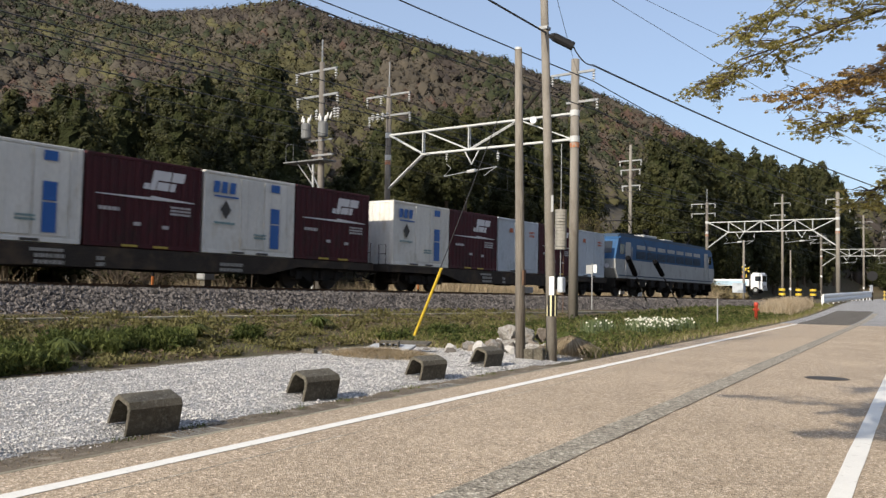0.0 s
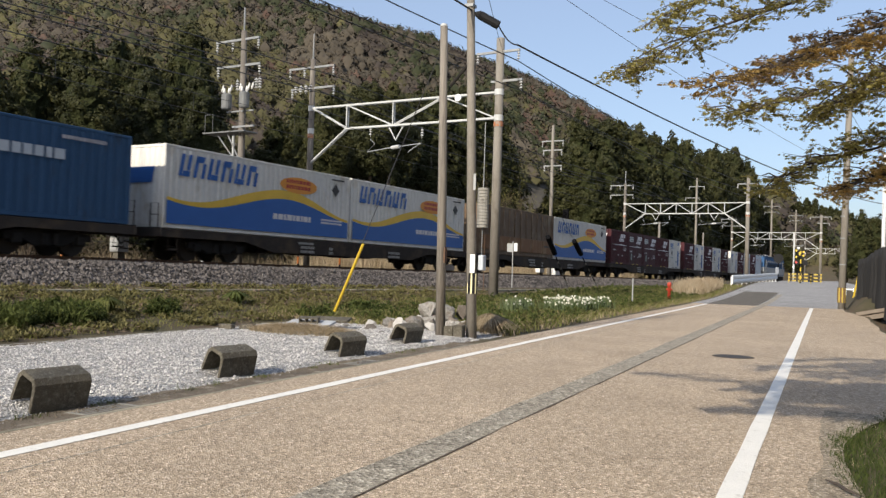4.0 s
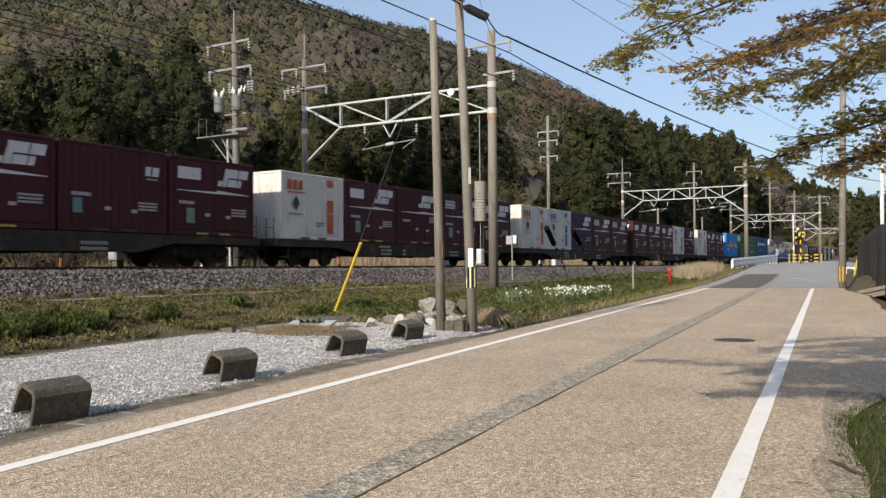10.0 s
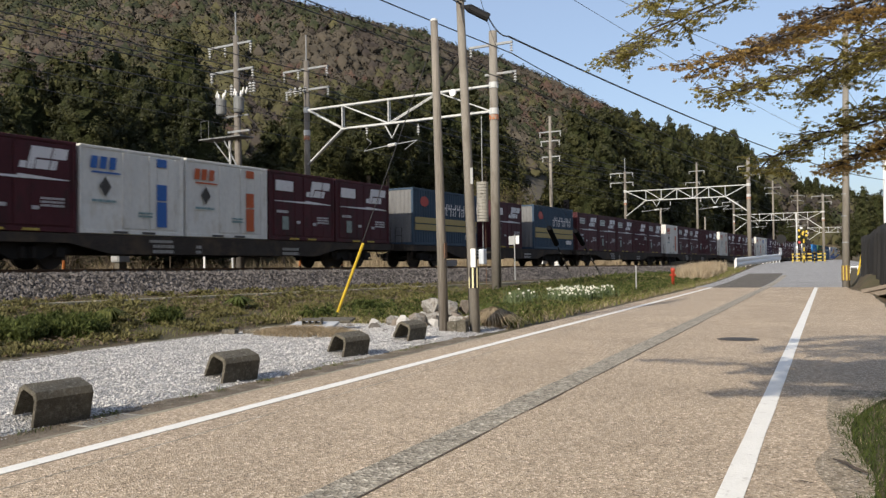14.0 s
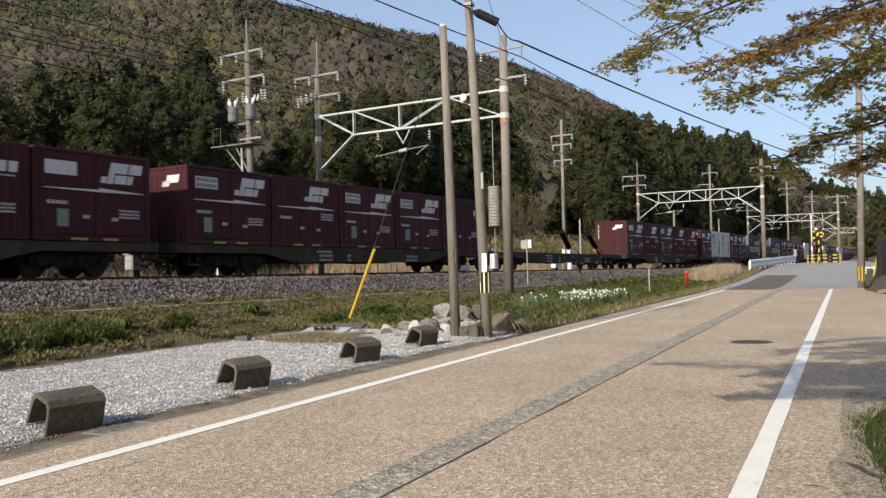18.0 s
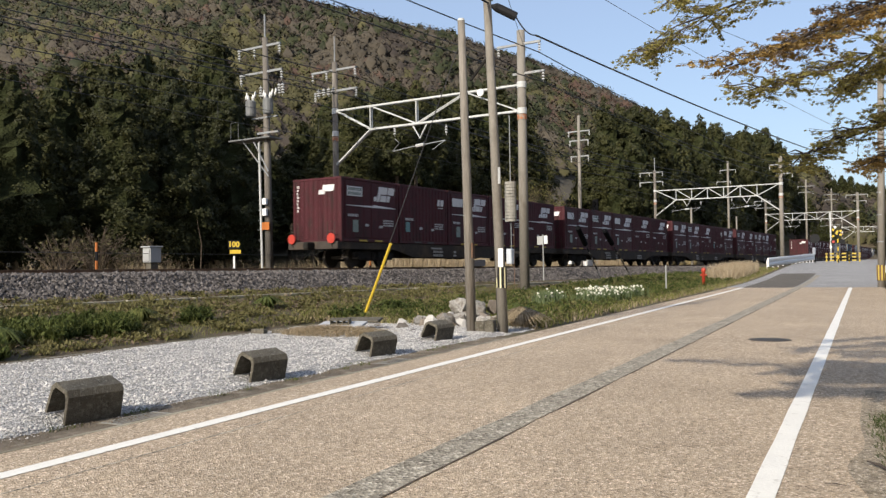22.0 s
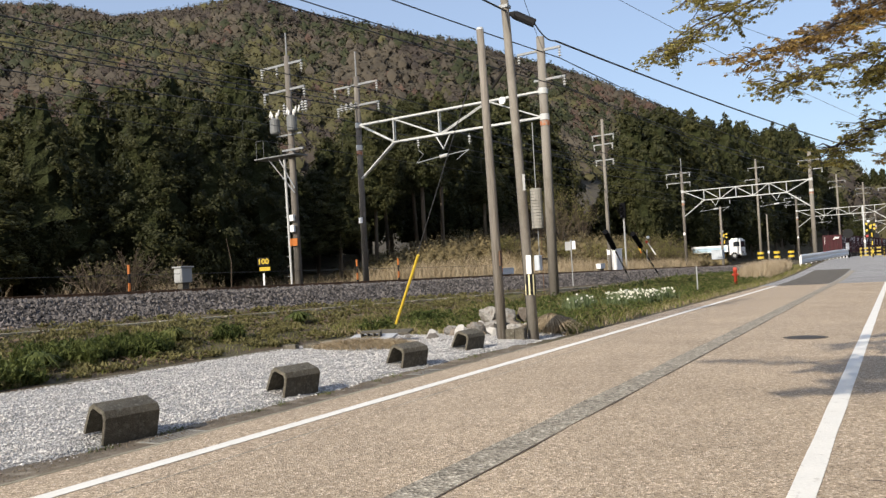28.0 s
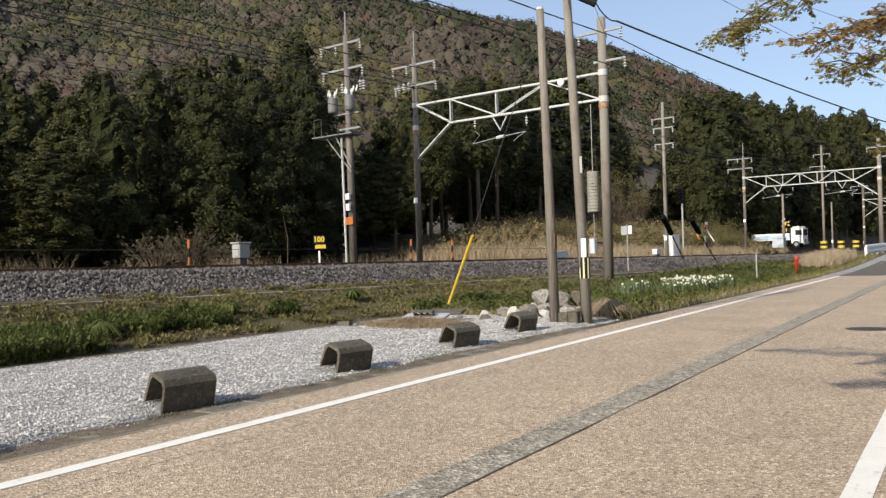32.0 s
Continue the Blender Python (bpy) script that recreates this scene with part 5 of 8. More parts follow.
def catenary_gantry(s, o_left, o_right, z_left_top, z_right_top, group, arms=(0.0,), span=(7.45, 8.5), knees=(True, False), deep=0.07):
    """Two masts and a lattice beam across the line; local x runs across, z is height over the datum."""
    p = line_pt(s)
    g = thing("catenary_gantry", pose(p.x, p.y, 0, 0, 0, TURN), "galvanised steel lattice beam between two concrete masts", "catenary gantry", group)
    lo, hi = span
    for o, top, r in ((o_left, z_left_top, 0.15), (o_right, z_right_top, 0.2)):
        m = shaft(g, [(o, 0, 0.2), (o, 0, top)], [r, r * 0.82], M_POLE_DARK if o < 0 else M_POLE, "mast")
        for z in (lo - 0.35,):
            bm = bmesh.new()
            tube(bm, [(o, 0, z), (o, 0, z + 0.2)], r * 0.92 + 0.012, 16)
            part("collar", bm, M_COLLAR, m, "faded orange collar")
        for z in (lo, hi):
            bm = bmesh.new()
            tube(bm, [(o, 0, z - 0.12), (o, 0, z + 0.12)], r * 0.9 + 0.014, 16)
            part("clamp", bm, M_WHITESTEEL, m)
        if o == o_left:
            beam("number_plate", m, o, -r - 0.02, 4.05, 0.22, 0.02, 0.26, M_WHITE)
    a, b = o_left + 0.1, o_right - 0.1
    la, lb = (a + 2 if knees[0] else a), (b - 2 if knees[1] else b)
    for dy in (-deep, deep):
        beam("top_chord", g, (a + b) / 2, dy, hi, b - a, 0.06, 0.075, M_WHITESTEEL)
        beam("bottom_chord", g, (la + lb) / 2, dy, lo, lb - la, 0.06, 0.08, M_WHITESTEEL)
        n = 3 if not knees[1] else 5
        w = (lb - la) / n
        for i in range(n + 1):
            x0 = la + w * i
            bar("upright", g, (x0, dy, lo), (x0, dy, hi), 0.032, M_WHITESTEEL)
            if i < n:
                q = ((x0, hi), (x0 + w, lo)) if i % 2 == 0 else ((x0, lo), (x0 + w, hi))
                bar("diagonal", g, (q[0][0], dy, q[0][1]), (q[1][0], dy, q[1][1]), 0.03, M_WHITESTEEL)
        for end, inner, on in ((a, la, knees[0]), (b, lb, knees[1])):
            if on:
                bar("end_diagonal", g, (end, dy, hi), (inner, dy, lo), 0.04, M_WHITESTEEL)
                bar("knee_brace", g, (end, dy * 0.6, lo - 1.45), (inner, dy, lo), 0.05, M_WHITESTEEL)
    for x in arms:
        bm = bmesh.new()
        tube(bm, [(x - 0.4, 0, lo), (x, 0, lo - 0.65), (x + 0.4, 0, lo)], 0.04, 6)
        part("hanger_bracket", bm, M_WHITESTEEL, g)
        bm = bmesh.new()
        tube(bm, [(x - 1.5, 0, lo - 1.1), (x - 0.4, 0, lo - 0.98), (x + 1.3, 0, lo - 0.85)], 0.025, 6)
        part("steady_arm", bm, M_STEEL, g)
        bm = bmesh.new()
        tube(bm, [(x - 1.5, 0, lo - 1.1), (x - 1.1, 0, lo - 0.75), (x - 1.35, 0, lo - 0.55)], 0.02, 6)
        part("steady_arm", bm, M_STEEL, g)
        bm = bmesh.new()
        tube(bm, [(x + 1.3, 0, lo - 0.85), (x + 0.95, 0, lo - 1.02), (x + 0.65, 0, lo - 1.2)], 0.02, 6)
        part("steady_arm", bm, M_STEEL, g)
        disc_string("insulator", x - 1.35, 0, lo - 0.02, g)
        disc_string("insulator", x + 1.35, 0, lo - 0.2, g)
        bm = bmesh.new()
        tube(bm, [(x - 0.2, 0, lo - 0.97), (x + 0.2, 0, lo - 0.93)], 0.08, 8)
        part("insulator", bm, M_CERAMIC, g)
    return g


GROUP = "gantries over the railway"
g = catenary_gantry(32.6, -3.45, 6.28, 10.8, 10.7, GROUP, arms=(1.3,))
bar("spike", g, (-3.45, 0, 10.7), (-3.45, 0, 12.0), 0.035, M_STEEL)
cross_arm(g, 10.42, -4.85, -2.2, (-4.8, -3.95, -2.25))
arm = cross_arm(g, 9.45, -4.7, -2.15, (-4.65, -2.2))
for i in range(4):
    disc_string("insulator", -4.35 + 0.3 * i, -0.1, 9.62, arm, 3, 0.1)
cross_arm(g, 10.15, 5.2, 7.15, (5.25, 7.1))
cross_arm(g, 8.95, 5.9, 7.3, (7.25,))
bm = bmesh.new()
tube(bm, [(4.55, -0.35, 8.35), (4.55, -0.28, 8.35)], 0.15, 16)
part("disc_sign", bm, M_WHITE, g, "round white disc sign")
g2 = catenary_gantry(84, -5.45, 6.35, 10.25, 10.7, GROUP, arms=(-2.3, 3.3), span=(7.2, 8.2), knees=(True, True))
bar("spike", g2, (-5.45, 0, 10.2), (-5.45, 0, 11.5), 0.04, M_STEEL)
cross_arm(g2, 10.05, -7.0, -4.6, (-6.95, -6.0, -4.65))
cross_arm(g2, 9.1, -7.0, -4.6, (-6.95, -4.65))
cross_arm(g2, 9.95, 5.35, 7.2, (5.4, 7.15))
cross_arm(g2, 9.1, 6.0, 7.4, (7.35,))
g3 = catenary_gantry(136, -5.7, 6.85, 10.4, 10.6, GROUP, arms=(-2.3, 3.3), span=(7.0, 8.0), knees=(True, True))
cross_arm(g3, 10.3, 5.3, 8.2, (5.35, 8.15))
cross_arm(g3, 9.4, 6.3, 8.0, (7.95,))
cross_arm(g3, 10.0, -7.4, -5.0, (-7.35, -5.05))
g4 = catenary_gantry(186, -1.6, 11.0, 9.2, 9.6, GROUP, arms=(), span=(6.3, 7.3), knees=(True, True))
cross_arm(g4, 9.3, 9.9, 12.2, (9.95, 12.15))
catenary_gantry(-19, -3.45, 6.28, 10.8, 10.7, GROUP, arms=(1.3,))

# stack of balance weights that tensions the overhead wire
p = line_pt(32.5, 5.75)
wt = thing("balance_weight", pose(p.x, p.y, 0), "pale ribbed stack of tension weights hung beside a mast", "tension weights")
for i in range(13):
    bm = bmesh.new()
    tube(bm, [(0, 0, 3.0 + 0.125 * i), (0, 0, 3.11 + 0.125 * i)], 0.235, 14)
    part("weight_disc", bm, M_CONC, wt)
bar("rod", wt, (0, 0, 1.4), (0, 0, 7.3), 0.02, M_STEEL)
bar("guide_pipe", wt, (0.0, 0.3, 0.4), (0.0, 0.3, 3.2), 0.016, M_RUST)
beam("bracket", wt, 0.25, 0.1, 1.75, 0.9, 0.06, 0.08, M_BOGIE)

# transformer mast beside the line
p = line_pt(28.2, -3.45)
tm = thing("transformer_mast", pose(p.x, p.y, 1.0, 0, 0, TURN), "concrete mast with transformers, platform and cross arms", "transformer mast")
shaft(tm, [(0, 0, -0.5), (-0.05, 0, 5), (-0.12, 0, 10.0)], [0.165, 0.145, 0.115], M_POLE_DARK, "mast")
bar("spike", tm, (-0.12, 0, 9.4), (-0.13, 0, 11.0), 0.035, M_STEEL)
cross_arm(tm, 9.65, -1.7, 0.75, (-1.65, -0.75, 0.7))
cross_arm(tm, 8.55, -1.6, 0.85, (-1.55, 0.8))
for x in (-0.75, 0.25):
    bm = bmesh.new()
    tube(bm, [(x, -0.25, 6.7), (x, -0.25, 6.76), (x, -0.25, 7.3), (x, -0.25, 7.36)], [0.19, 0.215, 0.215, 0.15], 14)
    tr = part("transformer", bm, M_TRAFO, tm, "grey cylindrical transformer")
    for dx in (-0.14, 0.14):
        bm = bmesh.new()
        tube(bm, [(x + dx, -0.25, 7.34), (x + dx, -0.25, 7.45), (x + dx, -0.25, 7.6)], [0.05, 0.065, 0.03], 8)
        part("bushing", bm, M_CERAMIC, tr)
for x in (-0.98, -0.5, 0.02, 0.5, 0.7):
    bm = bmesh.new()
    tube(bm, [(x, -0.3, 7.42), (x, -0.28, 7.5), (x + 0.03, -0.26, 7.62), (x + 0.03, -0.26, 7.72)], [0.025, 0.05, 0.045, 0.02], 8)
    part("fuse_cutout", bm, M_CERAMIC, tm)
for z in np.arange(0.6, 5.5, 0.42):
    bar("ladder_rung", tm, (-0.48, -0.14, float(z)), (-0.2, -0.18, float(z)), 0.014, M_STEEL, 5)
for x in (-1.85, -1.4):
    bar("platform_rail", tm, (x, -0.35, 5.76), (x, -0.35, 6.5), 0.009, M_TRAFO, 5)
bar("platform_rail", tm, (-1.85, -0.35, 6.5), (-1.4, -0.35, 6.5), 0.009, M_TRAFO, 5)
for x in (-0.3, 0.75, 0.95):
    disc_string("insulator", x, -0.1, 7.95, tm, 4, 0.09)
beam("fuse_beam", tm, -0.1, -0.1, 6.6, 1.5, 0.06, 0.06, M_STEEL)
beam("fuse_beam", tm, 0.1, -0.1, 5.95, 1.2, 0.08, 0.08, M_STEEL)
beam("platform", tm, -0.75, 0, 5.72, 2.4, 0.8, 0.055, M_TRAFO)
bar("platform_brace", tm, (-1.3, -0.2, 5.7), (0.15, -0.15, 4.1), 0.03, M_STEEL)
bar("platform_brace", tm, (-0.7, -0.2, 5.7), (0.15, -0.15, 4.3), 0.03, M_STEEL)
bar("cable_pipe", tm, (-0.3, -0.12, 0), (-0.42, -0.12, 5.6), 0.045, M_WHITESTEEL)
bar("cable_pipe", tm, (-0.2, -0.2, 0), (-0.3, -0.2, 5.6), 0.03, M_GREYBOX)
for z, h in ((3.05, 0.26), (2.6, 0.3)):
    beam("switch_box", tm, 0.0, -0.24, z, 0.22, 0.12, h, M_WHITE, 0.01)
beam("warning_plate", tm, 0.02, -0.22, 2.02, 0.42, 0.03, 0.32, M_ORANGE)

# roadside poles
pole_a = tapered("wooden_pole", -6.93, 15.08, 0.0, 6.15, 0.102, 0.072, M_WOODPOLE, "weathered wooden pole beside the road", (-0.11, -0.06))
bm = bmesh.new()
tube(bm, [(-0.11, -0.06, 6.14), (-0.11, -0.06, 6.19)], [0.078, 0.06], 14)
part("cap", bm, M_WHITESTEEL, pole_a)
beam("rust_plate", pole_a, 0.07, -0.06, 1.6, 0.03, 0.1, 0.3, M_RUST)
pole_b = tapered("utility_pole", -6.33, 15.27, 0.0, 8.4, 0.102, 0.072, M_POLE, "grey concrete utility pole with a striped warning band", (-0.28, -0.1))
for k in range(14):
    a = radians(-150 + 16 * k)
    bm = bmesh.new()
    a0, a1 = a, a + radians(16)
    v = [bm.verts.new((math.cos(t) * 0.108 - 0.035, math.sin(t) * 0.108 - 0.012, z)) for t, z in ((a0, 0.86), (a1, 0.86), (a1, 1.26), (a0, 1.26))]
    bm.faces.new(v)
    part("band_stripe", bm, M_CREAM if k % 3 == 1 else M_BLACK, pole_b)
beam("label_plate", pole_b, 0.0, -0.118, 1.45, 0.1, 0.012, 0.36, M_WHITE)
beam("junction_box", pole_b, 0.13, 0.06, 1.47, 0.11, 0.17, 0.3, M_LGREY, 0.015)
beam("number_plate", pole_b, 0.0, -0.13, 3.05, 0.05, 0.015, 0.32, M_GREYBOX)
bar("cable_pipe", pole_b, (-0.14, 0.05, 0.0), (-0.2, 0.0, 3.0), 0.025, M_BOGIE)
bar("strut", pole_b, (-0.55, -0.2, 4.95), (-0.2, -0.05, 5.45), 0.03, M_BOGIE)
bm = bmesh.new()
tube(bm, [(-0.17, -0.05, 6.42), (-0.05, 0.0, 6.38)], [0.02, 0.09], 8)
tube(bm, [(-0.05, 0.0, 6.38), (0.3, 0.14, 6.18)], 0.09, 10)
part("cable_joint_closure", bm, M_BLACK, pole_b, "black cable joint closure")
beam("bolt_band", pole_b, -0.22, -0.08, 6.55, 0.18, 0.18, 0.06, M_STEEL)
foot = thing("pole_footing", pose(-6.55, 15.0, 0.0), "small concrete blocks at the foot of a pole", "concrete block")
beam("footing_block", foot, 0.05, 0.0, 0.1, 0.19, 0.19, 0.28, M_CONC_DARK, 0.015)
beam("footing_block", foot, -0.2, 0.12, 0.08, 0.2, 0.2, 0.26, M_CONC_DARK, 0.015)
right_pole = tapered("utility_pole", 0.66, 42.3, 0.0, 11.6, 0.165, 0.12, M_POLE, "grey concrete utility pole with an orange striped guard", (0.2, 0))
for k in range(16):
    a0, a1 = radians(22.5 * k), radians(22.5 * k + 22.5)
    bm = bmesh.new()
    v = [bm.verts.new((math.cos(t) * 0.18, math.sin(t) * 0.18, z)) for t, z in ((a0, 0.3), (a1, 0.3), (a1, 0.98), (a0, 0.98))]
    bm.faces.new(v)
    part("guard_stripe", bm, M_BARRIER if k % 2 == 0 else M_RUST, right_pole)
for z in (2.0, 3.2, 4.2, 5.6):
    bm = bmesh.new()
    tube(bm, [(0.03, 0, z), (0.03, 0, z + 0.05)], 0.172 - 0.004 * z, 14)
    part("band", bm, M_STEEL, right_pole)
cross_arm(right_pole, 9.2, -0.9, 1.0, (-0.85, 0.95))
# further poles along the line
for s, o, top, r, arms_, mat, lab in (
        (61.6, -3.8, 12.4, 0.15, ((11.2, -0.9, 0.9), (10.5, -0.8, 0.8), (9.3, -0.7, 0.8)), M_POLE, "pale concrete pole with short cross arms"),
        (105, -8.0, 7.7, 0.16, (), M_POLE, "plain concrete pole near the crossing"),
        (123, -8.0, 15.0, 0.19, ((13.8, -1.1, 1.1), (12.2, -1.6, 0.4)), M_POLE, "tall concrete pole with two cross arms"),
        (119, -6.0, 7.1, 0.13, (), M_POLE, "plain grey signal pole"),
        (126, 4.6, 7.4, 0.12, (), M_WHITESTEEL, "pale steel signal post"),
        (147, -8.0, 10.6, 0.2, ((9.6, -1.6, 1.4),), M_POLE, "concrete mast with a cross arm"),
        (185, -8.0, 17.2, 0.22, ((15.8, -1.6, 1.6), (14.6, -1.4, 1.4)), M_POLE, "tall concrete pole with two cross arms"),
        (219, -8.0, 17.6, 0.22, ((16.2, -1.6, 1.6), (15.0, -1.4, 1.4)), M_POLE, "tall concrete pole with two cross arms")):
    q = line_pt(s, o)
    z0 = min(ground_z(q.x, q.y), 3.0)
    pl = tapered("line_pole", q.x, q.y, z0, top, r, r * 0.7, mat, lab, group="poles along the railway", turn=TURN)
    for z, a, b in arms_:
        cross_arm(pl, z - z0, a, b, (a + 0.06, b - 0.06))
    beam("number_plate", pl, 0, -r - 0.02, 2.0, 0.24, 0.02, 0.34, M_WHITE)
wp = tapered("white_pole", 3.3, 60.0, 0.4, 9.5, 0.13, 0.11, M_WHITE, "slim white steel pole", (0, 0))

# wires
WIRES = thing("overhead_wires", Matrix(), "thin dark overhead wires between the poles", "overhead wires", kind="structure")


def wire(name, a, b, sag, r, mat, n=18):
    a, b = Vector(a), Vector(b)
    pts = []
    for i in range(n + 1):
        k = i / n
        q = a.lerp(b, k)
        q.z -= sag * 4 * k * (1 - k)
        pts.append(q)
    bm = bmesh.new()
    tube(bm, pts, r, 5)
    return part(name, bm, mat, WIRES)


def along(s, o, z):
    q = line_pt(s, o)
    return (q.x, q.y, z)


spans = ((-19, 32.6), (32.6, 84), (84, 134), (134, 185))
drop = {-19: 0.4, 32.6: 0.0, 84: -0.05, 134: -0.25, 185: -0.6}
for s0, s1 in spans:
    for o, z, r in ((7.1, 9.7, 0.022), (5.25, 9.7, 0.02), (7.25, 8.5, 0.02)):
        wire("feeder_wire", along(s0, o, z + drop[s0]), along(s1, o, z + drop[s1]), 0.55, r, M_WIRE)
    for o, z in ((-4.8, 9.95), (-3.95, 9.95), (-2.25, 9.95), (-4.65, 9.0), (-2.2, 9.0)):
        wire("line_wire", along(s0, o, z + drop[s0]), along(s1, o, z + drop[s1]), 0.6, 0.021, M_WIRE)
    c0, c1 = rail_z(s0 / NRM), rail_z(s1 / NRM)
    wire("contact_wire", along(s0, 0, c0 + 5.1), along(s1, 0, c1 + 5.1), 0.02, 0.009, M_WIRE)
    wire("messenger_wire", along(s0, 0, c0 + 6.0), along(s1, 0, c1 + 6.0), 0.5, 0.01, M_WIRE)
    for i in range(1, 10):
        k = i / 10
        s = s0 + (s1 - s0) * k
        z = c0 + (c1 - c0) * k
        wire("dropper", along(s, 0, z + 5.09), along(s, 0, z + 6.0 - 0.5 * 4 * k * (1 - k)), 0, 0.006, M_WIRE, 2)
wire("telephone_cable", (-6.03, 15.41, 6.18), (-5.8, 15.9, 5.9), 0.1, 0.014, M_WIRE)
wire("telephone_cable", (-5.8, 15.9, 5.9), (3.3, 60, 6.2), 0.5, 0.02, M_WIRE, 30)
wire("telephone_cable", (-6.5, 15.2, 6.45), (-9.5, -30, 8.2), 0.5, 0.02, M_WIRE, 30)
wire("bare_wire", (-6.6, 15.2, 8.0), (3.3, 60, 7.2), 0.5, 0.007, M_WIRE_PALE, 24)
wire("bare_wire", (-6.6, 15.2, 8.2), (0.86, 42.3, 9.0), 0.4, 0.007, M_WIRE_PALE, 24)
wire("bare_wire", (-6.6, 15.2, 8.2), (-9.5, -30, 9.0), 0.4, 0.007, M_WIRE_PALE, 24)
wire("service_wire", (-6.55, 15.2, 8.1), (-12.2, 32.3, 10.0), 0.2, 0.008, M_WIRE)
wire("service_wire", (0.86, 42.3, 9.0), (3.3, 60, 9.0), 0.2, 0.01, M_WIRE_PALE)
wire("service_wire", (3.3, 60, 6.3), (9, 120, 7), 0.6, 0.015, M_WIRE)

# stays
stay = thing("stay_wire", pose(-10.48, 16.86, 0.25), "thin stay wire with a bright yellow plastic guard", "stay wire")
bar("guard", stay, (0, 0, 0), (1.0, -0.52, 1.56), 0.034, M_YELLOW, 10)
bar("wire", stay, (0.9, -0.47, 1.47), (3.5, -1.83, 5.7), 0.009, M_WIRE)
for s0, o, foot, top, lo, hi in ((43.35, 5.0, 0.84, 7.6, 0.2, 0.315), (47.8, 5.0, 0.72, 8.4, 0.2, 0.285)):
    a, b = line_pt(s0, o), line_pt(32.6, 6.28)
    st = thing("stay_wire", pose(a.x, a.y, foot), "stay wire with black and white guard and black sleeve", "stay wire", "black sleeved stays")
    tv = Vector((b.x - a.x, b.y - a.y, top - foot))
    bar("anchor", st, -0.04 * tv, Vector(), 0.02, M_STEEL)
    for k in range(12):
        bar("guard_stripe", st, tv * (0.0145 * k), tv * (0.0145 * (k + 1)), 0.035, M_CONC if k % 3 == 0 else M_BLACK, 8)
    bar("wire", st, tv * 0.17, tv, 0.009, M_WIRE)
    bar("sleeve", st, tv * lo, tv * hi, 0.13, M_TARBLACK, 12)

# ---- woods ----
def spray(co, fs, rnd, c, out, size, n=6, droop=0.5, width=0.16):
    """A tuft of narrow leaves round c that fan out along out and hang."""
    c = Vector(c)
    out = Vector(out)
    for _ in range(n):
        d = (out + Vector((rnd.gauss(0, 0.55), rnd.gauss(0, 0.55), rnd.gauss(-droop, 0.4)))).normalized()
        side = d.cross(Vector((rnd.gauss(0, 1), rnd.gauss(0, 1), rnd.gauss(0, 1)))).normalized()
        ln = size * (0.6 + 0.7 * rnd.random())
        k = len(co)
        co += [(c + side * ln * width)[:], (c - side * ln * width + d * ln * 0.3)[:], (c + d * ln)[:]]
        fs.append((k, k + 1, k + 2))


def leaf_cloud(balls, per, size, seed, up=0.25, swell=0.3, narrow=0.5, core=0.0, lie=(0, 0, 0), ruffle=0.35):
    """Small three-cornered leaves that lie round balls (x, y, z, r), shaded as the round clumps that they make up."""
    rg = np.random.default_rng(seed)
    b = np.repeat(np.array(balls, float), per, axis=0)
    n = len(b)
    d = rg.normal(size=(n, 3))
    d[:, 2] += up
    d /= np.linalg.norm(d, axis=1)[:, None]
    tilt = d + rg.normal(size=(n, 3)) * ruffle
    tilt /= np.linalg.norm(tilt, axis=1)[:, None]
    a = np.cross(tilt, rg.normal(size=(n, 3)))
    a /= np.linalg.norm(a, axis=1)[:, None]
    c = np.cross(tilt, a)
    r = b[:, 3:4]
    p = b[:, :3] + d * r * (1 - swell + 1.6 * swell * rg.random((n, 1)))
    s = size * (0.6 + 0.8 * rg.random((n, 1))) * (r / np.mean(r)) ** 0.5
    co = np.stack([p + a * s, p - a * s * 0.6 + c * s * narrow, p - a * s * 0.6 - c * s * narrow], axis=1).reshape(-1, 3)
    nr = d + 0.5 * tilt + np.array(lie, float)
    nr /= np.linalg.norm(nr, axis=1)[:, None]
    fs, nr = np.arange(3 * n).reshape(-1, 3), np.repeat(nr, 3, axis=0)
    if core:
        ico = np.array([(1, 0, 0), (-1, 0, 0), (0, 1, 0), (0, -1, 0), (0, 0, 1), (0, 0, -1)], float)
        tri = np.array([(0, 2, 4), (2, 1, 4), (1, 3, 4), (3, 0, 4), (2, 0, 5), (1, 2, 5), (3, 1, 5), (0, 3, 5)])
        bl = np.array(balls, float)
        m = len(bl)
        v = bl[:, None, :3] + ico[None] * bl[:, None, 3:4] * core * (0.75 + 0.5 * rg.random((m, 6, 1)))
        f = tri[None] + 6 * np.arange(m)[:, None, None] + len(co)
        co = np.concatenate([co, v.reshape(-1, 3)])
        fs = np.concatenate([fs, f.reshape(-1, 3)])
        k = ico + np.array(lie, float)
        nr = np.concatenate([nr, np.tile(k / np.linalg.norm(k, axis=1)[:, None], (m, 1))])
    return co, fs, nr


def leaf_mesh(name, co, fs, nr, mat, parent=None, label=""):
    ob = pydata(name, co.tolist(), fs.tolist(), mat, parent, label)
    ob.data.polygons.foreach_set("use_smooth", [True] * len(ob.data.polygons))
    ob.data.normals_split_custom_set_from_vertices(nr.tolist())
    return ob


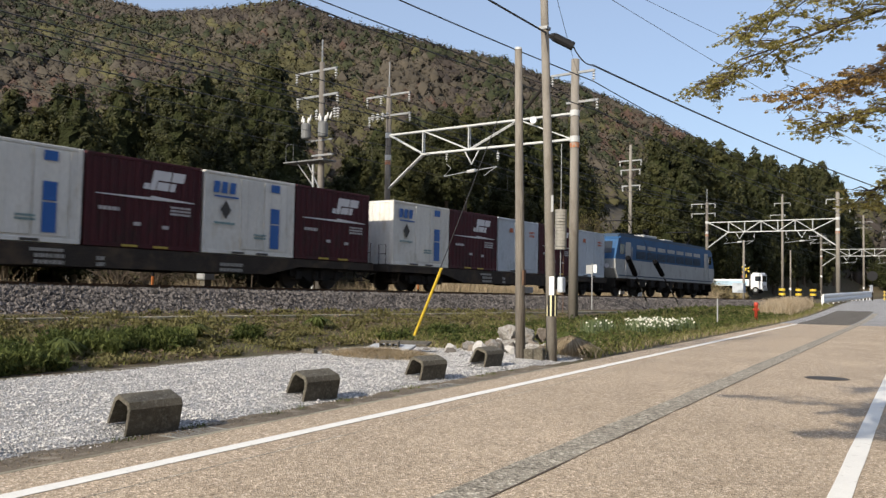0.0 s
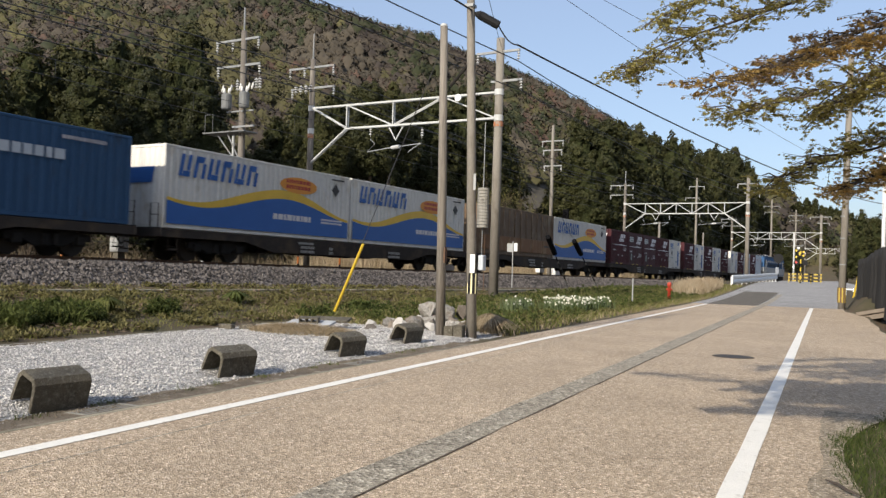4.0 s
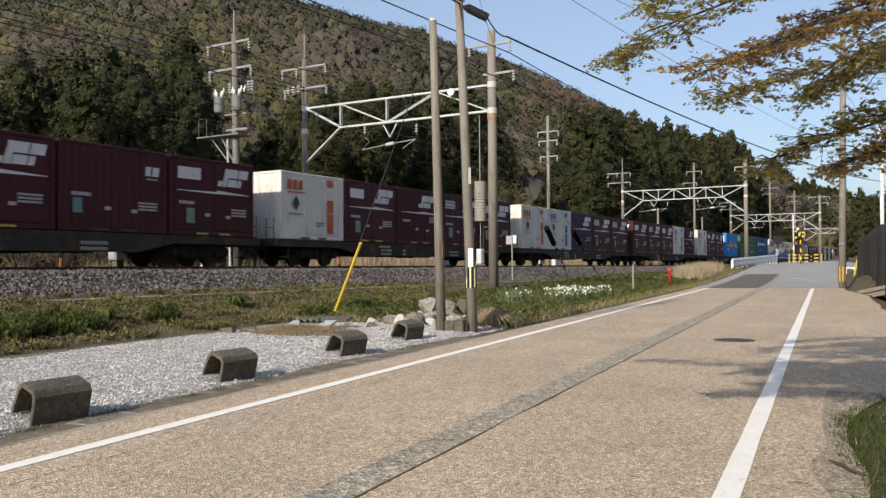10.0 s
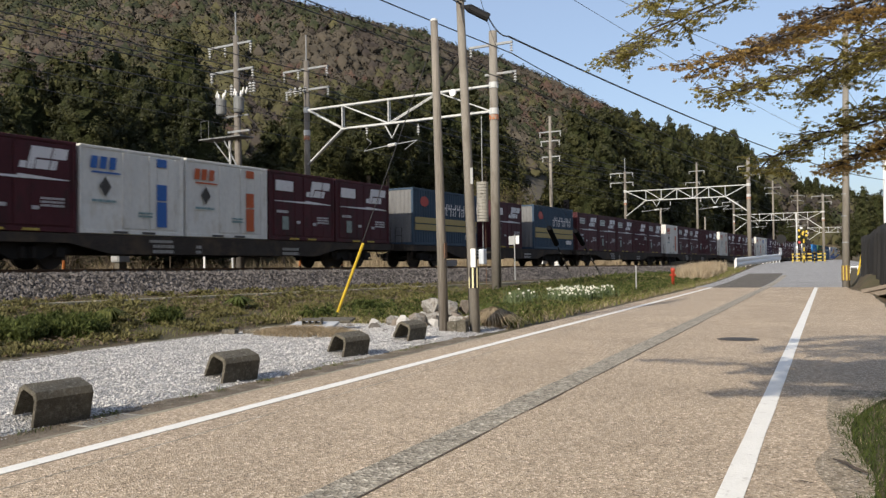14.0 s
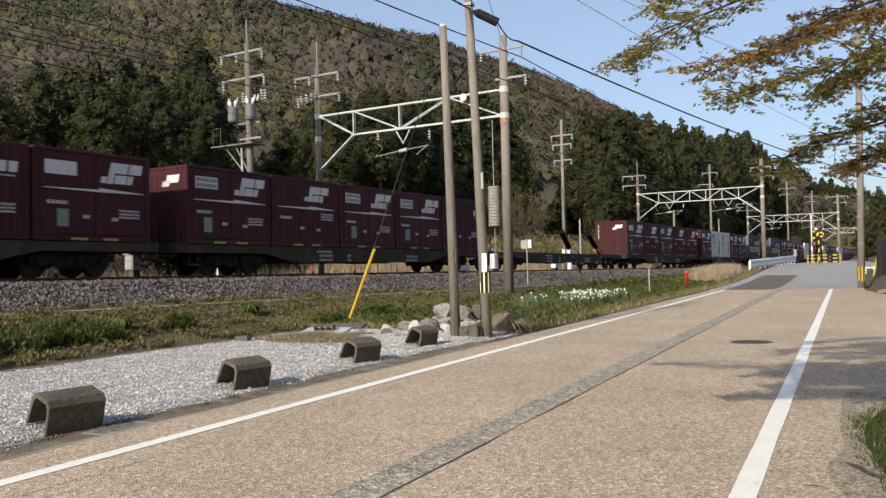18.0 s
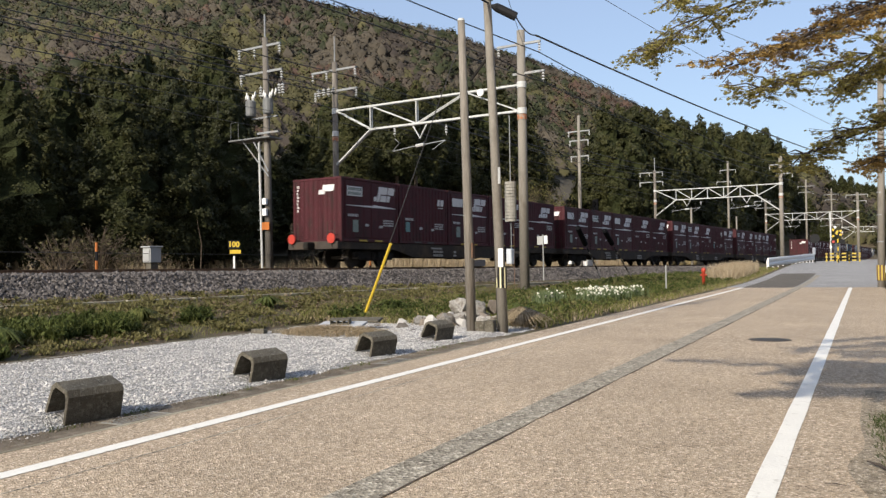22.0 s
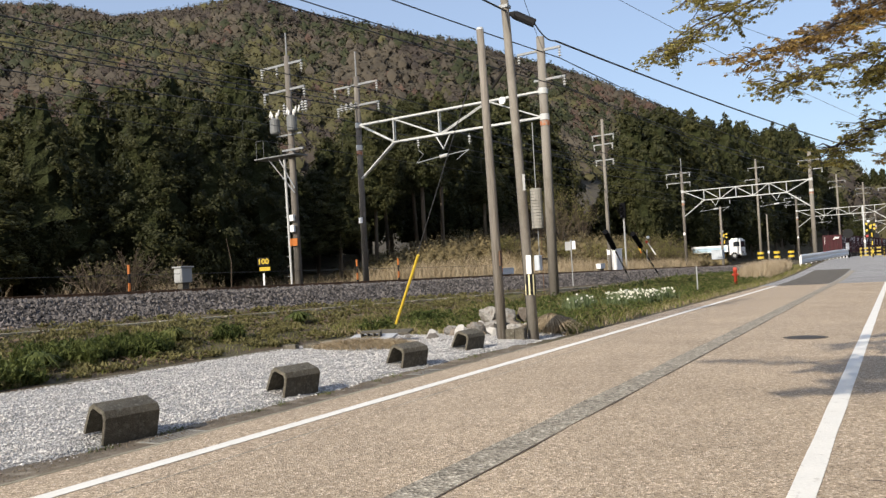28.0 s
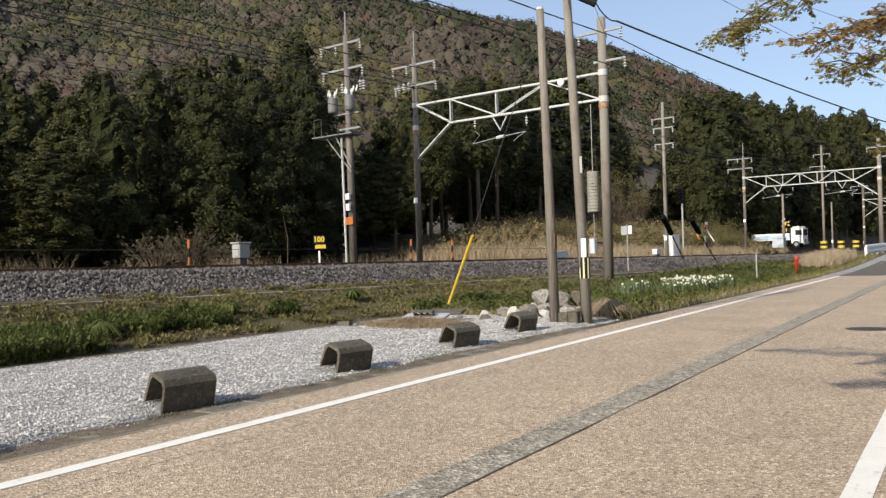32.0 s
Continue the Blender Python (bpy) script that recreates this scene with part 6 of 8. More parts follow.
def cedar(seed, h, bare, r, clumps=230, per=44, leaf=0.19, mat=M_CEDAR):
    """A Japanese cedar: straight trunk, a filler core painted dark as inner shade, and rounded hanging clumps of
    foliage round it.
    """
    rnd = random.Random(seed)
    root = thing("cedar_tree", Matrix(), "tall dark green cedar with a straight bare lower trunk", "tree", "cedars along the railway")
    bm = bmesh.new()
    tube(bm, [(0, 0, -1), (rnd.gauss(0, 0.1), rnd.gauss(0, 0.1), h * 0.5), (0, 0, h * 0.97)], [0.2, 0.13, 0.02], 7)
    part("trunk", bm, M_BARK, root, smooth=True)
    rg = np.random.default_rng(seed)

    def profile(z, a):
        k = max(0.0, min(1.0, (z - bare * h) / (h - bare * h)))
        lump = 1 + 0.12 * math.sin(3 * a + seed + z * 1.1) + 0.34 * noise.noise((1.6 * math.cos(a), 1.6 * math.sin(a) + seed * 7, z * 0.5))
        return (r * (1 - k ** 1.7) ** 0.8 * (0.5 + 0.5 * min(1, k * 4)) + 0.05) * lump

    # closed core against see-through; the crown's inner shade is put into its colour
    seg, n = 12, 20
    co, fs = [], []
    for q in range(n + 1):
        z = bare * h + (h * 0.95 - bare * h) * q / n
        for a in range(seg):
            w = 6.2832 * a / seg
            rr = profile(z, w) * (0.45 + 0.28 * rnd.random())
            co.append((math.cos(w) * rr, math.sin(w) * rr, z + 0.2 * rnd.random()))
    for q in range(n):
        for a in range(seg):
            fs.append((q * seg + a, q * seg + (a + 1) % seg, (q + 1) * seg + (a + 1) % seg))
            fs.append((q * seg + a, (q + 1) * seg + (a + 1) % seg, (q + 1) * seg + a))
    pydata("inner_crown", co, fs, M_INNER, root, "dark green filler core, inner shade put into its colour")
    # clumps: centre, outward direction, radius
    tips = []
    while len(tips) < clumps:
        k = rnd.random()
        z = bare * h + (h - bare * h) * k
        a = rnd.random() * 6.2832
        rr = profile(z, a)
        if rnd.random() * r > rr + 0.15 * r:
            continue
        rr *= 0.68 + 0.3 * rnd.random()
        tips.append((math.cos(a) * rr, math.sin(a) * rr, z - 0.1 * rr, math.cos(a), math.sin(a), (0.32 + 0.34 * rnd.random()) * (1.05 - 0.5 * k)))
    t = np.repeat(np.array(tips), per, axis=0)
    m = len(t)
    outw = np.concatenate([t[:, 3:5], np.full((m, 1), 0.15)], axis=1)
    d = rg.normal(size=(m, 3)) + outw * 0.8 + np.array((0, 0, 0.35))
    d /= np.linalg.norm(d, axis=1)[:, None]
    base = t[:, :3] + d * t[:, 5:6] * (0.65 + 0.45 * rg.random((m, 1))) * np.array((1, 1, 1.15))
    nrm = d * 0.9 + outw * 0.3 + rg.normal(size=(m, 3)) * 0.33
    nrm /= np.linalg.norm(nrm, axis=1)[:, None]
    out = outw * 0.5 + np.array((0, 0, -0.5)) + rg.normal(size=(m, 3)) * 0.6
    out -= nrm * (out * nrm).sum(axis=1)[:, None] * 0.8
    out /= np.linalg.norm(out, axis=1)[:, None]
    side = np.cross(nrm, out)
    side /= np.linalg.norm(side, axis=1)[:, None]
    ln = leaf * (0.6 + 0.8 * rg.random((m, 1)))
    tri = np.stack([base - side * ln * 0.34, base + side * ln * 0.34, base + out * ln], axis=1)
    face = np.cross(tri[:, 1] - tri[:, 0], tri[:, 2] - tri[:, 0])
    flip = (face * nrm).sum(axis=1) < 0
    tri[flip] = tri[flip][:, ::-1]
    leaf_mesh("crown", tri.reshape(-1, 3), np.arange(3 * m).reshape(-1, 3), np.repeat(nrm, 3, axis=0), mat, root, "dark green hanging foliage")
    return root


# tree tops over the rails along the wood's edge, 18 m from the track
WOOD_TOP = ((-60, 9.0), (23.6, 9.0), (28, 10.3), (31, 10.9), (33.2, 12.1), (35.4, 12.5), (36.2, 11.4), (38, 12.2), (40, 14.1), (41, 13.5), (41.8, 10.5), (42.6, 7.4), (46.8, 7.9), (48, 10.4), (50.3, 11.9), (53, 13),
            (58.6, 14.3), (69, 16.7), (80, 18.2), (82, 17.6), (84.5, 10), (86, 8), (95, 8), (97.5, 11), (100, 17), (104, 21.2), (114, 21.5), (128, 22.7), (157, 25.8), (170, 25.5), (177, 26.9), (200, 29.9), (216, 28.3), (226, 21), (400, 20))
OFF0 = -offset_of(0, 0)


def wood_top(x, y):
    """Height of the tree line at x, y: the wood climbs with its distance from the road."""
    k = (-18 + OFF0) / (offset_of(x, y) + OFF0)
    s = y * k * NRM
    for (a0, e0), (a1, e1) in zip(WOOD_TOP, WOOD_TOP[1:]):
        if a0 <= s <= a1:
            return 1.4 + (e0 + (e1 - e0) * (s - a0) / (a1 - a0) + rail_z(y * k) - 1.4) / k
    return 12.0


SHAPES = ((0.1, 2.9), (0.2, 2.5), (0.42, 2.3), (0.08, 3.1), (0.5, 2.2), (0.34, 2.5), (0.16, 2.8))
rnd = random.Random(5)
spots = []
for row, (o0, step) in enumerate(((-16.5, 4.3), (-20.5, 4.0), (-25, 4.0), (-30, 3.6), (-36, 4.0))):
    # rows 3 and 4 begin further back, out of view, to shade the slope behind
    s = (-12.0 if row < 3 else -40.0) + row
    while s < 232:
        if (row < 3 or s < 120) and (row < 4 or s < 60) and not (row < 2 and 64 < s < 100):
            o = o0 + rnd.gauss(0, 0.8)
            p = line_pt(s, o)
            top = wood_top(p.x, p.y) - ground_z(p.x, p.y) + 0.3
            drop = (0.22, 0.12, 0.04, 0.03, 0.2)[row] if rnd.random() < 0.7 else 0.0
            h = top * (1 - drop * (0.4 + 1.2 * rnd.random())) + rnd.gauss(-0.15, 0.35)
            if h > 3.5:
                spots.append((p.x, p.y, h, row))
        s += step * (0.75 + 0.5 * rnd.random()) * (1 + 0.3 * smooth01(100, 200, s)) * (1 + 0.5 * smooth01(10, -10, s))
for i in range(22):
    spots.append((4.0 + 1.6 * i + rnd.gauss(0, 0.6), 165 + rnd.gauss(0, 7), 11 + rnd.gauss(0, 1.5), 9))
for i in range(14):
    spots.append((-12 + 1.5 * i + rnd.gauss(0, 0.5), 300 + rnd.gauss(0, 6), 8.5 + rnd.gauss(0, 1.5), 9))
for i in range(10):
    spots.append((-16 + 1.7 * i + rnd.gauss(0, 0.8), 235 + rnd.gauss(0, 14), 8 + rnd.gauss(0, 1.6), 9))
grown = {}
for i, (x, y, h, row) in enumerate(spots):
    k = rnd.randrange(7) if h < 11 or i % 3 else rnd.choice((0, 3, 6, 1))
    if row < 2 and 44 < y < 90:
        k = (2, 4, 5, 4)[k % 4]
    elif row >= 2 or y < 44:
        k = (0, 3, 6, 1)[k % 4]
    k += 7 if row > 1 or math.hypot(x, y) > 80 else 0
    m = pose(x, y, ground_z(x, y) - 0.1, rnd.gauss(0, 0.8), rnd.gauss(0, 0.8), rnd.random() * 360)
    sc = h / 14.0
    if k not in grown:
        fine = (280, 46, 0.17) if k < 7 else (220, 26, 0.25)
        ob = grown[k] = cedar(11 + k % 7, 14.0, *SHAPES[k % 7], *fine)
        ob.matrix_world = m
    else:
        ob = copy_thing(grown[k], m)
    w = max(0.8, min(sc, 1.3)) * (1.0 + 0.25 * rnd.random())
    ob.scale = (w, w, sc)

# hill woods: bare broadleaf crowns, fresh green ones, and pines
def hill_wood(name, n, seed, mat, label, r0, per, size, keep, tall=1.0, narrow=0.4, core=0.8):
    rnd = random.Random(seed)
    balls = []
    for _ in range(n * 10):
        if len(balls) >= n:
            break
        az = -8 + 76 * rnd.random()
        d = 105 + 385 * rnd.random() ** 0.75
        x, y = -d * math.sin(radians(az)), d * math.cos(radians(az))
        if (offset_of(x, y) > -24 and d < 205) or not keep(x, y, rnd.random()):
            continue
        if ground_z(x, y) < (0.07 if 20 < az < 34 else 0.105) * d and not (az < 14 and d > 185 and ground_z(x, y) > 4):
            continue
        r = r0 * (0.5 + 0.9 * rnd.random() ** 1.5)
        balls.append((x, y, ground_z(x, y) + r * 0.55 * tall, r))
    co, fs, nr = leaf_cloud(balls, per, size, seed, 0.6, 0.3, narrow, core, (0.55, -1.25, 1.2), 0.35)
    return tagged(leaf_mesh(name, co, fs, nr, mat), label, "woods", kind="stuff")


def patchy(x, y):
    return noise.noise((x / 60, y / 60, 11)) + 0.5 * noise.noise((x / 22, y / 22, 12))


def leafing(x, y):
    """How far a part of the hill has come into leaf: most in a band halfway up."""
    az, d = math.degrees(math.atan2(-x, y)), math.hypot(x, y)
    return patchy(x, y) + 0.5 * smooth01(30, 37, az) * smooth01(52, 46, az) * smooth01(150, 200, d) * smooth01(320, 260, d) + 0.18 - 0.4 * smooth01(300, 370, d)


hill_wood("bare_hill_trees", 12500, 21, M_HILLWOOD, "grey brown leafless broadleaf trees covering the hill", 2.45, 28, 0.5, lambda x, y, q: leafing(x, y) < 0.35 + 0.3 * q)
hill_wood("dark_bare_hill_trees", 6000, 25, M_HILLBROWN, "dark brown leafless trees on the hill", 2.5, 28, 0.5, lambda x, y, q: patchy(y + 90, x) > 0.3 * q - 0.05)
hill_wood("budding_hill_trees", 1500, 24, M_HILLRED, "reddish brown budding trees scattered over the hill", 2.4, 26, 0.5, lambda x, y, q: patchy(x + 300, y) > 0.1 + 0.4 * q)
hill_wood("spring_hill_trees", 6000, 22, M_HILLGREEN, "broadleaf trees in first yellow green leaf", 2.6, 28, 0.5, lambda x, y, q: leafing(x, y) > 0.5 * q)
hill_wood("hill_pines", 2400, 23, M_HILLDARK, "dark green pines scattered over the hill", 2.6, 30, 0.6, lambda x, y, q: patchy(y, x) > 0.55 * q - 0.1, 1.7, 0.45, 0.75)

# reeds, bushes and saplings at the foot of the wood
def blades(n, place, h0, seed, w=0.012, bend=0.35):
    rnd = random.Random(seed)
    co, fs = [], []
    for _ in range(n):
        x, y, z = place(rnd)
        h = h0 * (0.5 + 0.8 * rnd.random())
        a = rnd.random() * 6.28
        dx, dy = math.cos(a), math.sin(a)
        b = bend * h * (0.3 + rnd.random())
        e = rnd.random() * 6.28
        bx, by = math.cos(e) * b, math.sin(e) * b
        k = len(co)
        co += [(x - dx * w, y - dy * w, z), (x + dx * w, y + dy * w, z), (x + bx * 0.35 + dx * w * 0.8, y + by * 0.35 + dy * w * 0.8, z + h * 0.6),
               (x + bx * 0.35 - dx * w * 0.8, y + by * 0.35 - dy * w * 0.8, z + h * 0.6), (x + bx, y + by, z + h * 0.95)]
        fs += [(k, k + 1, k + 2, k + 3), (k + 3, k + 2, k + 4)]
    return co, fs


def reed_place(lo, hi, s0, s1, clump=0.0):
    def f(rnd):
        while True:
            s, o = s0 + (s1 - s0) * rnd.random(), lo + (hi - lo) * rnd.random()
            if clump and noise.noise((s * 0.35, o * 0.35, 4)) < clump:
                continue
            p = line_pt(s, o)
            return p.x, p.y, ground_z(p.x, p.y) - 0.03
    return f


ob = pydata("dry_reeds", *blades(15000, reed_place(-11, -4.4, 40, 86), 1.3, 31, 0.018, 0.45), M_GRASS_DRY)
tagged(ob, "tall dry tan reeds beyond the railway", "reeds", kind="stuff")
ob = pydata("dry_grass_verge", *blades(2600, reed_place(-9, -4.6, 6, 46, 0.12), 0.95, 32, 0.006, 0.5), M_GRASS_DRY)
tagged(ob, "thin dry grass along the wood's edge", "grass", kind="stuff")
ob = pydata("verge_grass", *blades(9000, reed_place(-5.6, -3.2, 4, 60), 0.22, 33, 0.015, 0.5), M_GRASS)
tagged(ob, "short green grass beyond the rails", "grass", kind="stuff")


rnd = random.Random(17)
balls = []
for _ in range(2000):
    sx = 46 + 62 * rnd.random()
    p = line_pt(sx, -8.5 - (9 + 5 * smooth01(56, 68, sx)) * rnd.random())
    rr = 0.3 + (0.6 + 0.5 * smooth01(56, 68, sx)) * rnd.random()
    balls.append((p.x, p.y, ground_z(p.x, p.y) + rr * 0.6, rr))
co, fs, nr = leaf_cloud(balls, 46, 0.1, 18, 0.5, 0.45, 0.4, 0.5)
tagged(leaf_mesh("undergrowth", co, fs, nr, M_SHRUB), "brown and olive undergrowth below the cedars", "shrubs", kind="stuff")


# added dark clumps: they stand in for the shade behind the trunks
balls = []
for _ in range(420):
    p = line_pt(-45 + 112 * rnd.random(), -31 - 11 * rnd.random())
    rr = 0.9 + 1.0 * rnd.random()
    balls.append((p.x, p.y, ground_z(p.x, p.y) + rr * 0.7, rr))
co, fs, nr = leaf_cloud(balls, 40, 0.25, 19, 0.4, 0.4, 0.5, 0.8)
tagged(leaf_mesh("understorey", co, fs, nr, M_HILLDARK), "dark green leaf clumps added to darken the depth of the cedar wood", "shrubs", kind="stuff")


def twig_bush(name, x, y, h, r, seed, label, leaf=None, leaf_n=0):
    rnd = random.Random(seed)
    root = thing(name, pose(x, y, ground_z(x, y)), label, "bush")
    bm = bmesh.new()
    co, fs = [], []
    for _ in range(46):
        a = rnd.random() * 6.28
        e = 0.25 + 0.75 * rnd.random()
        tip = Vector((math.cos(a) * r * e, math.sin(a) * r * e, h * (0.55 + 0.45 * rnd.random()) * (1.15 - 0.4 * e)))
        mid = tip * 0.5 + Vector((rnd.gauss(0, 0.08), rnd.gauss(0, 0.08), 0.12 * h))
        tube(bm, [(0, 0, 0), mid, tip], [0.025, 0.014, 0.005], 4)
        for _ in range(4):
            t2 = mid.lerp(tip, rnd.random()) + Vector((rnd.gauss(0, 0.2), rnd.gauss(0, 0.2), 0.25 * rnd.random()))
            tube(bm, [mid.lerp(tip, rnd.random()), t2], [0.009, 0.004], 3)
            for _ in range(leaf_n):
                spray(co, fs, rnd, t2 + Vector((rnd.gauss(0, 0.12), rnd.gauss(0, 0.12), rnd.gauss(0, 0.12))), (0, 0, 0), 0.09, 3, 0.0, 0.4)
    part("twig", bm, M_TWIG, root)
    if leaf is not None:
        pydata("young_leaves", co, fs, leaf, root)
    return root


for i, (s, o, h, r) in enumerate(((22.3, -9, 2.1, 1.6), (24.2, -9.4, 2.4, 1.7), (26, -9, 1.8, 1.4), (70, -15, 4.6, 2.4), (74, -14, 4.2, 2.4), (78, -16, 5, 2.6), (66, -16, 3.6, 2.0))):
    p = line_pt(s, o)
    twig_bush("bush", p.x, p.y, h, r, 60 + i, "bare brown bush with a haze of young leaves", M_HILLGREEN, 1)
for i, (s, o, h, r) in enumerate(((66, -10.5, 2.2, 1.7), (71, -9.5, 2.6, 2.0), (75, -9, 2.8, 2.0), (79, -8.3, 3.2, 2.1), (82.5, -8.6, 3.8, 2.4), (87, -8.6, 3.2, 2.2), (91, -9, 3.0, 2.2), (95, -11.5, 3.4, 2.4), (60, -11.5, 2.4, 1.8), (80, -19, 8.5, 3.2), (84, -21, 9, 3.4), (88, -23, 9, 3.4), (92, -22, 8, 3.2), (87, -18, 7, 3.0))):
    p = line_pt(s, o)
    twig_bush("bush", p.x, p.y, h, r, 90 + i, "twiggy sunlit bush coming into olive green leaf", M_BUSHLEAF, 5)
rnd = random.Random(8)
for i in range(13):
    p = line_pt(8 + 62 * rnd.random(), -12 - 4 * rnd.random())
    root = thing("sapling", pose(p.x, p.y, ground_z(p.x, p.y) - 0.1), "thin pale bare trunk at the wood's edge", "tree", "saplings at the wood's edge")
    h = 1.4 + 2.6 * rnd.random()
    bm = bmesh.new()
    tube(bm, [(0, 0, 0), (rnd.gauss(0, 0.15), rnd.gauss(0, 0.15), h * 0.6), (rnd.gauss(0, 0.3), rnd.gauss(0, 0.3), h)], [0.03 + 0.02 * rnd.random(), 0.024, 0.01], 6)
    part("trunk", bm, M_TWIG, root)

# ---- things beside the road ----
def drain_block(x, y, turn, L=0.55, w=0.335, h=0.315):
    """A U-shaped concrete drain block laid upside down."""
    root = thing("drain_block", pose(x + 0.008, y, 0.034, 0, 20, turn - 8), "upturned mossy concrete U-shaped drain block on gravel", "concrete block", "drain blocks along the road")
    t = 0.032
    o = [(-w / 2, 0), (-w / 2 + 0.03, h - 0.05), (-w / 2 + 0.075, h), (w / 2 - 0.075, h), (w / 2 - 0.03, h - 0.05), (w / 2, 0), (w / 2 - t, 0), (w / 2 - t - 0.03, h - t - 0.045), (w / 2 - t - 0.06, h - t - 0.005),
         (-w / 2 + t + 0.06, h - t - 0.005), (-w / 2 + t + 0.03, h - t - 0.045), (-w / 2 + t, 0)]
    bm = bmesh.new()
    rings = []
    for yy in (-L / 2, -L / 2 + 0.01, L / 2 - 0.01, L / 2):
        k = 0.985 if abs(yy) == L / 2 else 1.0
        rings.append([bm.verts.new((a * k, yy, b * k)) for a, b in o])
    n = len(o)
    fs = []
    for r0, r1 in zip(rings, rings[1:]):
        for i in range(n):
            fs.append(bm.faces.new((r0[i], r0[(i + 1) % n], r1[(i + 1) % n], r1[i])))
    for r in (rings[0], rings[-1]):
        for i in range(n // 2):
            j = n - 1 - i
            if i + 1 <= j - 1:
                fs.append(bm.faces.new((r[i], r[i + 1], r[j - 1], r[j])))
    bmesh.ops.recalc_face_normals(bm, faces=fs)
    part("shell", bm, M_CONC_DARK, root)
    return root


for x, y, a in BLOCKS:
    drain_block(x, y, a)
# drain grates in the gutter
M_GRATE = material("grey_grate_concrete", (0.26, 0.25, 0.22), rough=0.9, vary=0.3, scale=6, bump=0.2)
for y in (5.63, 10.3):
    gr = thing("drain_grate", pose(-5.95, y, -0.02), "flat grey steel drain grate in the gutter", "drain grate", "grates in the gutter")
    for k in range(5):
        beam("grate_bar", gr, -0.12 + 0.06 * k, 0, 0.0, 0.022, 0.58, 0.024, M_GRATE)
    for k in range(16):
        beam("cross_bar", gr, 0, -0.277 + 0.0367 * k, -0.004, 0.24, 0.014, 0.014, M_GRATE)
    for e in (-0.295, 0.295):
        beam("grate_end", gr, 0, e, 0.0, 0.28, 0.03, 0.026, M_GRATE)



def boulder(x, y, z, sx, sy, sz, seed, mat=M_ROCK, label="rough grey boulder among gravel"):
    bm = bmesh.new()
    bmesh.ops.create_icosphere(bm, subdivisions=4, radius=1.0)
    rk = random.Random(int(seed * 100))
    cuts = [(Vector((rk.gauss(0, 1), rk.gauss(0, 1), rk.gauss(0.2, 0.8))).normalized(), 0.42 + 0.36 * rk.random()) for _ in range(14)]
    for v in bm.verts:
        q = v.co.copy()
        v.co *= 1.0 + 0.3 * noise.noise(q * 1.1 + Vector((seed, 0, 0)))
        for n, d in cuts:
            over = v.co.dot(n) - d
            if over > 0:
                v.co -= n * over * 0.97
        v.co *= 1.35 + 0.16 * noise.noise(q * 3.2 + Vector((0, seed, 0))) + 0.1 * noise.noise(q * 8.0 + Vector((seed, 0, seed))) + 0.06 * noise.cell(q * 4 + Vector((seed, seed, 0)))
        v.co = Vector((v.co.x * sx * 0.8, v.co.y * sy * 0.8, v.co.z * sz * 0.8))
    me = bpy.data.meshes.new("boulder")
    bm.to_mesh(me)
    bm.free()
    me.materials.append(mat)
    ob = new("boulder", me)
    ob.matrix_world = pose(x, y, z, 0, 0, seed * 40)
    return tagged(ob, label, "boulder", "boulders beside the poles")


M_ROCK_DARK = material("dark_boulder", (0.13, 0.115, 0.1), rough=0.9, vary=0.35, scale=3, fine=30, bump=0.6, bump_scale=14)
M_ROCK_PALE = material("pale_boulder", (0.45, 0.43, 0.4), rough=0.9, vary=0.25, scale=3, fine=30, bump=0.6, bump_scale=14, stain=(0.32, 0.29, 0.25), stain_at=0.6)
M_ROCK_BROWN = material("brown_boulder", (0.19, 0.16, 0.13), rough=0.9, vary=0.35, scale=3, fine=30, bump=0.6, bump_scale=14)
for i, (x, y, z, a, b, c, m) in enumerate((
        (-8.35, 17.6, 0.3, 0.42, 0.36, 0.34, 0), (-7.95, 17.55, 0.3, 0.3, 0.25, 0.28, 0), (-7.7, 17.9, 0.34, 0.22, 0.2, 0.18, 2), (-7.35, 17.75, 0.3, 0.2, 0.16, 0.2, 1), (-7.28, 17.2, 0.1, 0.19, 0.16, 0.14, 1),
        (-9.0, 15.95, 0.06, 0.24, 0.16, 0.13, 1), (-8.75, 16.25, 0.1, 0.16, 0.14, 0.17, 0), (-8.5, 16.2, 0.09, 0.19, 0.17, 0.16, 2), (-8.25, 16.3, 0.1, 0.17, 0.17, 0.16, 2), (-7.98, 16.3, 0.1, 0.15, 0.15, 0.16, 3), (-7.72, 16.35, 0.09, 0.16, 0.14, 0.14, 3),
        (-8.75, 15.5, 0.03, 0.2, 0.13, 0.1, 3), (-8.2, 14.95, 0.0, 0.12, 0.1, 0.05, 3), (-8.05, 17.0, 0.12, 0.3, 0.25, 0.22, 0), (-7.5, 17.0, 0.1, 0.22, 0.2, 0.18, 2), (-9.5, 15.75, 0.0, 0.15, 0.12, 0.08, 0))):
    boulder(x, y, z, a, b, c, 1.7 + i * 2.3, (M_ROCK, M_ROCK_PALE, M_ROCK_BROWN, M_ROCK_DARK)[m], ("rough grey boulder among gravel", "pale rough boulder among gravel", "brown angular boulder among gravel", "dark grey angular boulder among gravel")[m])
rq = random.Random(91)
for i in range(22):
    x, y, r_ = -8.9 + 2.2 * rq.random(), 16.0 + 1.9 * rq.random(), 0.07 + 0.09 * rq.random()
    boulder(x, y, 0.02 + r_ * 0.4 + 0.12 * rq.random(), r_ * 1.2, r_, r_, 60 + i * 1.9, (M_ROCK, M_ROCK_PALE, M_ROCK_BROWN, M_ROCK_PALE)[i % 4], "small rough stone among the boulders")
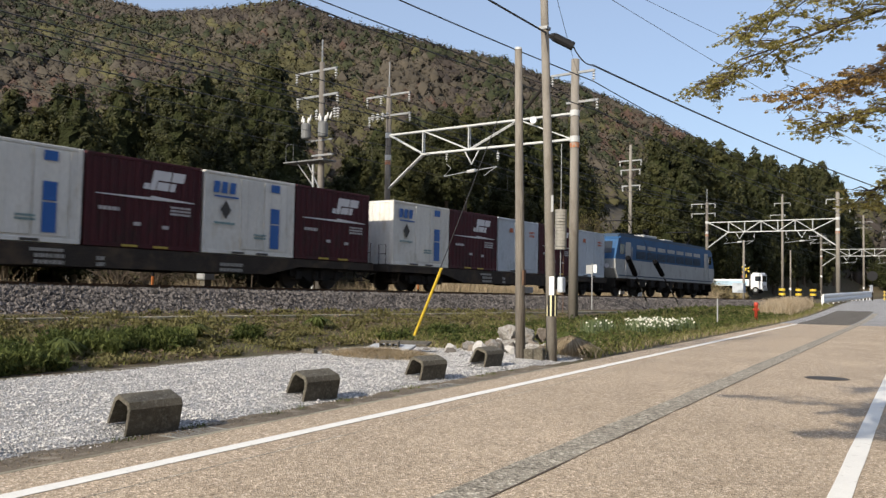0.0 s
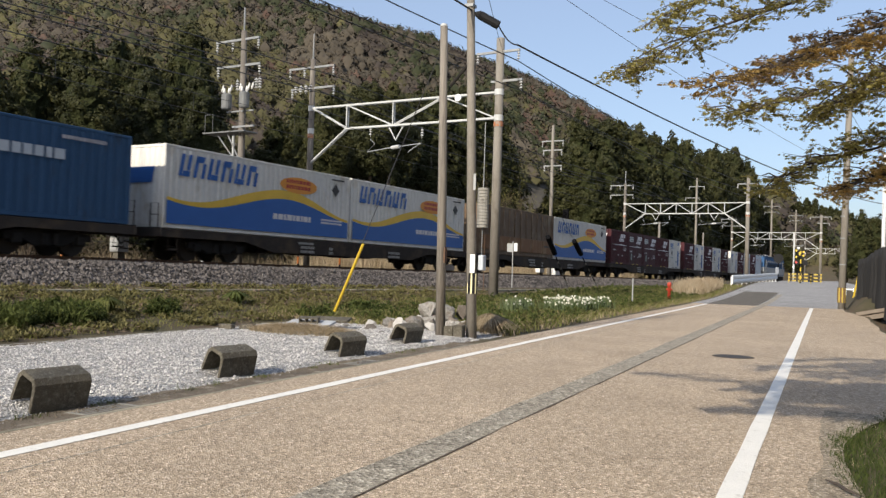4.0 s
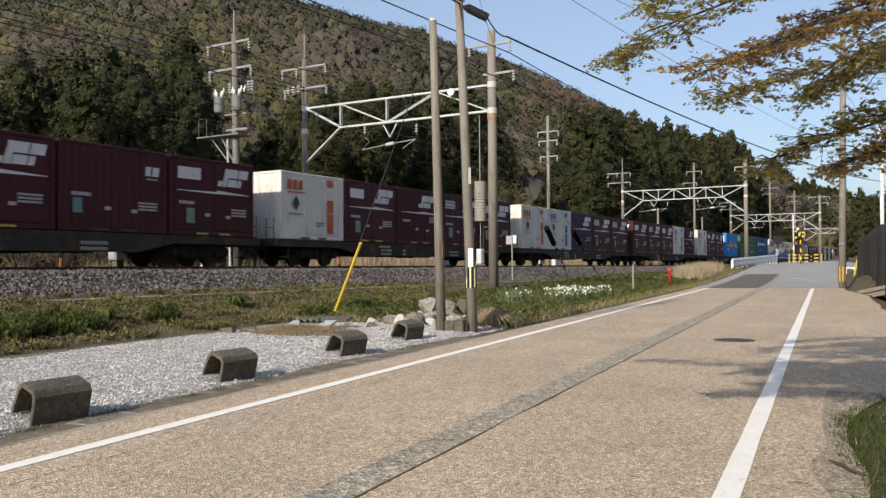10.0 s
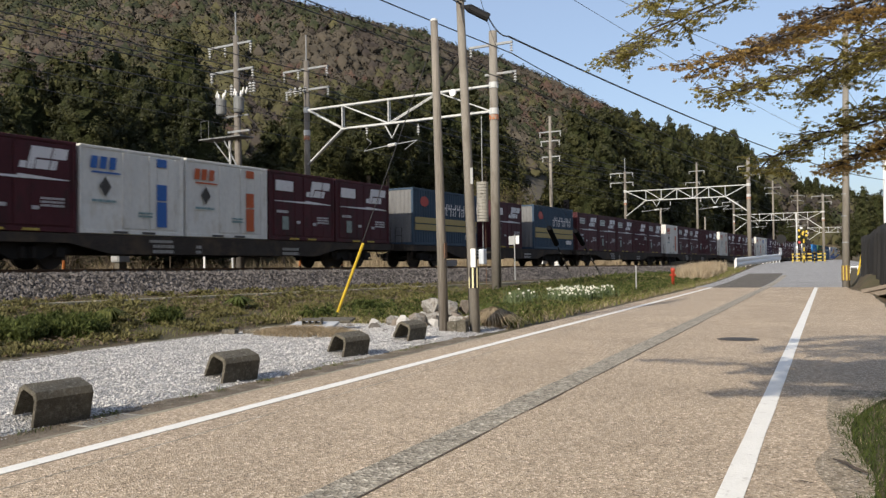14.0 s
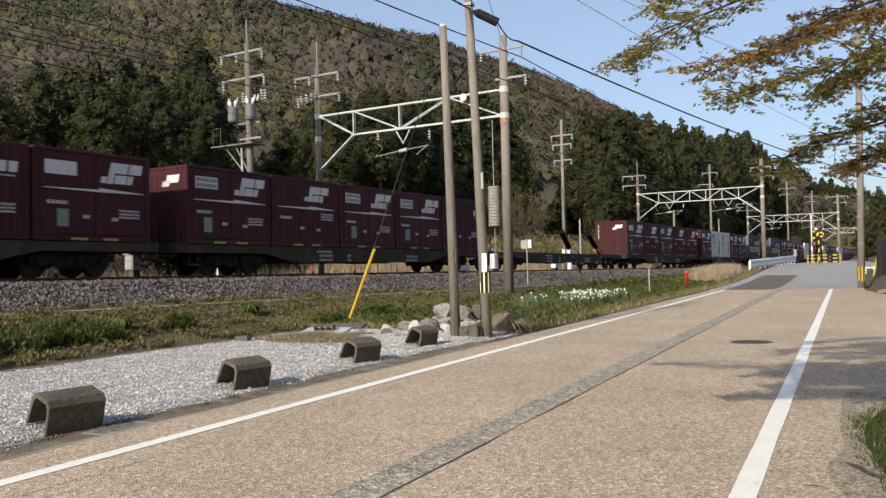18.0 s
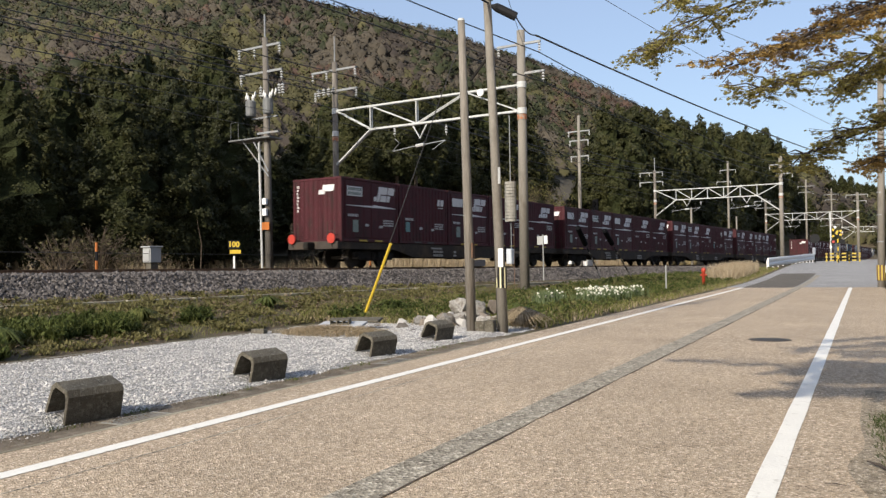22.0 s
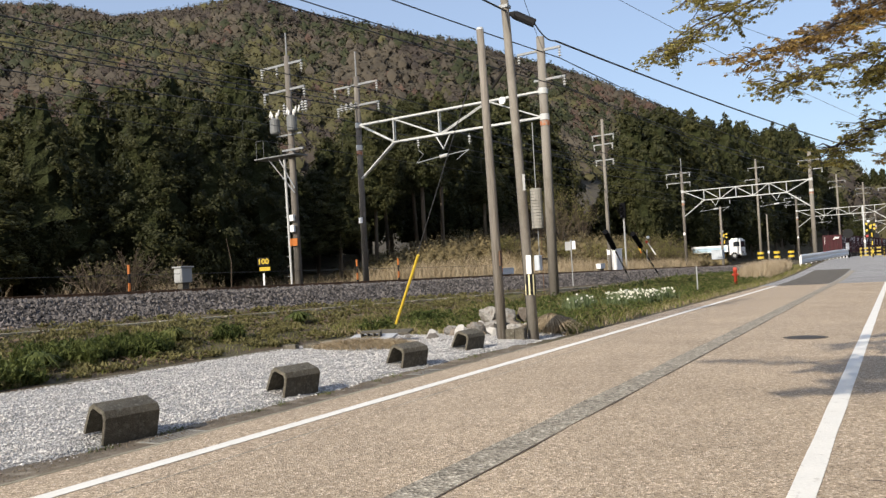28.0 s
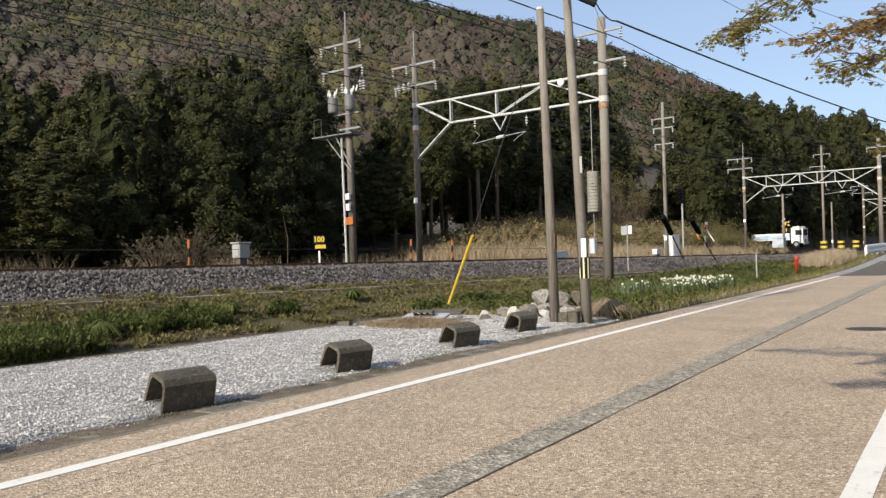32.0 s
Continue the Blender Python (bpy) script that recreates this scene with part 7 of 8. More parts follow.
# well cover with bricks and dry straw
slab = thing("well_cover", pose(-9.6, 14.45, 0.09, 9, 0, 12), "grey stone slabs laid over a well pit", "stone slab")
beam("slab", slab, 0.0, 0.1, 0.02, 0.95, 0.5, 0.05, M_SLAB, 0.01)
beam("slab", slab, 0.3, 0.5, 0.03, 0.8, 0.35, 0.05, M_CONC_DARK, 0.01)
beam("slab", slab, -0.75, -0.3, 0.0, 0.5, 0.5, 0.04, M_CONC, 0.01)
bl = thing("hollow_block", pose(-9.62, 14.5, 0.146, 9, 0, 18), "grey hollow concrete block lying on a slab", "concrete block")
bm = bmesh.new()
box(bm, 0, 0, 0.012, 0.4, 0.19, 0.024)
box(bm, 0, 0, 0.098, 0.4, 0.19, 0.024)
for k in range(4):
    box(bm, -0.188 + 0.1253 * k, 0, 0.055, 0.024, 0.188, 0.062)
part("shell", bm, M_CONC_DARK, bl)
for x, y, a in ((-10.4, 13.5, 10), (-10.05, 13.7, 14), (-10.75, 13.3, 4)):
    b = thing("kerb_stone", pose(x, y, 0.03, 0, 0, a), "small grey stone block at the gravel's edge", "stone block", "edge stones")
    beam("stone", b, 0, 0, 0.03, 0.3, 0.14, 0.1, M_CONC_DARK, 0.01)


def straw_place(rnd):
    a, r = rnd.random() * 6.28, rnd.random() ** 0.5
    return -9.1 + 1.2 * r * math.cos(a), 13.5 + 0.5 * r * math.sin(a), 0.015 + 0.1 * (1 - r * r)


ob = pydata("straw", *blades(4200, straw_place, 0.1, 41, 0.005, 2.0), M_GRASS_DRY)
tagged(ob, "flattened dry straw round the stone slabs", "straw", kind="stuff")
edge = thing("gravel_edging", Matrix(), "thin concrete edging between gravel and grass", "edging", kind="structure")
bm = bmesh.new()
box(bm, 0, 0, 0, 0.08, 1.18, 0.12, None, 0.01)
first = part("edging_stone", bm, M_CONC, edge)
first.matrix_local = pose(-11.28, 0.6, -0.068)
for i in range(1, 12):
    ob = new("edging_stone", first.data)
    ob.parent = edge
    ob.matrix_local = pose(-11.28 + 0.03 * noise.noise((i * 1.7, 0, 0)), 0.6 + 1.2 * i, -0.068, 0, 0, rnd.gauss(0, 0.6))

def gutter_place(r):
    y = 3.0 + 11 * r.random() ** 1.3
    return -6.2 + 0.3 * r.random() ** 1.8, y, -0.01


ob = pydata("gutter_grit", *stones(1500, gutter_place, 0.011, 44), M_GUTTER)
tagged(ob, "dark grit and dirt washed along the gutter", "grit", kind="stuff")

# ---- grass and weeds ----
def bank_place(cond=None, x0=-16.5, x1=-11.2, y0=0.0, y1=34.0):
    def f(r):
        while True:
            x, y = x0 + (x1 - x0) * r.random(), y0 + (y1 - y0) * r.random() ** 1.2
            if offset_of(x, y) < 3.9 or (x > -11.5 and y < 17.5) or (cond and not cond(x, y)):
                continue
            return x, y, ground_z(x, y) - 0.01
    return f


lush = lambda x, y: noise.noise((x * 0.9, y * 0.6, 1)) > 0.12 + 0.55 * smooth01(11, 16, y) - 0.42 * smooth01(-12.4, -11.6, x) + 0.35 * smooth01(-12.8, -14.0, x)
ob = pydata("bank_grass", *blades(20000, bank_place(), 0.1, 51, 0.007, 1.0), M_GRASS)
tagged(ob, "short patchy grass on the railway bank", "grass", kind="stuff")
ob = pydata("bank_dry_grass", *blades(9000, bank_place(), 0.1, 52, 0.006, 1.4), M_BROWNBLADE)
tagged(ob, "dry brown grass on the railway bank", "grass", kind="stuff")


def weeds(n, place, size, seed, mat=M_WEED):
    r = random.Random(seed)
    co, fs = [], []
    for _ in range(n):
        x, y, z = place(r)
        h = size * (0.5 + r.random())
        for _ in range(6):
            spray(co, fs, r, (x + r.gauss(0, 0.06), y + r.gauss(0, 0.06), z + h * r.random()), (0, 0, 0.5), 0.085, 5, -0.1, 0.26)
    return co, fs


def flakes(n, place, size, seed):
    """Fallen leaves that lie nearly flat."""
    r = random.Random(seed)
    co, fs = [], []
    for _ in range(n):
        x, y, z = place(r)
        a = r.random() * 6.28
        u = Vector((math.cos(a), math.sin(a), r.gauss(0, 0.3))) * size * (0.6 + 0.8 * r.random())
        v = Vector((-math.sin(a), math.cos(a), r.gauss(0, 0.3))) * size * 0.45
        c = Vector((x, y, z + 0.03 + 0.06 * r.random()))
        k = len(co)
        co += [(c - u)[:], (c + v)[:], (c + u)[:], (c - v)[:]]
        fs += [(k, k + 1, k + 2), (k, k + 2, k + 3)]
    return co, fs


ob = pydata("leaf_litter", *flakes(13000, bank_place(lambda x, y: noise.noise((x * 0.7, y * 0.5, 6)) > -0.1 - 0.3 * smooth01(-12.5, -14.5, x), -17.0, -11.3), 0.05, 62), M_LITTER)
tagged(ob, "brown fallen leaves and dead stalks on the bank", "leaf litter", kind="stuff")
ob = pydata("bank_creepers", *weeds(2600, bank_place(lambda x, y: noise.noise((x * 1.3, y * 0.9, 21)) > -0.05, -16.6, -11.3, 0.0, 30.0), 0.07, 63), M_CREEPER)
tagged(ob, "low olive creepers among the fallen leaves", "weeds", kind="stuff")
ob = pydata("bank_weeds", *weeds(2500, bank_place(lush, -14.2, -11.3, 0.0, 24.0), 0.24, 53), M_WEED)
tagged(ob, "lush green weeds on the railway bank", "weeds", kind="stuff")
ob = pydata("bank_tall_grass", *blades(9000, bank_place(lush, -13.6, -11.3, 0.0, 17.0), 0.34, 66, 0.008, 0.6), M_WEED)
tagged(ob, "tall green grass among the weeds on the bank", "grass", kind="stuff")
def tuft_place(r):
    y = 4.0 + 9 * r.random()
    while noise.noise((y * 2.5, 0, 8)) < 0.15:
        y = 4.0 + 9 * r.random()
    return -6.16 + 0.1 * r.random() - 0.35 * r.random() ** 3, y, -0.02


ob = pydata("gutter_weeds", *blades(420, tuft_place, 0.05, 59, 0.004, 0.9), M_WEED)
tagged(ob, "small green weeds at the gutter's edge", "weeds", kind="stuff")
# verge between the poles and the guard rail
def verge_place(x0, y0, x1, y1, w):
    def f(r):
        while True:
            k = r.random()
            y = y0 + (y1 - y0) * k
            x = x0 + (x1 - x0) * k - w * r.random()
            if offset_of(x, y) > 3.9:
                return x, y, ground_z(x, y) - 0.01
    return f


ob = pydata("verge_blades", *blades(24000, verge_place(-5.95, 16.5, -6.2, 74, 6.5), 0.2, 54, 0.011, 0.6), M_GRASS)
tagged(ob, "green verge grass along the road", "grass", kind="stuff")
ob = pydata("verge_dry_blades", *blades(18000, verge_place(-5.95, 16.2, -6.2, 74, 6.5), 0.16, 55, 0.009, 0.9), M_GRASS_DRY)
tagged(ob, "dry grass among the road verge", "grass", kind="stuff")
ob = pydata("verge_weeds", *weeds(2300, verge_place(-6.6, 17.5, -6.9, 60, 5.5), 0.2, 56), M_WEED)
tagged(ob, "green weeds on the road verge", "weeds", kind="stuff")
ob = pydata("verge_creepers", *weeds(2400, verge_place(-6.3, 16.8, -6.6, 56, 6.0), 0.12, 67), M_CREEPER)
tagged(ob, "low olive creepers on the road verge", "weeds", kind="stuff")


def tussock(x, y, r, h, n, seed, mat, label, w=0.012):
    rr = random.Random(seed)
    co, fs = [], []
    z0 = ground_z(x, y)
    for _ in range(n):
        a = rr.random() * 6.28
        k = rr.random() ** 0.6
        b = Vector((math.cos(a), math.sin(a), 0))
        s = Vector((-b.y, b.x, 0)) * w
        p0 = Vector((x, y, z0)) + b * r * 0.25 * k
        p1 = p0 + b * r * 0.45 * k + Vector((0, 0, h * (1 - 0.3 * k)))
        p2 = p0 + b * r * (0.6 + 0.6 * k) + Vector((0, 0, h * (0.85 - 0.8 * k)))
        i = len(co)
        co += [(p0 - s)[:], (p0 + s)[:], (p1 + s)[:], (p1 - s)[:], p2[:]]
        fs += [(i, i + 1, i + 2, i + 3), (i + 3, i + 2, i + 4)]
    return co, fs


def plant(name, co_fs, mat, label, category="plant", group=""):
    ob = pydata(name, *co_fs, mat)
    return tagged(ob, label, category, group)


plant("tussock", tussock(-6.5, 16.6, 0.62, 0.46, 560, 71, M_GRASS_DRY, "", 0.006), M_GRASS_DRY, "brown arching grass tussock at the road edge")
plant("tussock", tussock(-6.95, 17.5, 0.5, 0.5, 260, 72, M_WEED, "", 0.008), M_WEED, "grey green leafy tussock beside a pole")
plant("lily_clump", tussock(-13.2, 12.6, 0.42, 0.38, 130, 73, M_GRASS, "", 0.013), M_GRASS, "broad leaved green clump on the bank", group="leafy clumps on the bank")
plant("lily_clump", tussock(-12.4, 8.9, 0.4, 0.35, 130, 74, M_WEED, "", 0.013), M_WEED, "broad leaved green clump on the bank", group="leafy clumps on the bank")
plant("lily_clump", tussock(-13.6, 17.2, 0.4, 0.35, 130, 75, M_WEED, "", 0.013), M_WEED, "broad leaved green clump on the bank", group="leafy clumps on the bank")
def pampas_place(r):
    while True:
        k, a, q = r.random(), r.random() * 6.28, r.random() ** 0.5
        y = 52.5 + 14 * k + 1.5 * q * math.sin(a)
        x = -7.7 - 0.2 * k + 1.0 * q * math.cos(a)
        return x, y, ground_z(x, y) - 0.02


ob = pydata("dry_pampas", *blades(6500, pampas_place, 0.85, 80, 0.012, 0.5), M_PAMPAS)
tagged(ob, "pale dry pampas grass at the road verge", "grass", kind="stuff")
# daffodils
rd = random.Random(9)
for i in range(44):
    y = 25.3 + 3.6 * rd.random()
    x = -8.35 + 1.3 * rd.random() + 0.05 * (y - 26)
    if i < 10:
        x, y = -8.9 + 0.55 * rd.random(), 23.6 + 1.4 * rd.random()
    root = thing("daffodil_clump", pose(x, y, ground_z(x, y)), "clump of white daffodils with upright green leaves", "flowers", "daffodils beside the road")
    co, fs = [], []
    for _ in range(40):
        a = rd.random() * 6.28
        px, py = rd.gauss(0, 0.14), rd.gauss(0, 0.14)
        h = 0.3 + 0.26 * rd.random()
        dx, dy = math.cos(a) * 0.012, math.sin(a) * 0.012
        lx, ly = rd.gauss(0, 0.07), rd.gauss(0, 0.07)
        k = len(co)
        co += [(px - dx, py - dy, 0), (px + dx, py + dy, 0), (px + lx + dx * 0.6, py + ly + dy * 0.6, h), (px + lx - dx * 0.6, py + ly - dy * 0.6, h)]
        fs.append((k, k + 1, k + 2, k + 3))
    pydata("leaves", co, fs, M_DAFFLEAF, root)
    for _ in range(6 if i >= 10 else 2):
        cx, cy, cz = rd.gauss(0, 0.13), rd.gauss(0, 0.13), 0.32 + 0.22 * rd.random()
        t = rd.random() * 6.28
        f = Vector((0.4 * math.cos(t) + 0.2, -0.8 + 0.4 * math.sin(t), 0.35)).normalized()
        u = f.orthogonal().normalized()
        v = f.cross(u)
        co, fs = [], []
        for q in range(6):
            a = 6.2832 * q / 6
            d = u * math.cos(a) + v * math.sin(a)
            e = u * math.cos(a + 1.57) + v * math.sin(a + 1.57)
            c = Vector((cx, cy, cz))
            k = len(co)
            co += [c[:], (c + d * 0.022 + e * 0.013 + f * 0.004)[:], (c + d * 0.038)[:], (c + d * 0.022 - e * 0.013 + f * 0.004)[:]]
            fs.append((k, k + 1, k + 2, k + 3))
        k = len(co)
        for q in range(6):
            a = 6.2832 * q / 6
            d = u * math.cos(a) + v * math.sin(a)
            co += [(c + d * 0.01)[:], (c + d * 0.015 + f * 0.03)[:]]
        for q in range(6):
            fs.append((k + 2 * q, k + 2 * ((q + 1) % 6), k + 2 * ((q + 1) % 6) + 1, k + 2 * q + 1))
        pydata("bloom", co, fs, M_PETAL, root)

# grass bank on the near side of the road
def near_bank(r):
    while True:
        x, y = 0.0 + 5.5 * r.random() ** 1.7, -4.0 + 13.6 * r.random() ** 0.7
        if x > right_edge(y) + 0.13 * noise.noise((x * 4, y * 4, 8)) - 0.1 * r.random() ** 2:
            return x, y, ground_z(x, y) - 0.01


ob = pydata("bank_turf", *blades(34000, near_bank, 0.1, 57, 0.0035, 0.9), M_TURF)
tagged(ob, "tufted green grass at the road edge", "grass", kind="stuff")
ob = pydata("bank_turf_dry", *blades(3000, near_bank, 0.05, 58, 0.004, 1.2), M_GRASS_DRY)
tagged(ob, "dry blades among the roadside grass", "grass", kind="stuff")
tw = thing("fallen_branch", pose(0.07, 6.0, 0.012, 0, 0, -63), "short dark fallen branch on the asphalt", "branch")
bm = bmesh.new()
tube(bm, [(-0.2, 0, 0.012), (-0.06, 0.015, 0.016), (0.08, -0.01, 0.022), (0.22, 0.02, 0.014)], [0.005, 0.011, 0.009, 0.005], 8)
part("stick", bm, M_MAPLEBARK, tw)
tw = thing("fallen_branch", pose(-0.19, 5.53, 0.01, 0, 0, 3), "thin dry twig on the asphalt", "branch")
bm = bmesh.new()
tube(bm, [(-0.06, 0, 0.0), (0, 0.006, 0.005), (0.06, -0.006, 0.0)], [0.002, 0.004, 0.002], 5)
part("stick", bm, M_MAPLEBARK, tw)

# hydrant, posts, signs, cabinets
hy = thing("fire_hydrant", pose(-7.2, 43.5, ground_z(-7.2, 43.5)), "slim red roadside hydrant post", "hydrant")
bm = bmesh.new()
tube(bm, [(0, 0, -0.1), (0, 0, 0.75), (0, 0, 0.78), (0, 0, 0.92), (0, 0, 0.97)], [0.08, 0.08, 0.105, 0.1, 0.04], 14)
part("barrel", bm, M_REDPAINT, hy, smooth=True)
for a in (-1, 1):
    bar("outlet", hy, (0, 0, 0.6), (0.15 * a, 0, 0.6), 0.05, M_REDPAINT, 10)
ps = thing("stake", pose(-7.6, 36.5, ground_z(-7.6, 36.5)), "thin grey boundary stake in the grass", "stake")
bar("stake_shaft", ps, (0, 0, -0.2), (0, 0, 1.15), 0.03, M_GREYBOX, 6)
sg = thing("track_sign", pose(-14.05, 39.07, 0.45, 0, 0, 10), "small white and grey plate on a slim post", "sign")
bar("post", sg, (0, 0, -0.2), (0, 0, 2.25), 0.028, M_GREYBOX, 8)
beam("plate", sg, -0.14, 0, 1.95, 0.3, 0.02, 0.42, M_GREYBOX)
beam("plate", sg, 0.12, 0.06, 1.98, 0.18, 0.02, 0.4, M_WHITE)
q = line_pt(25.5, -2.7)
sp = thing("speed_sign", pose(q.x, q.y, 1.05, 0, 0, 35), "yellow speed board with black number on a white post", "sign")
beam("post", sp, 0, 0, 0.25, 0.07, 0.05, 0.9, M_WHITE)
beam("board", sp, 0, 0, 1.15, 0.44, 0.03, 0.32, M_BLACK)
fc = bpy.data.curves.new("number", "FONT")
fc.offset = 0.012
fc.body, fc.size, fc.align_x, fc.align_y, fc.extrude = "100", 0.29, "CENTER", "CENTER", 0.004
tx = new("number", fc)
tx.parent = sp
tx.matrix_local = pose(0, -0.022, 1.15, 90, 0, 0)
fc.materials.append(M_YELLOW)
beam("lower_board", sp, 0.05, 0, 0.87, 0.42, 0.03, 0.15, M_YELLOW)
q = line_pt(21.6, -2.7)
cb = thing("relay_cabinet", pose(q.x, q.y, 0.95, 0, 0, TURN), "weathered grey metal relay cabinet beside the rails", "cabinet")
beam("cabinet_body", cb, -0.05, 0.1, 0.84, 0.42, 0.46, 0.52, M_GREYBOX, 0.015)
beam("cabinet_door", cb, -0.05, -0.14, 0.83, 0.36, 0.03, 0.42, M_GREYBOX, 0.01)
beam("cabinet_roof", cb, -0.05, 0.1, 1.13, 0.5, 0.58, 0.05, M_GREYBOX, 0.01)
beam("cabinet_leg", cb, -0.05, 0.1, 0.29, 0.26, 0.3, 0.6, M_CONC_DARK)
for s, mats in ((8.5, 1), (19.4, 1), (34.0, 1), (43.6, 0), (31.0, 1)):
    q = line_pt(s, -2.6)
    mk = thing("marker_post", pose(q.x, q.y, 1.0), "slim orange and black snow marker post", "marker post", "marker posts beside the rails")
    for k in range(4):
        bar("post_band", mk, (0, 0, 0.3 * k), (0, 0, 0.3 * k + 0.3), 0.045, M_ORANGE if k % 2 else M_BLACK, 8)
wf = thing("wire_fence", Matrix(), "single thin wire strung between marker posts", "wire fence")
for s0, s1 in ((8.5, 19.4), (19.4, 31.0), (31.0, 34.0), (34.0, 43.6)):
    bar("wire", wf, line_pt(s0, -2.6, 0.55), line_pt(s1, -2.6, 0.55), 0.008, M_WIRE, 4)
q = line_pt(63.5, -4.2)
wc = thing("signal_cabinet", pose(q.x, q.y, 0.9, 0, 0, TURN - 30), "tall white signalling cabinet beside the rails", "cabinet")
beam("cabinet_body", wc, 0, 0, 0.85, 0.95, 0.7, 1.6, M_WHITE, 0.02)
beam("cabinet_roof", wc, 0, 0, 1.68, 1.02, 0.78, 0.06, M_WHITE, 0.01)
beam("cabinet_base", wc, 0, 0, 0.0, 0.9, 0.65, 0.2, M_CONC)
q = line_pt(98, -6.5)
wc = thing("signal_cabinet", pose(q.x, q.y, 1.3, 0, 0, TURN), "low pale blue grey equipment cabinet by the crossing", "cabinet")
beam("cabinet_body", wc, 0, 0, 0.6, 1.2, 0.9, 1.0, M_LGREY, 0.02)
beam("cabinet_roof", wc, 0, 0, 1.13, 1.3, 1.0, 0.07, M_LGREY, 0.01)
for s, w in ((45, 1.4), (58.5, 0.8)):
    q = line_pt(s, -3.2)
    b = thing("trackside_box", pose(q.x, q.y, 1.2, 0, 0, TURN + 90), "low white equipment box beside the rails", "equipment box", "white boxes beside the rails")
    beam("box_body", b, 0, 0, 0.12, w, 0.35, 0.34, M_WHITE, 0.015)
    beam("box_foot", b, 0, 0, -0.15, w * 0.7, 0.2, 0.25, M_CONC_DARK)
    beam("box_lid", b, 0, 0, 0.3, w + 0.05, 0.4, 0.04, M_WHITE, 0.008)
# two colour light signals on a bracket beyond the rails
q = line_pt(70.6, -6.2)
sm = thing("railway_signal", pose(q.x, q.y, 1.0, 0, 0, TURN), "black colour light signal on a grey post", "railway signal")
bar("post", sm, (0, 0, 0), (0, 0, 5.6), 0.08, M_GREYBOX, 10)
beam("signal_head", sm, 0, -0.15, 5.0, 0.5, 0.16, 1.3, M_TARBLACK, 0.03)
for z in (4.65, 5.0, 5.35):
    bm = bmesh.new()
    tube(bm, [(0, -0.2, z), (0, -0.42, z - 0.02)], [0.11, 0.13], 12, caps=False)
    part("lamp_hood", bm, M_BLACK, sm)
# a far crossing arm with yellow guard
q = line_pt(75, -7)
ga = thing("crossing_gate", pose(q.x + 0.35, q.y, 1.0, 0, 0, 20), "raised yellow and black crossing gate with red lamp", "crossing gate")
bar("post", ga, (0.6, 0, 0), (0.6, 0, 1.6), 0.06, M_GREYBOX, 8)
bar("arm", ga, (0.55, 0, 2.5), (1.35, 0, 1.1), 0.05, M_WHITE, 8)
for k in range(6):
    v0, v1 = Vector((-0.45, 0, 2.9)), Vector((0.1, 0, 1.3))
    bar("gate_stripe", ga, v0.lerp(v1, k / 6), v0.lerp(v1, (k + 1) / 6), 0.07, M_YELLOW if k % 2 == 0 else M_ORANGE, 8)
bm = bmesh.new()
tube(bm, [(0.6, -0.1, 2.3), (0.6, -0.25, 2.3)], 0.13, 10)
part("lamp", bm, M_REDPAINT, ga)
bm = bmesh.new()
tube(bm, [(0.75, -0.05, 2.7), (0.75, -0.12, 2.72)], [0.15, 0.02], 12)
part("bell", bm, M_WHITE, ga)


def cross_buck(root, x, z, s):
    for a in (-1, 1):
        for k in range(6):
            f0, f1 = -0.5 + k / 6, -0.5 + (k + 1) / 6
            bm = bmesh.new()
            p0, p1 = Vector((f0 * s, -0.06, a * f0 * s * 0.75)), Vector((f1 * s, -0.06, a * f1 * s * 0.75))
            n = Vector((-(p1 - p0).z, 0, (p1 - p0).x)).normalized() * 0.09
            c = Vector((x, 0.012 * a, z))
            v = [bm.verts.new(c + w) for w in (p0 - n, p1 - n, p1 + n, p0 + n)]
            fc_ = bm.faces.new(v)
            part("cross_stripe", bm, M_YELLOW if k % 2 == 0 else M_BLACK, root)


def crossing_signal(x, y, z, lit, turn=0):
    root = thing("crossing_signal", pose(x, y, z, 0, 0, turn), "level crossing warning signal with yellow and black cross", "crossing signal", "crossing signals")
    for k in range(8):
        bar("post_band", root, (0, 0, 0.42 * k), (0, 0, 0.42 * k + 0.42), 0.07, M_YELLOW if k % 2 else M_BLACK, 10)
    cross_buck(root, 0, 3.1, 1.05)
    beam("lamp_bar", root, 0, 0, 2.2, 1.0, 0.06, 0.06, M_BLACK)
    for a in (-0.42, 0.42):
        bm = bmesh.new()
        tube(bm, [(a, -0.08, 2.2), (a, -0.1, 2.2)], 0.26, 18)
        part("backing_disc", bm, M_BLACK, root)
        bm = bmesh.new()
        tube(bm, [(a, -0.11, 2.2), (a, -0.14, 2.2)], 0.13, 14)
        part("red_lamp", bm, lit if a < 0 else M_BLACK, root)
    bm = bmesh.new()
    tube(bm, [(-0.35, 0, 3.65), (-0.1, 0, 3.7)], [0.17, 0.08], 12)
    part("bell_horn", bm, M_WHITE, root)
    return root


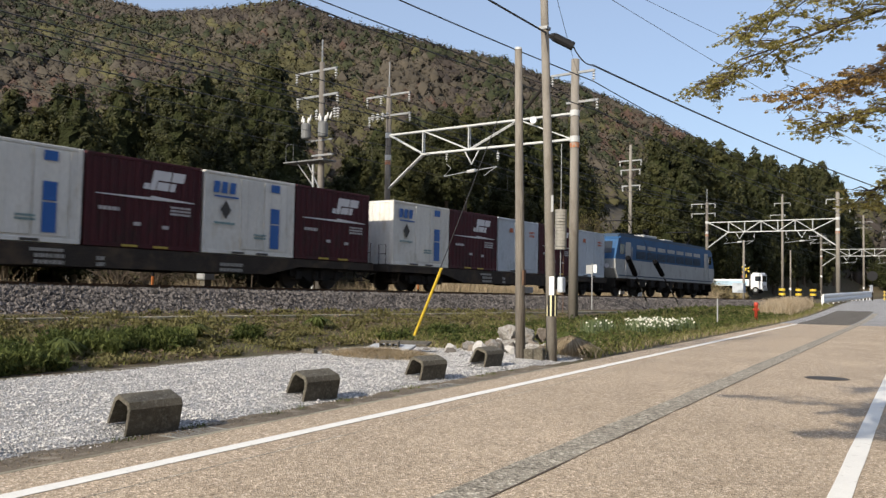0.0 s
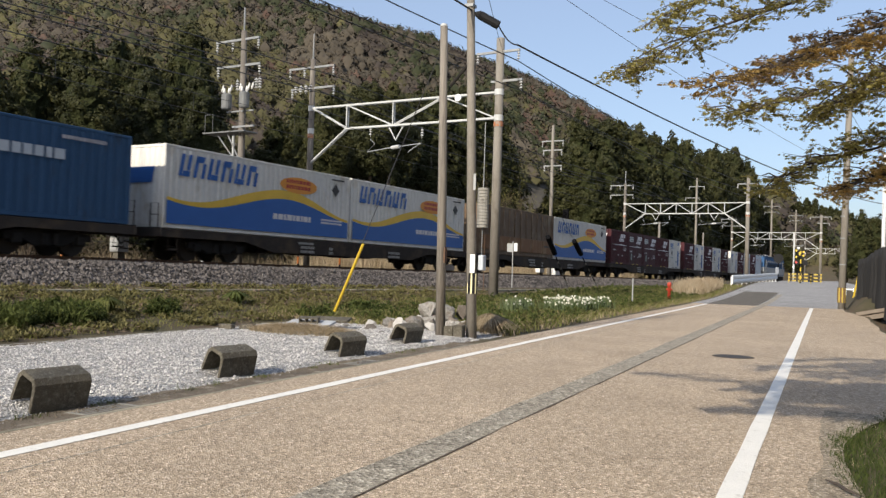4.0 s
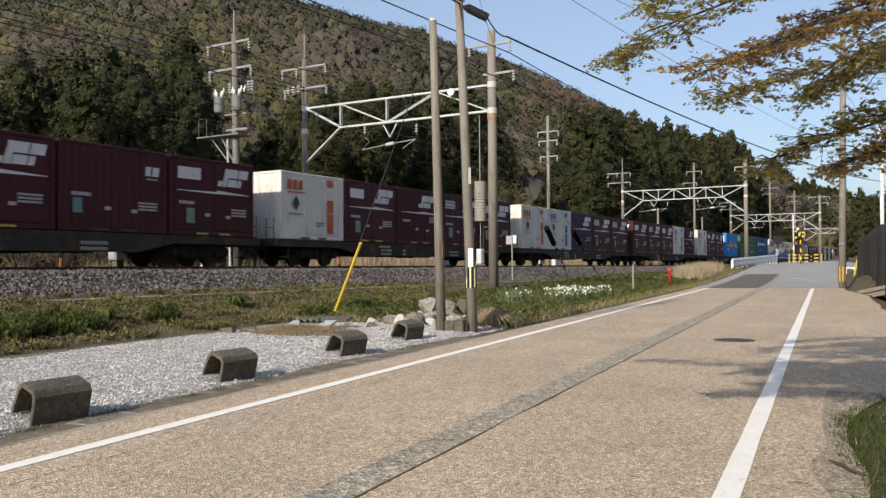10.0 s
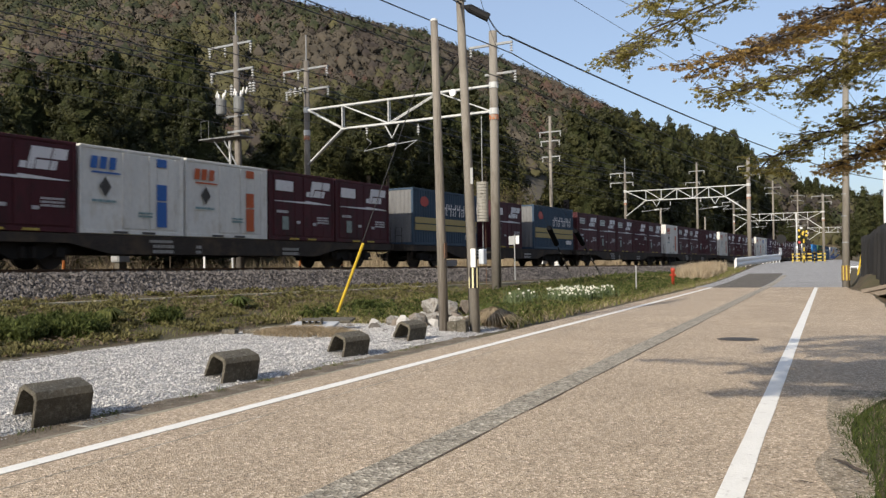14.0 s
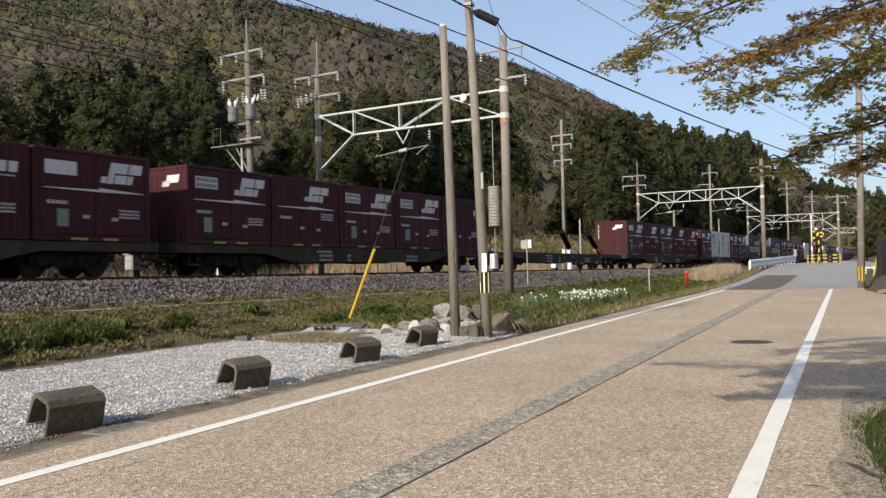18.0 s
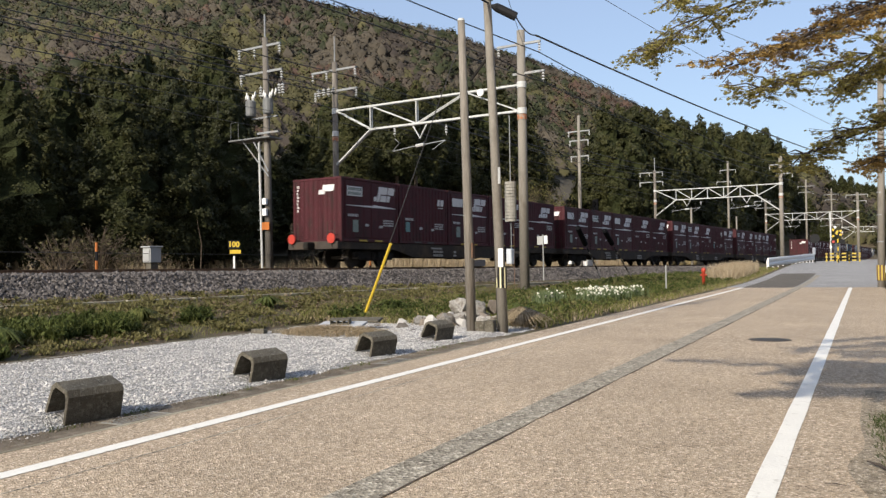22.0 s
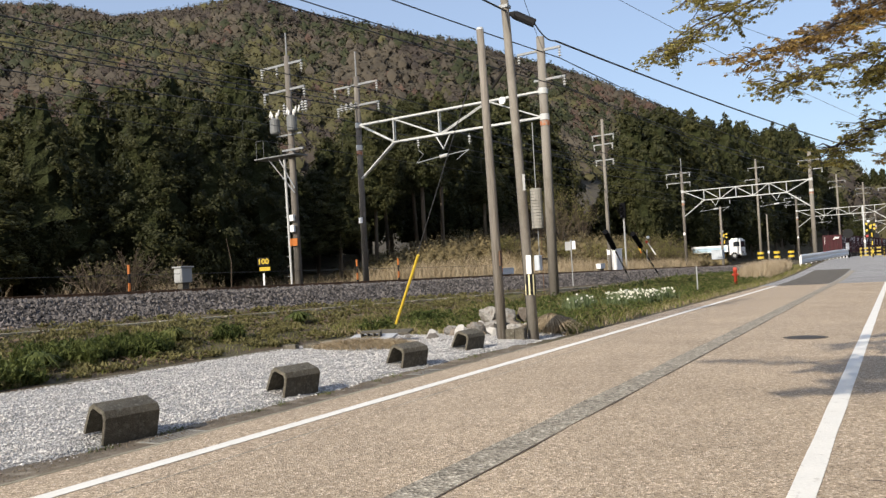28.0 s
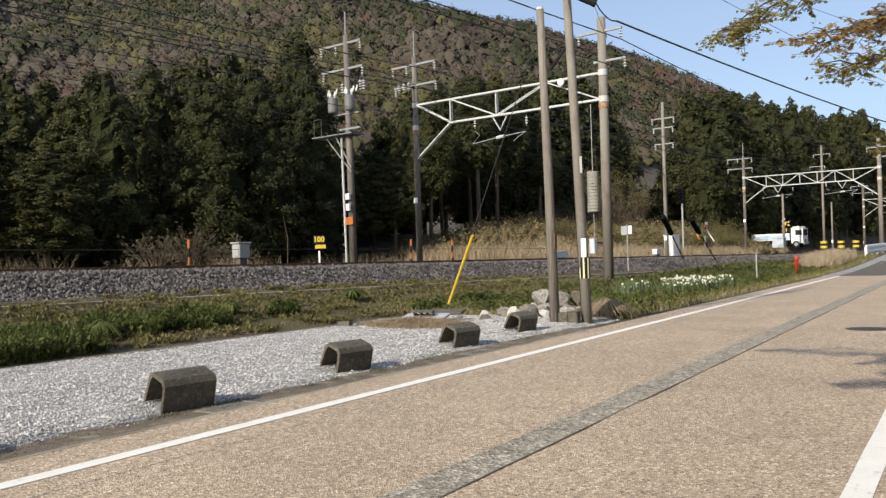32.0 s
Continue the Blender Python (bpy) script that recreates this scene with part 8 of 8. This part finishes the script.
M_REDLAMP = lamp_glow("lit_red_lamp", (0.35, 0.03, 0.02), 0.25)
crossing_signal(-2.35, 95, 0.75, M_REDLAMP)
q = line_pt(113, -10.0)
crossing_signal(q.x, q.y, 1.3, M_REDPAINT, 15)
for x in (-3.0, -1.85, -0.9):
    br = thing("crossing_barrier", pose(x, 96.5, 0.78), "yellow and black striped steel barrier", "barrier", "barriers at the crossing")
    for z in (0.25, 0.6, 0.95):
        for k in range(6):
            beam("rail_stripe", br, -0.5 + 0.2 * k, 0, z, 0.2, 0.07, 0.16, M_BARRIER if (k % 3 != 1) else M_BLACK)
    for a in (-0.5, 0.5):
        beam("leg", br, a, 0.06, 0.5, 0.07, 0.06, 1.1, M_BARRIER)
gr = thing("guard_rail", pose(-6.9, 72.5, ground_z(-6.9, 72.5) + 0.08, 0, 0, -3), "white steel guard rail beside the road", "guard rail")
bm = bmesh.new()
prof = [(0, 0.1), (0.06, 0.2), (0.06, 0.34), (0, 0.45), (0, 0.5), (0.06, 0.6), (0.06, 0.74), (0, 0.84), (-0.02, 0.84), (-0.02, 0.1)]
r0 = [bm.verts.new((a, 0, b)) for a, b in prof]
r1 = [bm.verts.new((a, 34, b + 0.45)) for a, b in prof]
for i in range(len(prof)):
    bm.faces.new((r0[i], r0[(i + 1) % len(prof)], r1[(i + 1) % len(prof)], r1[i]))
bm.faces.new(r0[::-1])
part("beam", bm, M_WHITE, gr)
for k in range(12):
    bar("post", gr, (-0.1, 3.0 * k, -0.4), (-0.1, 3.0 * k, 0.7 + 0.035 * k), 0.06, M_WHITE, 8)
beam("end_plate", gr, 0, -0.1, 0.47, 0.12, 0.25, 0.74, M_WHITE, 0.03)
mi = thing("convex_mirror", pose(-4.6, 97, 0.75), "round black backed traffic mirror on a post", "traffic mirror")
bar("post", mi, (0, 0, 0), (0, 0, 3.0), 0.05, M_BOGIE, 8)
bm = bmesh.new()
tube(bm, [(0, -0.05, 2.6), (0, 0.08, 2.6)], [0.5, 0.35], 20)
part("mirror_shell", bm, M_BLACK, mi)
beam("plate", mi, -0.1, -0.08, 1.3, 0.3, 0.02, 0.7, M_WHITE)

# truck waiting on the far side of the crossing
M_TRUCKWHITE = paint("truck_white", (0.8, 0.8, 0.79))
M_PALEBLUE = paint("pale_blue_truck_paint", (0.4, 0.55, 0.66))
M_TRUCKGLASS = material("truck_glass", (0.03, 0.035, 0.04), rough=0.08, vary=0.1, bump=0, spec=0.6)
q = line_pt(112, -7.0)
tk = thing("flatbed_truck", pose(-20.4, 112.5, 1.35, 0, 0, -8), "white cab truck with a pale blue low bed", "truck")
bm = bmesh.new()
prism(bm, [(-0.95, 0.55), (0.95, 0.55), (0.95, 2.4), (-0.95, 2.4)], 1.6, 3.0)
cabv = part("cab", bm, M_TRUCKWHITE, tk)
beam("windscreen", cabv, 3.0, 0, 1.85, 0.03, 1.6, 0.75, M_TRUCKGLASS)
beam("side_window", cabv, 2.5, -0.96, 1.85, 0.75, 0.03, 0.6, M_TRUCKGLASS)
beam("side_window", cabv, 2.5, 0.96, 1.85, 0.75, 0.03, 0.6, M_TRUCKGLASS)
beam("bumper", cabv, 3.05, 0, 0.55, 0.14, 1.85, 0.35, M_GREYBOX, 0.03)
beam("roof_visor", cabv, 2.3, 0, 2.5, 1.1, 1.7, 0.2, M_TRUCKWHITE, 0.06)
bm = bmesh.new()
box(bm, -0.95, 0, 1.35, 4.7, 2.0, 0.85, None, 0.03)
part("bed", bm, M_TRUCKWHITE, tk)
beam("bed_panel", tk, -0.95, -1.01, 1.3, 4.4, 0.03, 0.55, M_PALEBLUE)
beam("chassis", tk, 0, 0, 0.85, 6.0, 0.9, 0.25, M_BOGIE)
for x in (-2.2, 2.2):
    for s in (-1, 1):
        bm = bmesh.new()
        tube(bm, [(x, s * 0.72, 0.42), (x, s * 0.98, 0.42)], 0.42, 18)
        wh = part("wheel", bm, M_BLACK, tk)
        bm = bmesh.new()
        tube(bm, [(x, s * 0.97, 0.42), (x, s * 1.0, 0.42)], 0.22, 14)
        part("rim", bm, M_STEEL, wh)
for x, y in ((-15.2, 111), (-13.6, 113.5), (-12.2, 116)):
    b = thing("striped_bollard", pose(x, y, 0.9), "yellow and black striped guard drum", "bollard", "striped guards at the crossing")
    for k in range(4):
        bar("drum_band", b, (0, 0, 0.28 * k), (0, 0, 0.28 * k + 0.28), 0.4, M_YELLOW if k % 2 else M_BLACK, 14)

# tarp covered fence, timber ramp and small fence on the near side
tf = thing("tarp_fence", Matrix(), "black plastic sheet hung in folds over a fence", "fence")
a, b = Vector((1.42, 46, 0)), Vector((2.75, 26, 0))
n = 150
co, fs = [], []
nrm = Vector((-(b - a).y, (b - a).x, 0)).normalized()
for i in range(n + 1):
    k = i / n
    p = a.lerp(b, k)
    fold = 0.4 * noise.noise((k * 38, 0, 3)) + 0.16 * noise.noise((k * 75, 1, 3))
    zt = 2.25 + 0.9 * k + 0.08 * noise.noise((k * 9, 0, 0))
    zb = 0.42 - 0.5 * smooth01(0.3, 0.55, k)
    for j in range(7):
        f = j / 6
        w = p + nrm * (fold * (1.1 - 0.5 * f) + 0.05 * noise.noise((k * 14, f * 3, 7)))
        co.append((w.x, w.y, zb + (zt - zb) * f))
m = len(co)
co += [(c[0] + 0.05, c[1], c[2]) for c in co]
for i in range(n):
    for j in range(6):
        q0 = i * 7 + j
        fs += [(q0, q0 + 7, q0 + 8, q0 + 1), (m + q0, m + q0 + 1, m + q0 + 8, m + q0 + 7)]
    fs.append((i * 7 + 6, i * 7 + 13, m + i * 7 + 13, m + i * 7 + 6))
pydata("sheet", co, fs, M_TARP, tf, smooth=True)
for k in range(8):
    p = a.lerp(b, (k + 0.5) / 8) + Vector((0.15, 0, 0))
    bar("fence_post", tf, (p.x, p.y, -0.5), (p.x, p.y, 2.1 + 0.1 * k), 0.05, M_TIMBER, 8)
rm = thing("timber_ramp", pose(1.3, 35.6, 0.12, 0, -13, -20), "old grey timber planks bridging the ditch", "timber ramp")
for k in range(4):
    beam("plank", rm, 1.5, -0.02 + 0.3 * k, -0.02, 3.4, 0.28, 0.14, M_TIMBER, 0.01)
beam("bearer", rm, 1.5, 0.02, -0.2, 3.2, 0.2, 0.2, M_TIMBER, 0.01)
wf = thing("white_fence", pose(0.75, 60, road_rise(60)), "low white pipe fence beside the road", "fence")
for k in range(3):
    beam("fence_post", wf, 0.45 * k, 0, 0.2, 0.07, 0.07, 0.8, M_WHITE, 0.01)
beam("fence_rail", wf, 0.45, 0, 0.52, 1.0, 0.05, 0.06, M_WHITE)
st = thing("stay_wire", pose(1.35, 50, 0.3), "yellow plastic stay guard beside the sheet fence", "stay wire")
bar("guard", st, (0, 0, 0), (0.35, -0.4, 1.9), 0.05, M_YELLOW, 8)

# ---- maple over the road ----
FAR_BOUGHS = [((3.3, 8.6, 3.0), (1.2, 8.2, 4.15), (-0.8, 7.9, 3.7), (-1.78, 7.7, 3.27)), ((3.25, 8.6, 3.6), (1.3, 8.5, 4.6), (-0.4, 8.4, 4.35), (-1.5, 8.2, 3.9)),
              ((3.3, 8.6, 2.6), (1.6, 8.2, 3.35), (0.2, 8.0, 3.42), (-1.1, 7.85, 3.08)), ((3.3, 8.6, 2.4), (1.6, 8.1, 3.1), (0.3, 8.0, 3.12), (-0.82, 7.8, 2.84)),
              ((3.3, 8.6, 2.2), (1.8, 8.2, 2.85), (0.5, 8.1, 2.62), (-0.48, 7.9, 2.25)), ((3.3, 8.6, 2.2), (1.9, 8.4, 2.7), (0.8, 8.3, 2.45), (0.1, 8.2, 2.2)),
              ((3.3, 8.6, 3.2), (1.4, 8.7, 3.9), (0.2, 8.8, 3.75), (-0.7, 8.8, 3.4)), ((3.3, 8.6, 3.0), (1.6, 8.9, 3.5), (0.6, 9.0, 3.35), (-0.1, 9.0, 3.0)),
              ((3.3, 8.6, 3.4), (1.8, 8.0, 4.3), (0.6, 7.6, 4.15), (-0.6, 7.2, 3.8)), ((3.3, 8.6, 2.8), (2.0, 8.8, 3.1), (1.1, 8.9, 2.9), (0.5, 8.9, 2.5)),
              ((3.3, 8.6, 3.8), (2.2, 8.3, 4.6), (1.0, 8.1, 4.6), (-0.2, 8.0, 4.35))]


def near_boughs():
    """Boughs of the nearer maple: they hang high over the road and shade it."""
    out = []
    for q in range(9):
        yt = -0.1 + 0.34 * q
        out.append(((4.15, -0.5, 4.5), (2.6, -0.5 + (yt + 0.5) * 0.4, 5.3), (0.4, -0.5 + (yt + 0.5) * 0.8, 5.55), (-2.2 + 0.3 * (q * 7 % 5), yt, 5.25)))
    out.append(((4.15, -0.5, 4.5), (1.6, 0.6, 5.6), (-1.2, 1.4, 5.6), (-3.6, 2.2, 5.3)))
    for q in range(5):
        out.append(((4.15, -0.5, 4.6), (2.6, -0.4 + 0.3 * q, 5.4), (0.9, -0.3 + 0.65 * q, 5.7), (-0.9 + 0.25 * (q % 3), -0.2 + 0.75 * q, 5.4)))
    return out


def maple(x0, y0, seed, limbs, size, many, start):
    r = random.Random(seed)
    root = thing("maple_tree", pose(x0, y0, 0.1), "roadside maple with layered sprays of young bronze leaves", "tree", "maples beside the road")
    base = Vector((x0, y0, 0.1))
    bm = bmesh.new()
    tube(bm, [(0, 0, -0.4), (0.05, 0, 1.2), (-0.1, 0.05, 2.4), (-0.15, 0, 4.2), (-0.1, 0, 6)], [0.2, 0.16, 0.13, 0.1, 0.05], 12)
    part("trunk", bm, M_MAPLEBARK, root, smooth=True)
    def leaf(c, size):
        d = Vector((r.gauss(0, 1), r.gauss(0, 1), -0.5 + r.gauss(0, 0.45))).normalized()
        s = d.cross(Vector((r.gauss(0, 0.4), r.gauss(0, 0.4), 1))).normalized()
        n = d.cross(s)
        for k in (-0.7, 0.0, 0.7) if size < 0.05 else (0.0,):
            t = (d * math.cos(k) + s * math.sin(k)) * size * (1.0 if k == 0 else 0.85)
            w = (s * math.cos(k) - d * math.sin(k)) * size * (0.17 if size < 0.05 else 0.3)
            i = len(lco)
            lco.extend([c[:], (c + t * 0.5 + w + n * 0.004)[:], (c + t)[:], (c + t * 0.5 - w)[:]])
            lfs.append((i, i + 1, i + 2, i + 3))

    for li, pts in enumerate(limbs):
        lco, lfs = [], []
        P = [Vector(p) - base for p in pts]
        def at(k):
            u = k * (len(P) - 1)
            i = min(int(u), len(P) - 2)
            f = u - i
            p0, p1, p2, p3 = P[max(i - 1, 0)], P[i], P[i + 1], P[min(i + 2, len(P) - 1)]
            return 0.5 * ((2 * p1) + (p2 - p0) * f + (2 * p0 - 5 * p1 + 4 * p2 - p3) * f * f + (3 * p1 - p0 - 3 * p2 + p3) * f ** 3)
        bm = bmesh.new()
        ks = [i / 14 for i in range(15)]
        tube(bm, [at(k) + Vector((0, 0, 0.045 * math.sin(9 * k + li) + 0.02 * math.sin(23 * k + 2 * li))) for k in ks], [0.026 * (1 - k) ** 1.1 + 0.004 for k in ks], 6)
        tco = bm
        for q in range(34):
            k = start + (1 - start) * (q + r.random() * 0.6) / 34
            c = at(min(k, 1))
            t = (at(min(k + 0.02, 1)) - at(k - 0.02)).normalized()
            sd = Vector((-t.y, t.x, 0)).normalized() * (1 if q % 2 else -1)
            ln = (0.75 - 0.45 * k) * (0.6 + 0.8 * r.random())
            tip = c + (sd * 0.8 + t * 0.7).normalized() * ln + Vector((0, 0, r.gauss(-0.03, 0.1)))
            tube(tco, [c, c.lerp(tip, 0.5) + Vector((0, 0, 0.03)), tip], [0.009, 0.006, 0.003], 4)
            m = int(5 + ln * 12)
            for w in range(m):
                p0 = c.lerp(tip, 0.15 + 0.85 * w / m)
                dv = Vector((r.gauss(0, 1), r.gauss(0, 1), r.gauss(0, 0.25))).normalized() * (0.12 + 0.1 * r.random())
                p1 = p0 + dv
                tube(tco, [p0, p1], [0.003, 0.0015], 3)
                for _ in range(many if li < 9 or size < 0.05 else 4):
                    leaf(p0.lerp(p1, 0.3 + 0.8 * r.random()) + Vector((r.gauss(0, 0.015), r.gauss(0, 0.015), -0.012)), size + 0.016 * r.random())
        part("limb", bm, M_MAPLEBARK, root)
        kind, words = ((M_MAPLE, "young yellow green leaves"), (M_MAPLE_BRONZE, "young bronze leaves"), (M_MAPLE_PINK, "young pinkish brown leaves"))[(0, 0, 1, 0, 0, 1, 2, 0, 0, 1, 0)[li % 11]]
        tagged(pydata("foliage", lco, lfs, kind, root, words), kind="stuff")
    return root


maple(3.4, 8.6, 77, FAR_BOUGHS, 0.026, 13, 0.3)
maple(4.3, -0.5, 78, near_boughs(), 0.07, 20, 0.35)

motions()
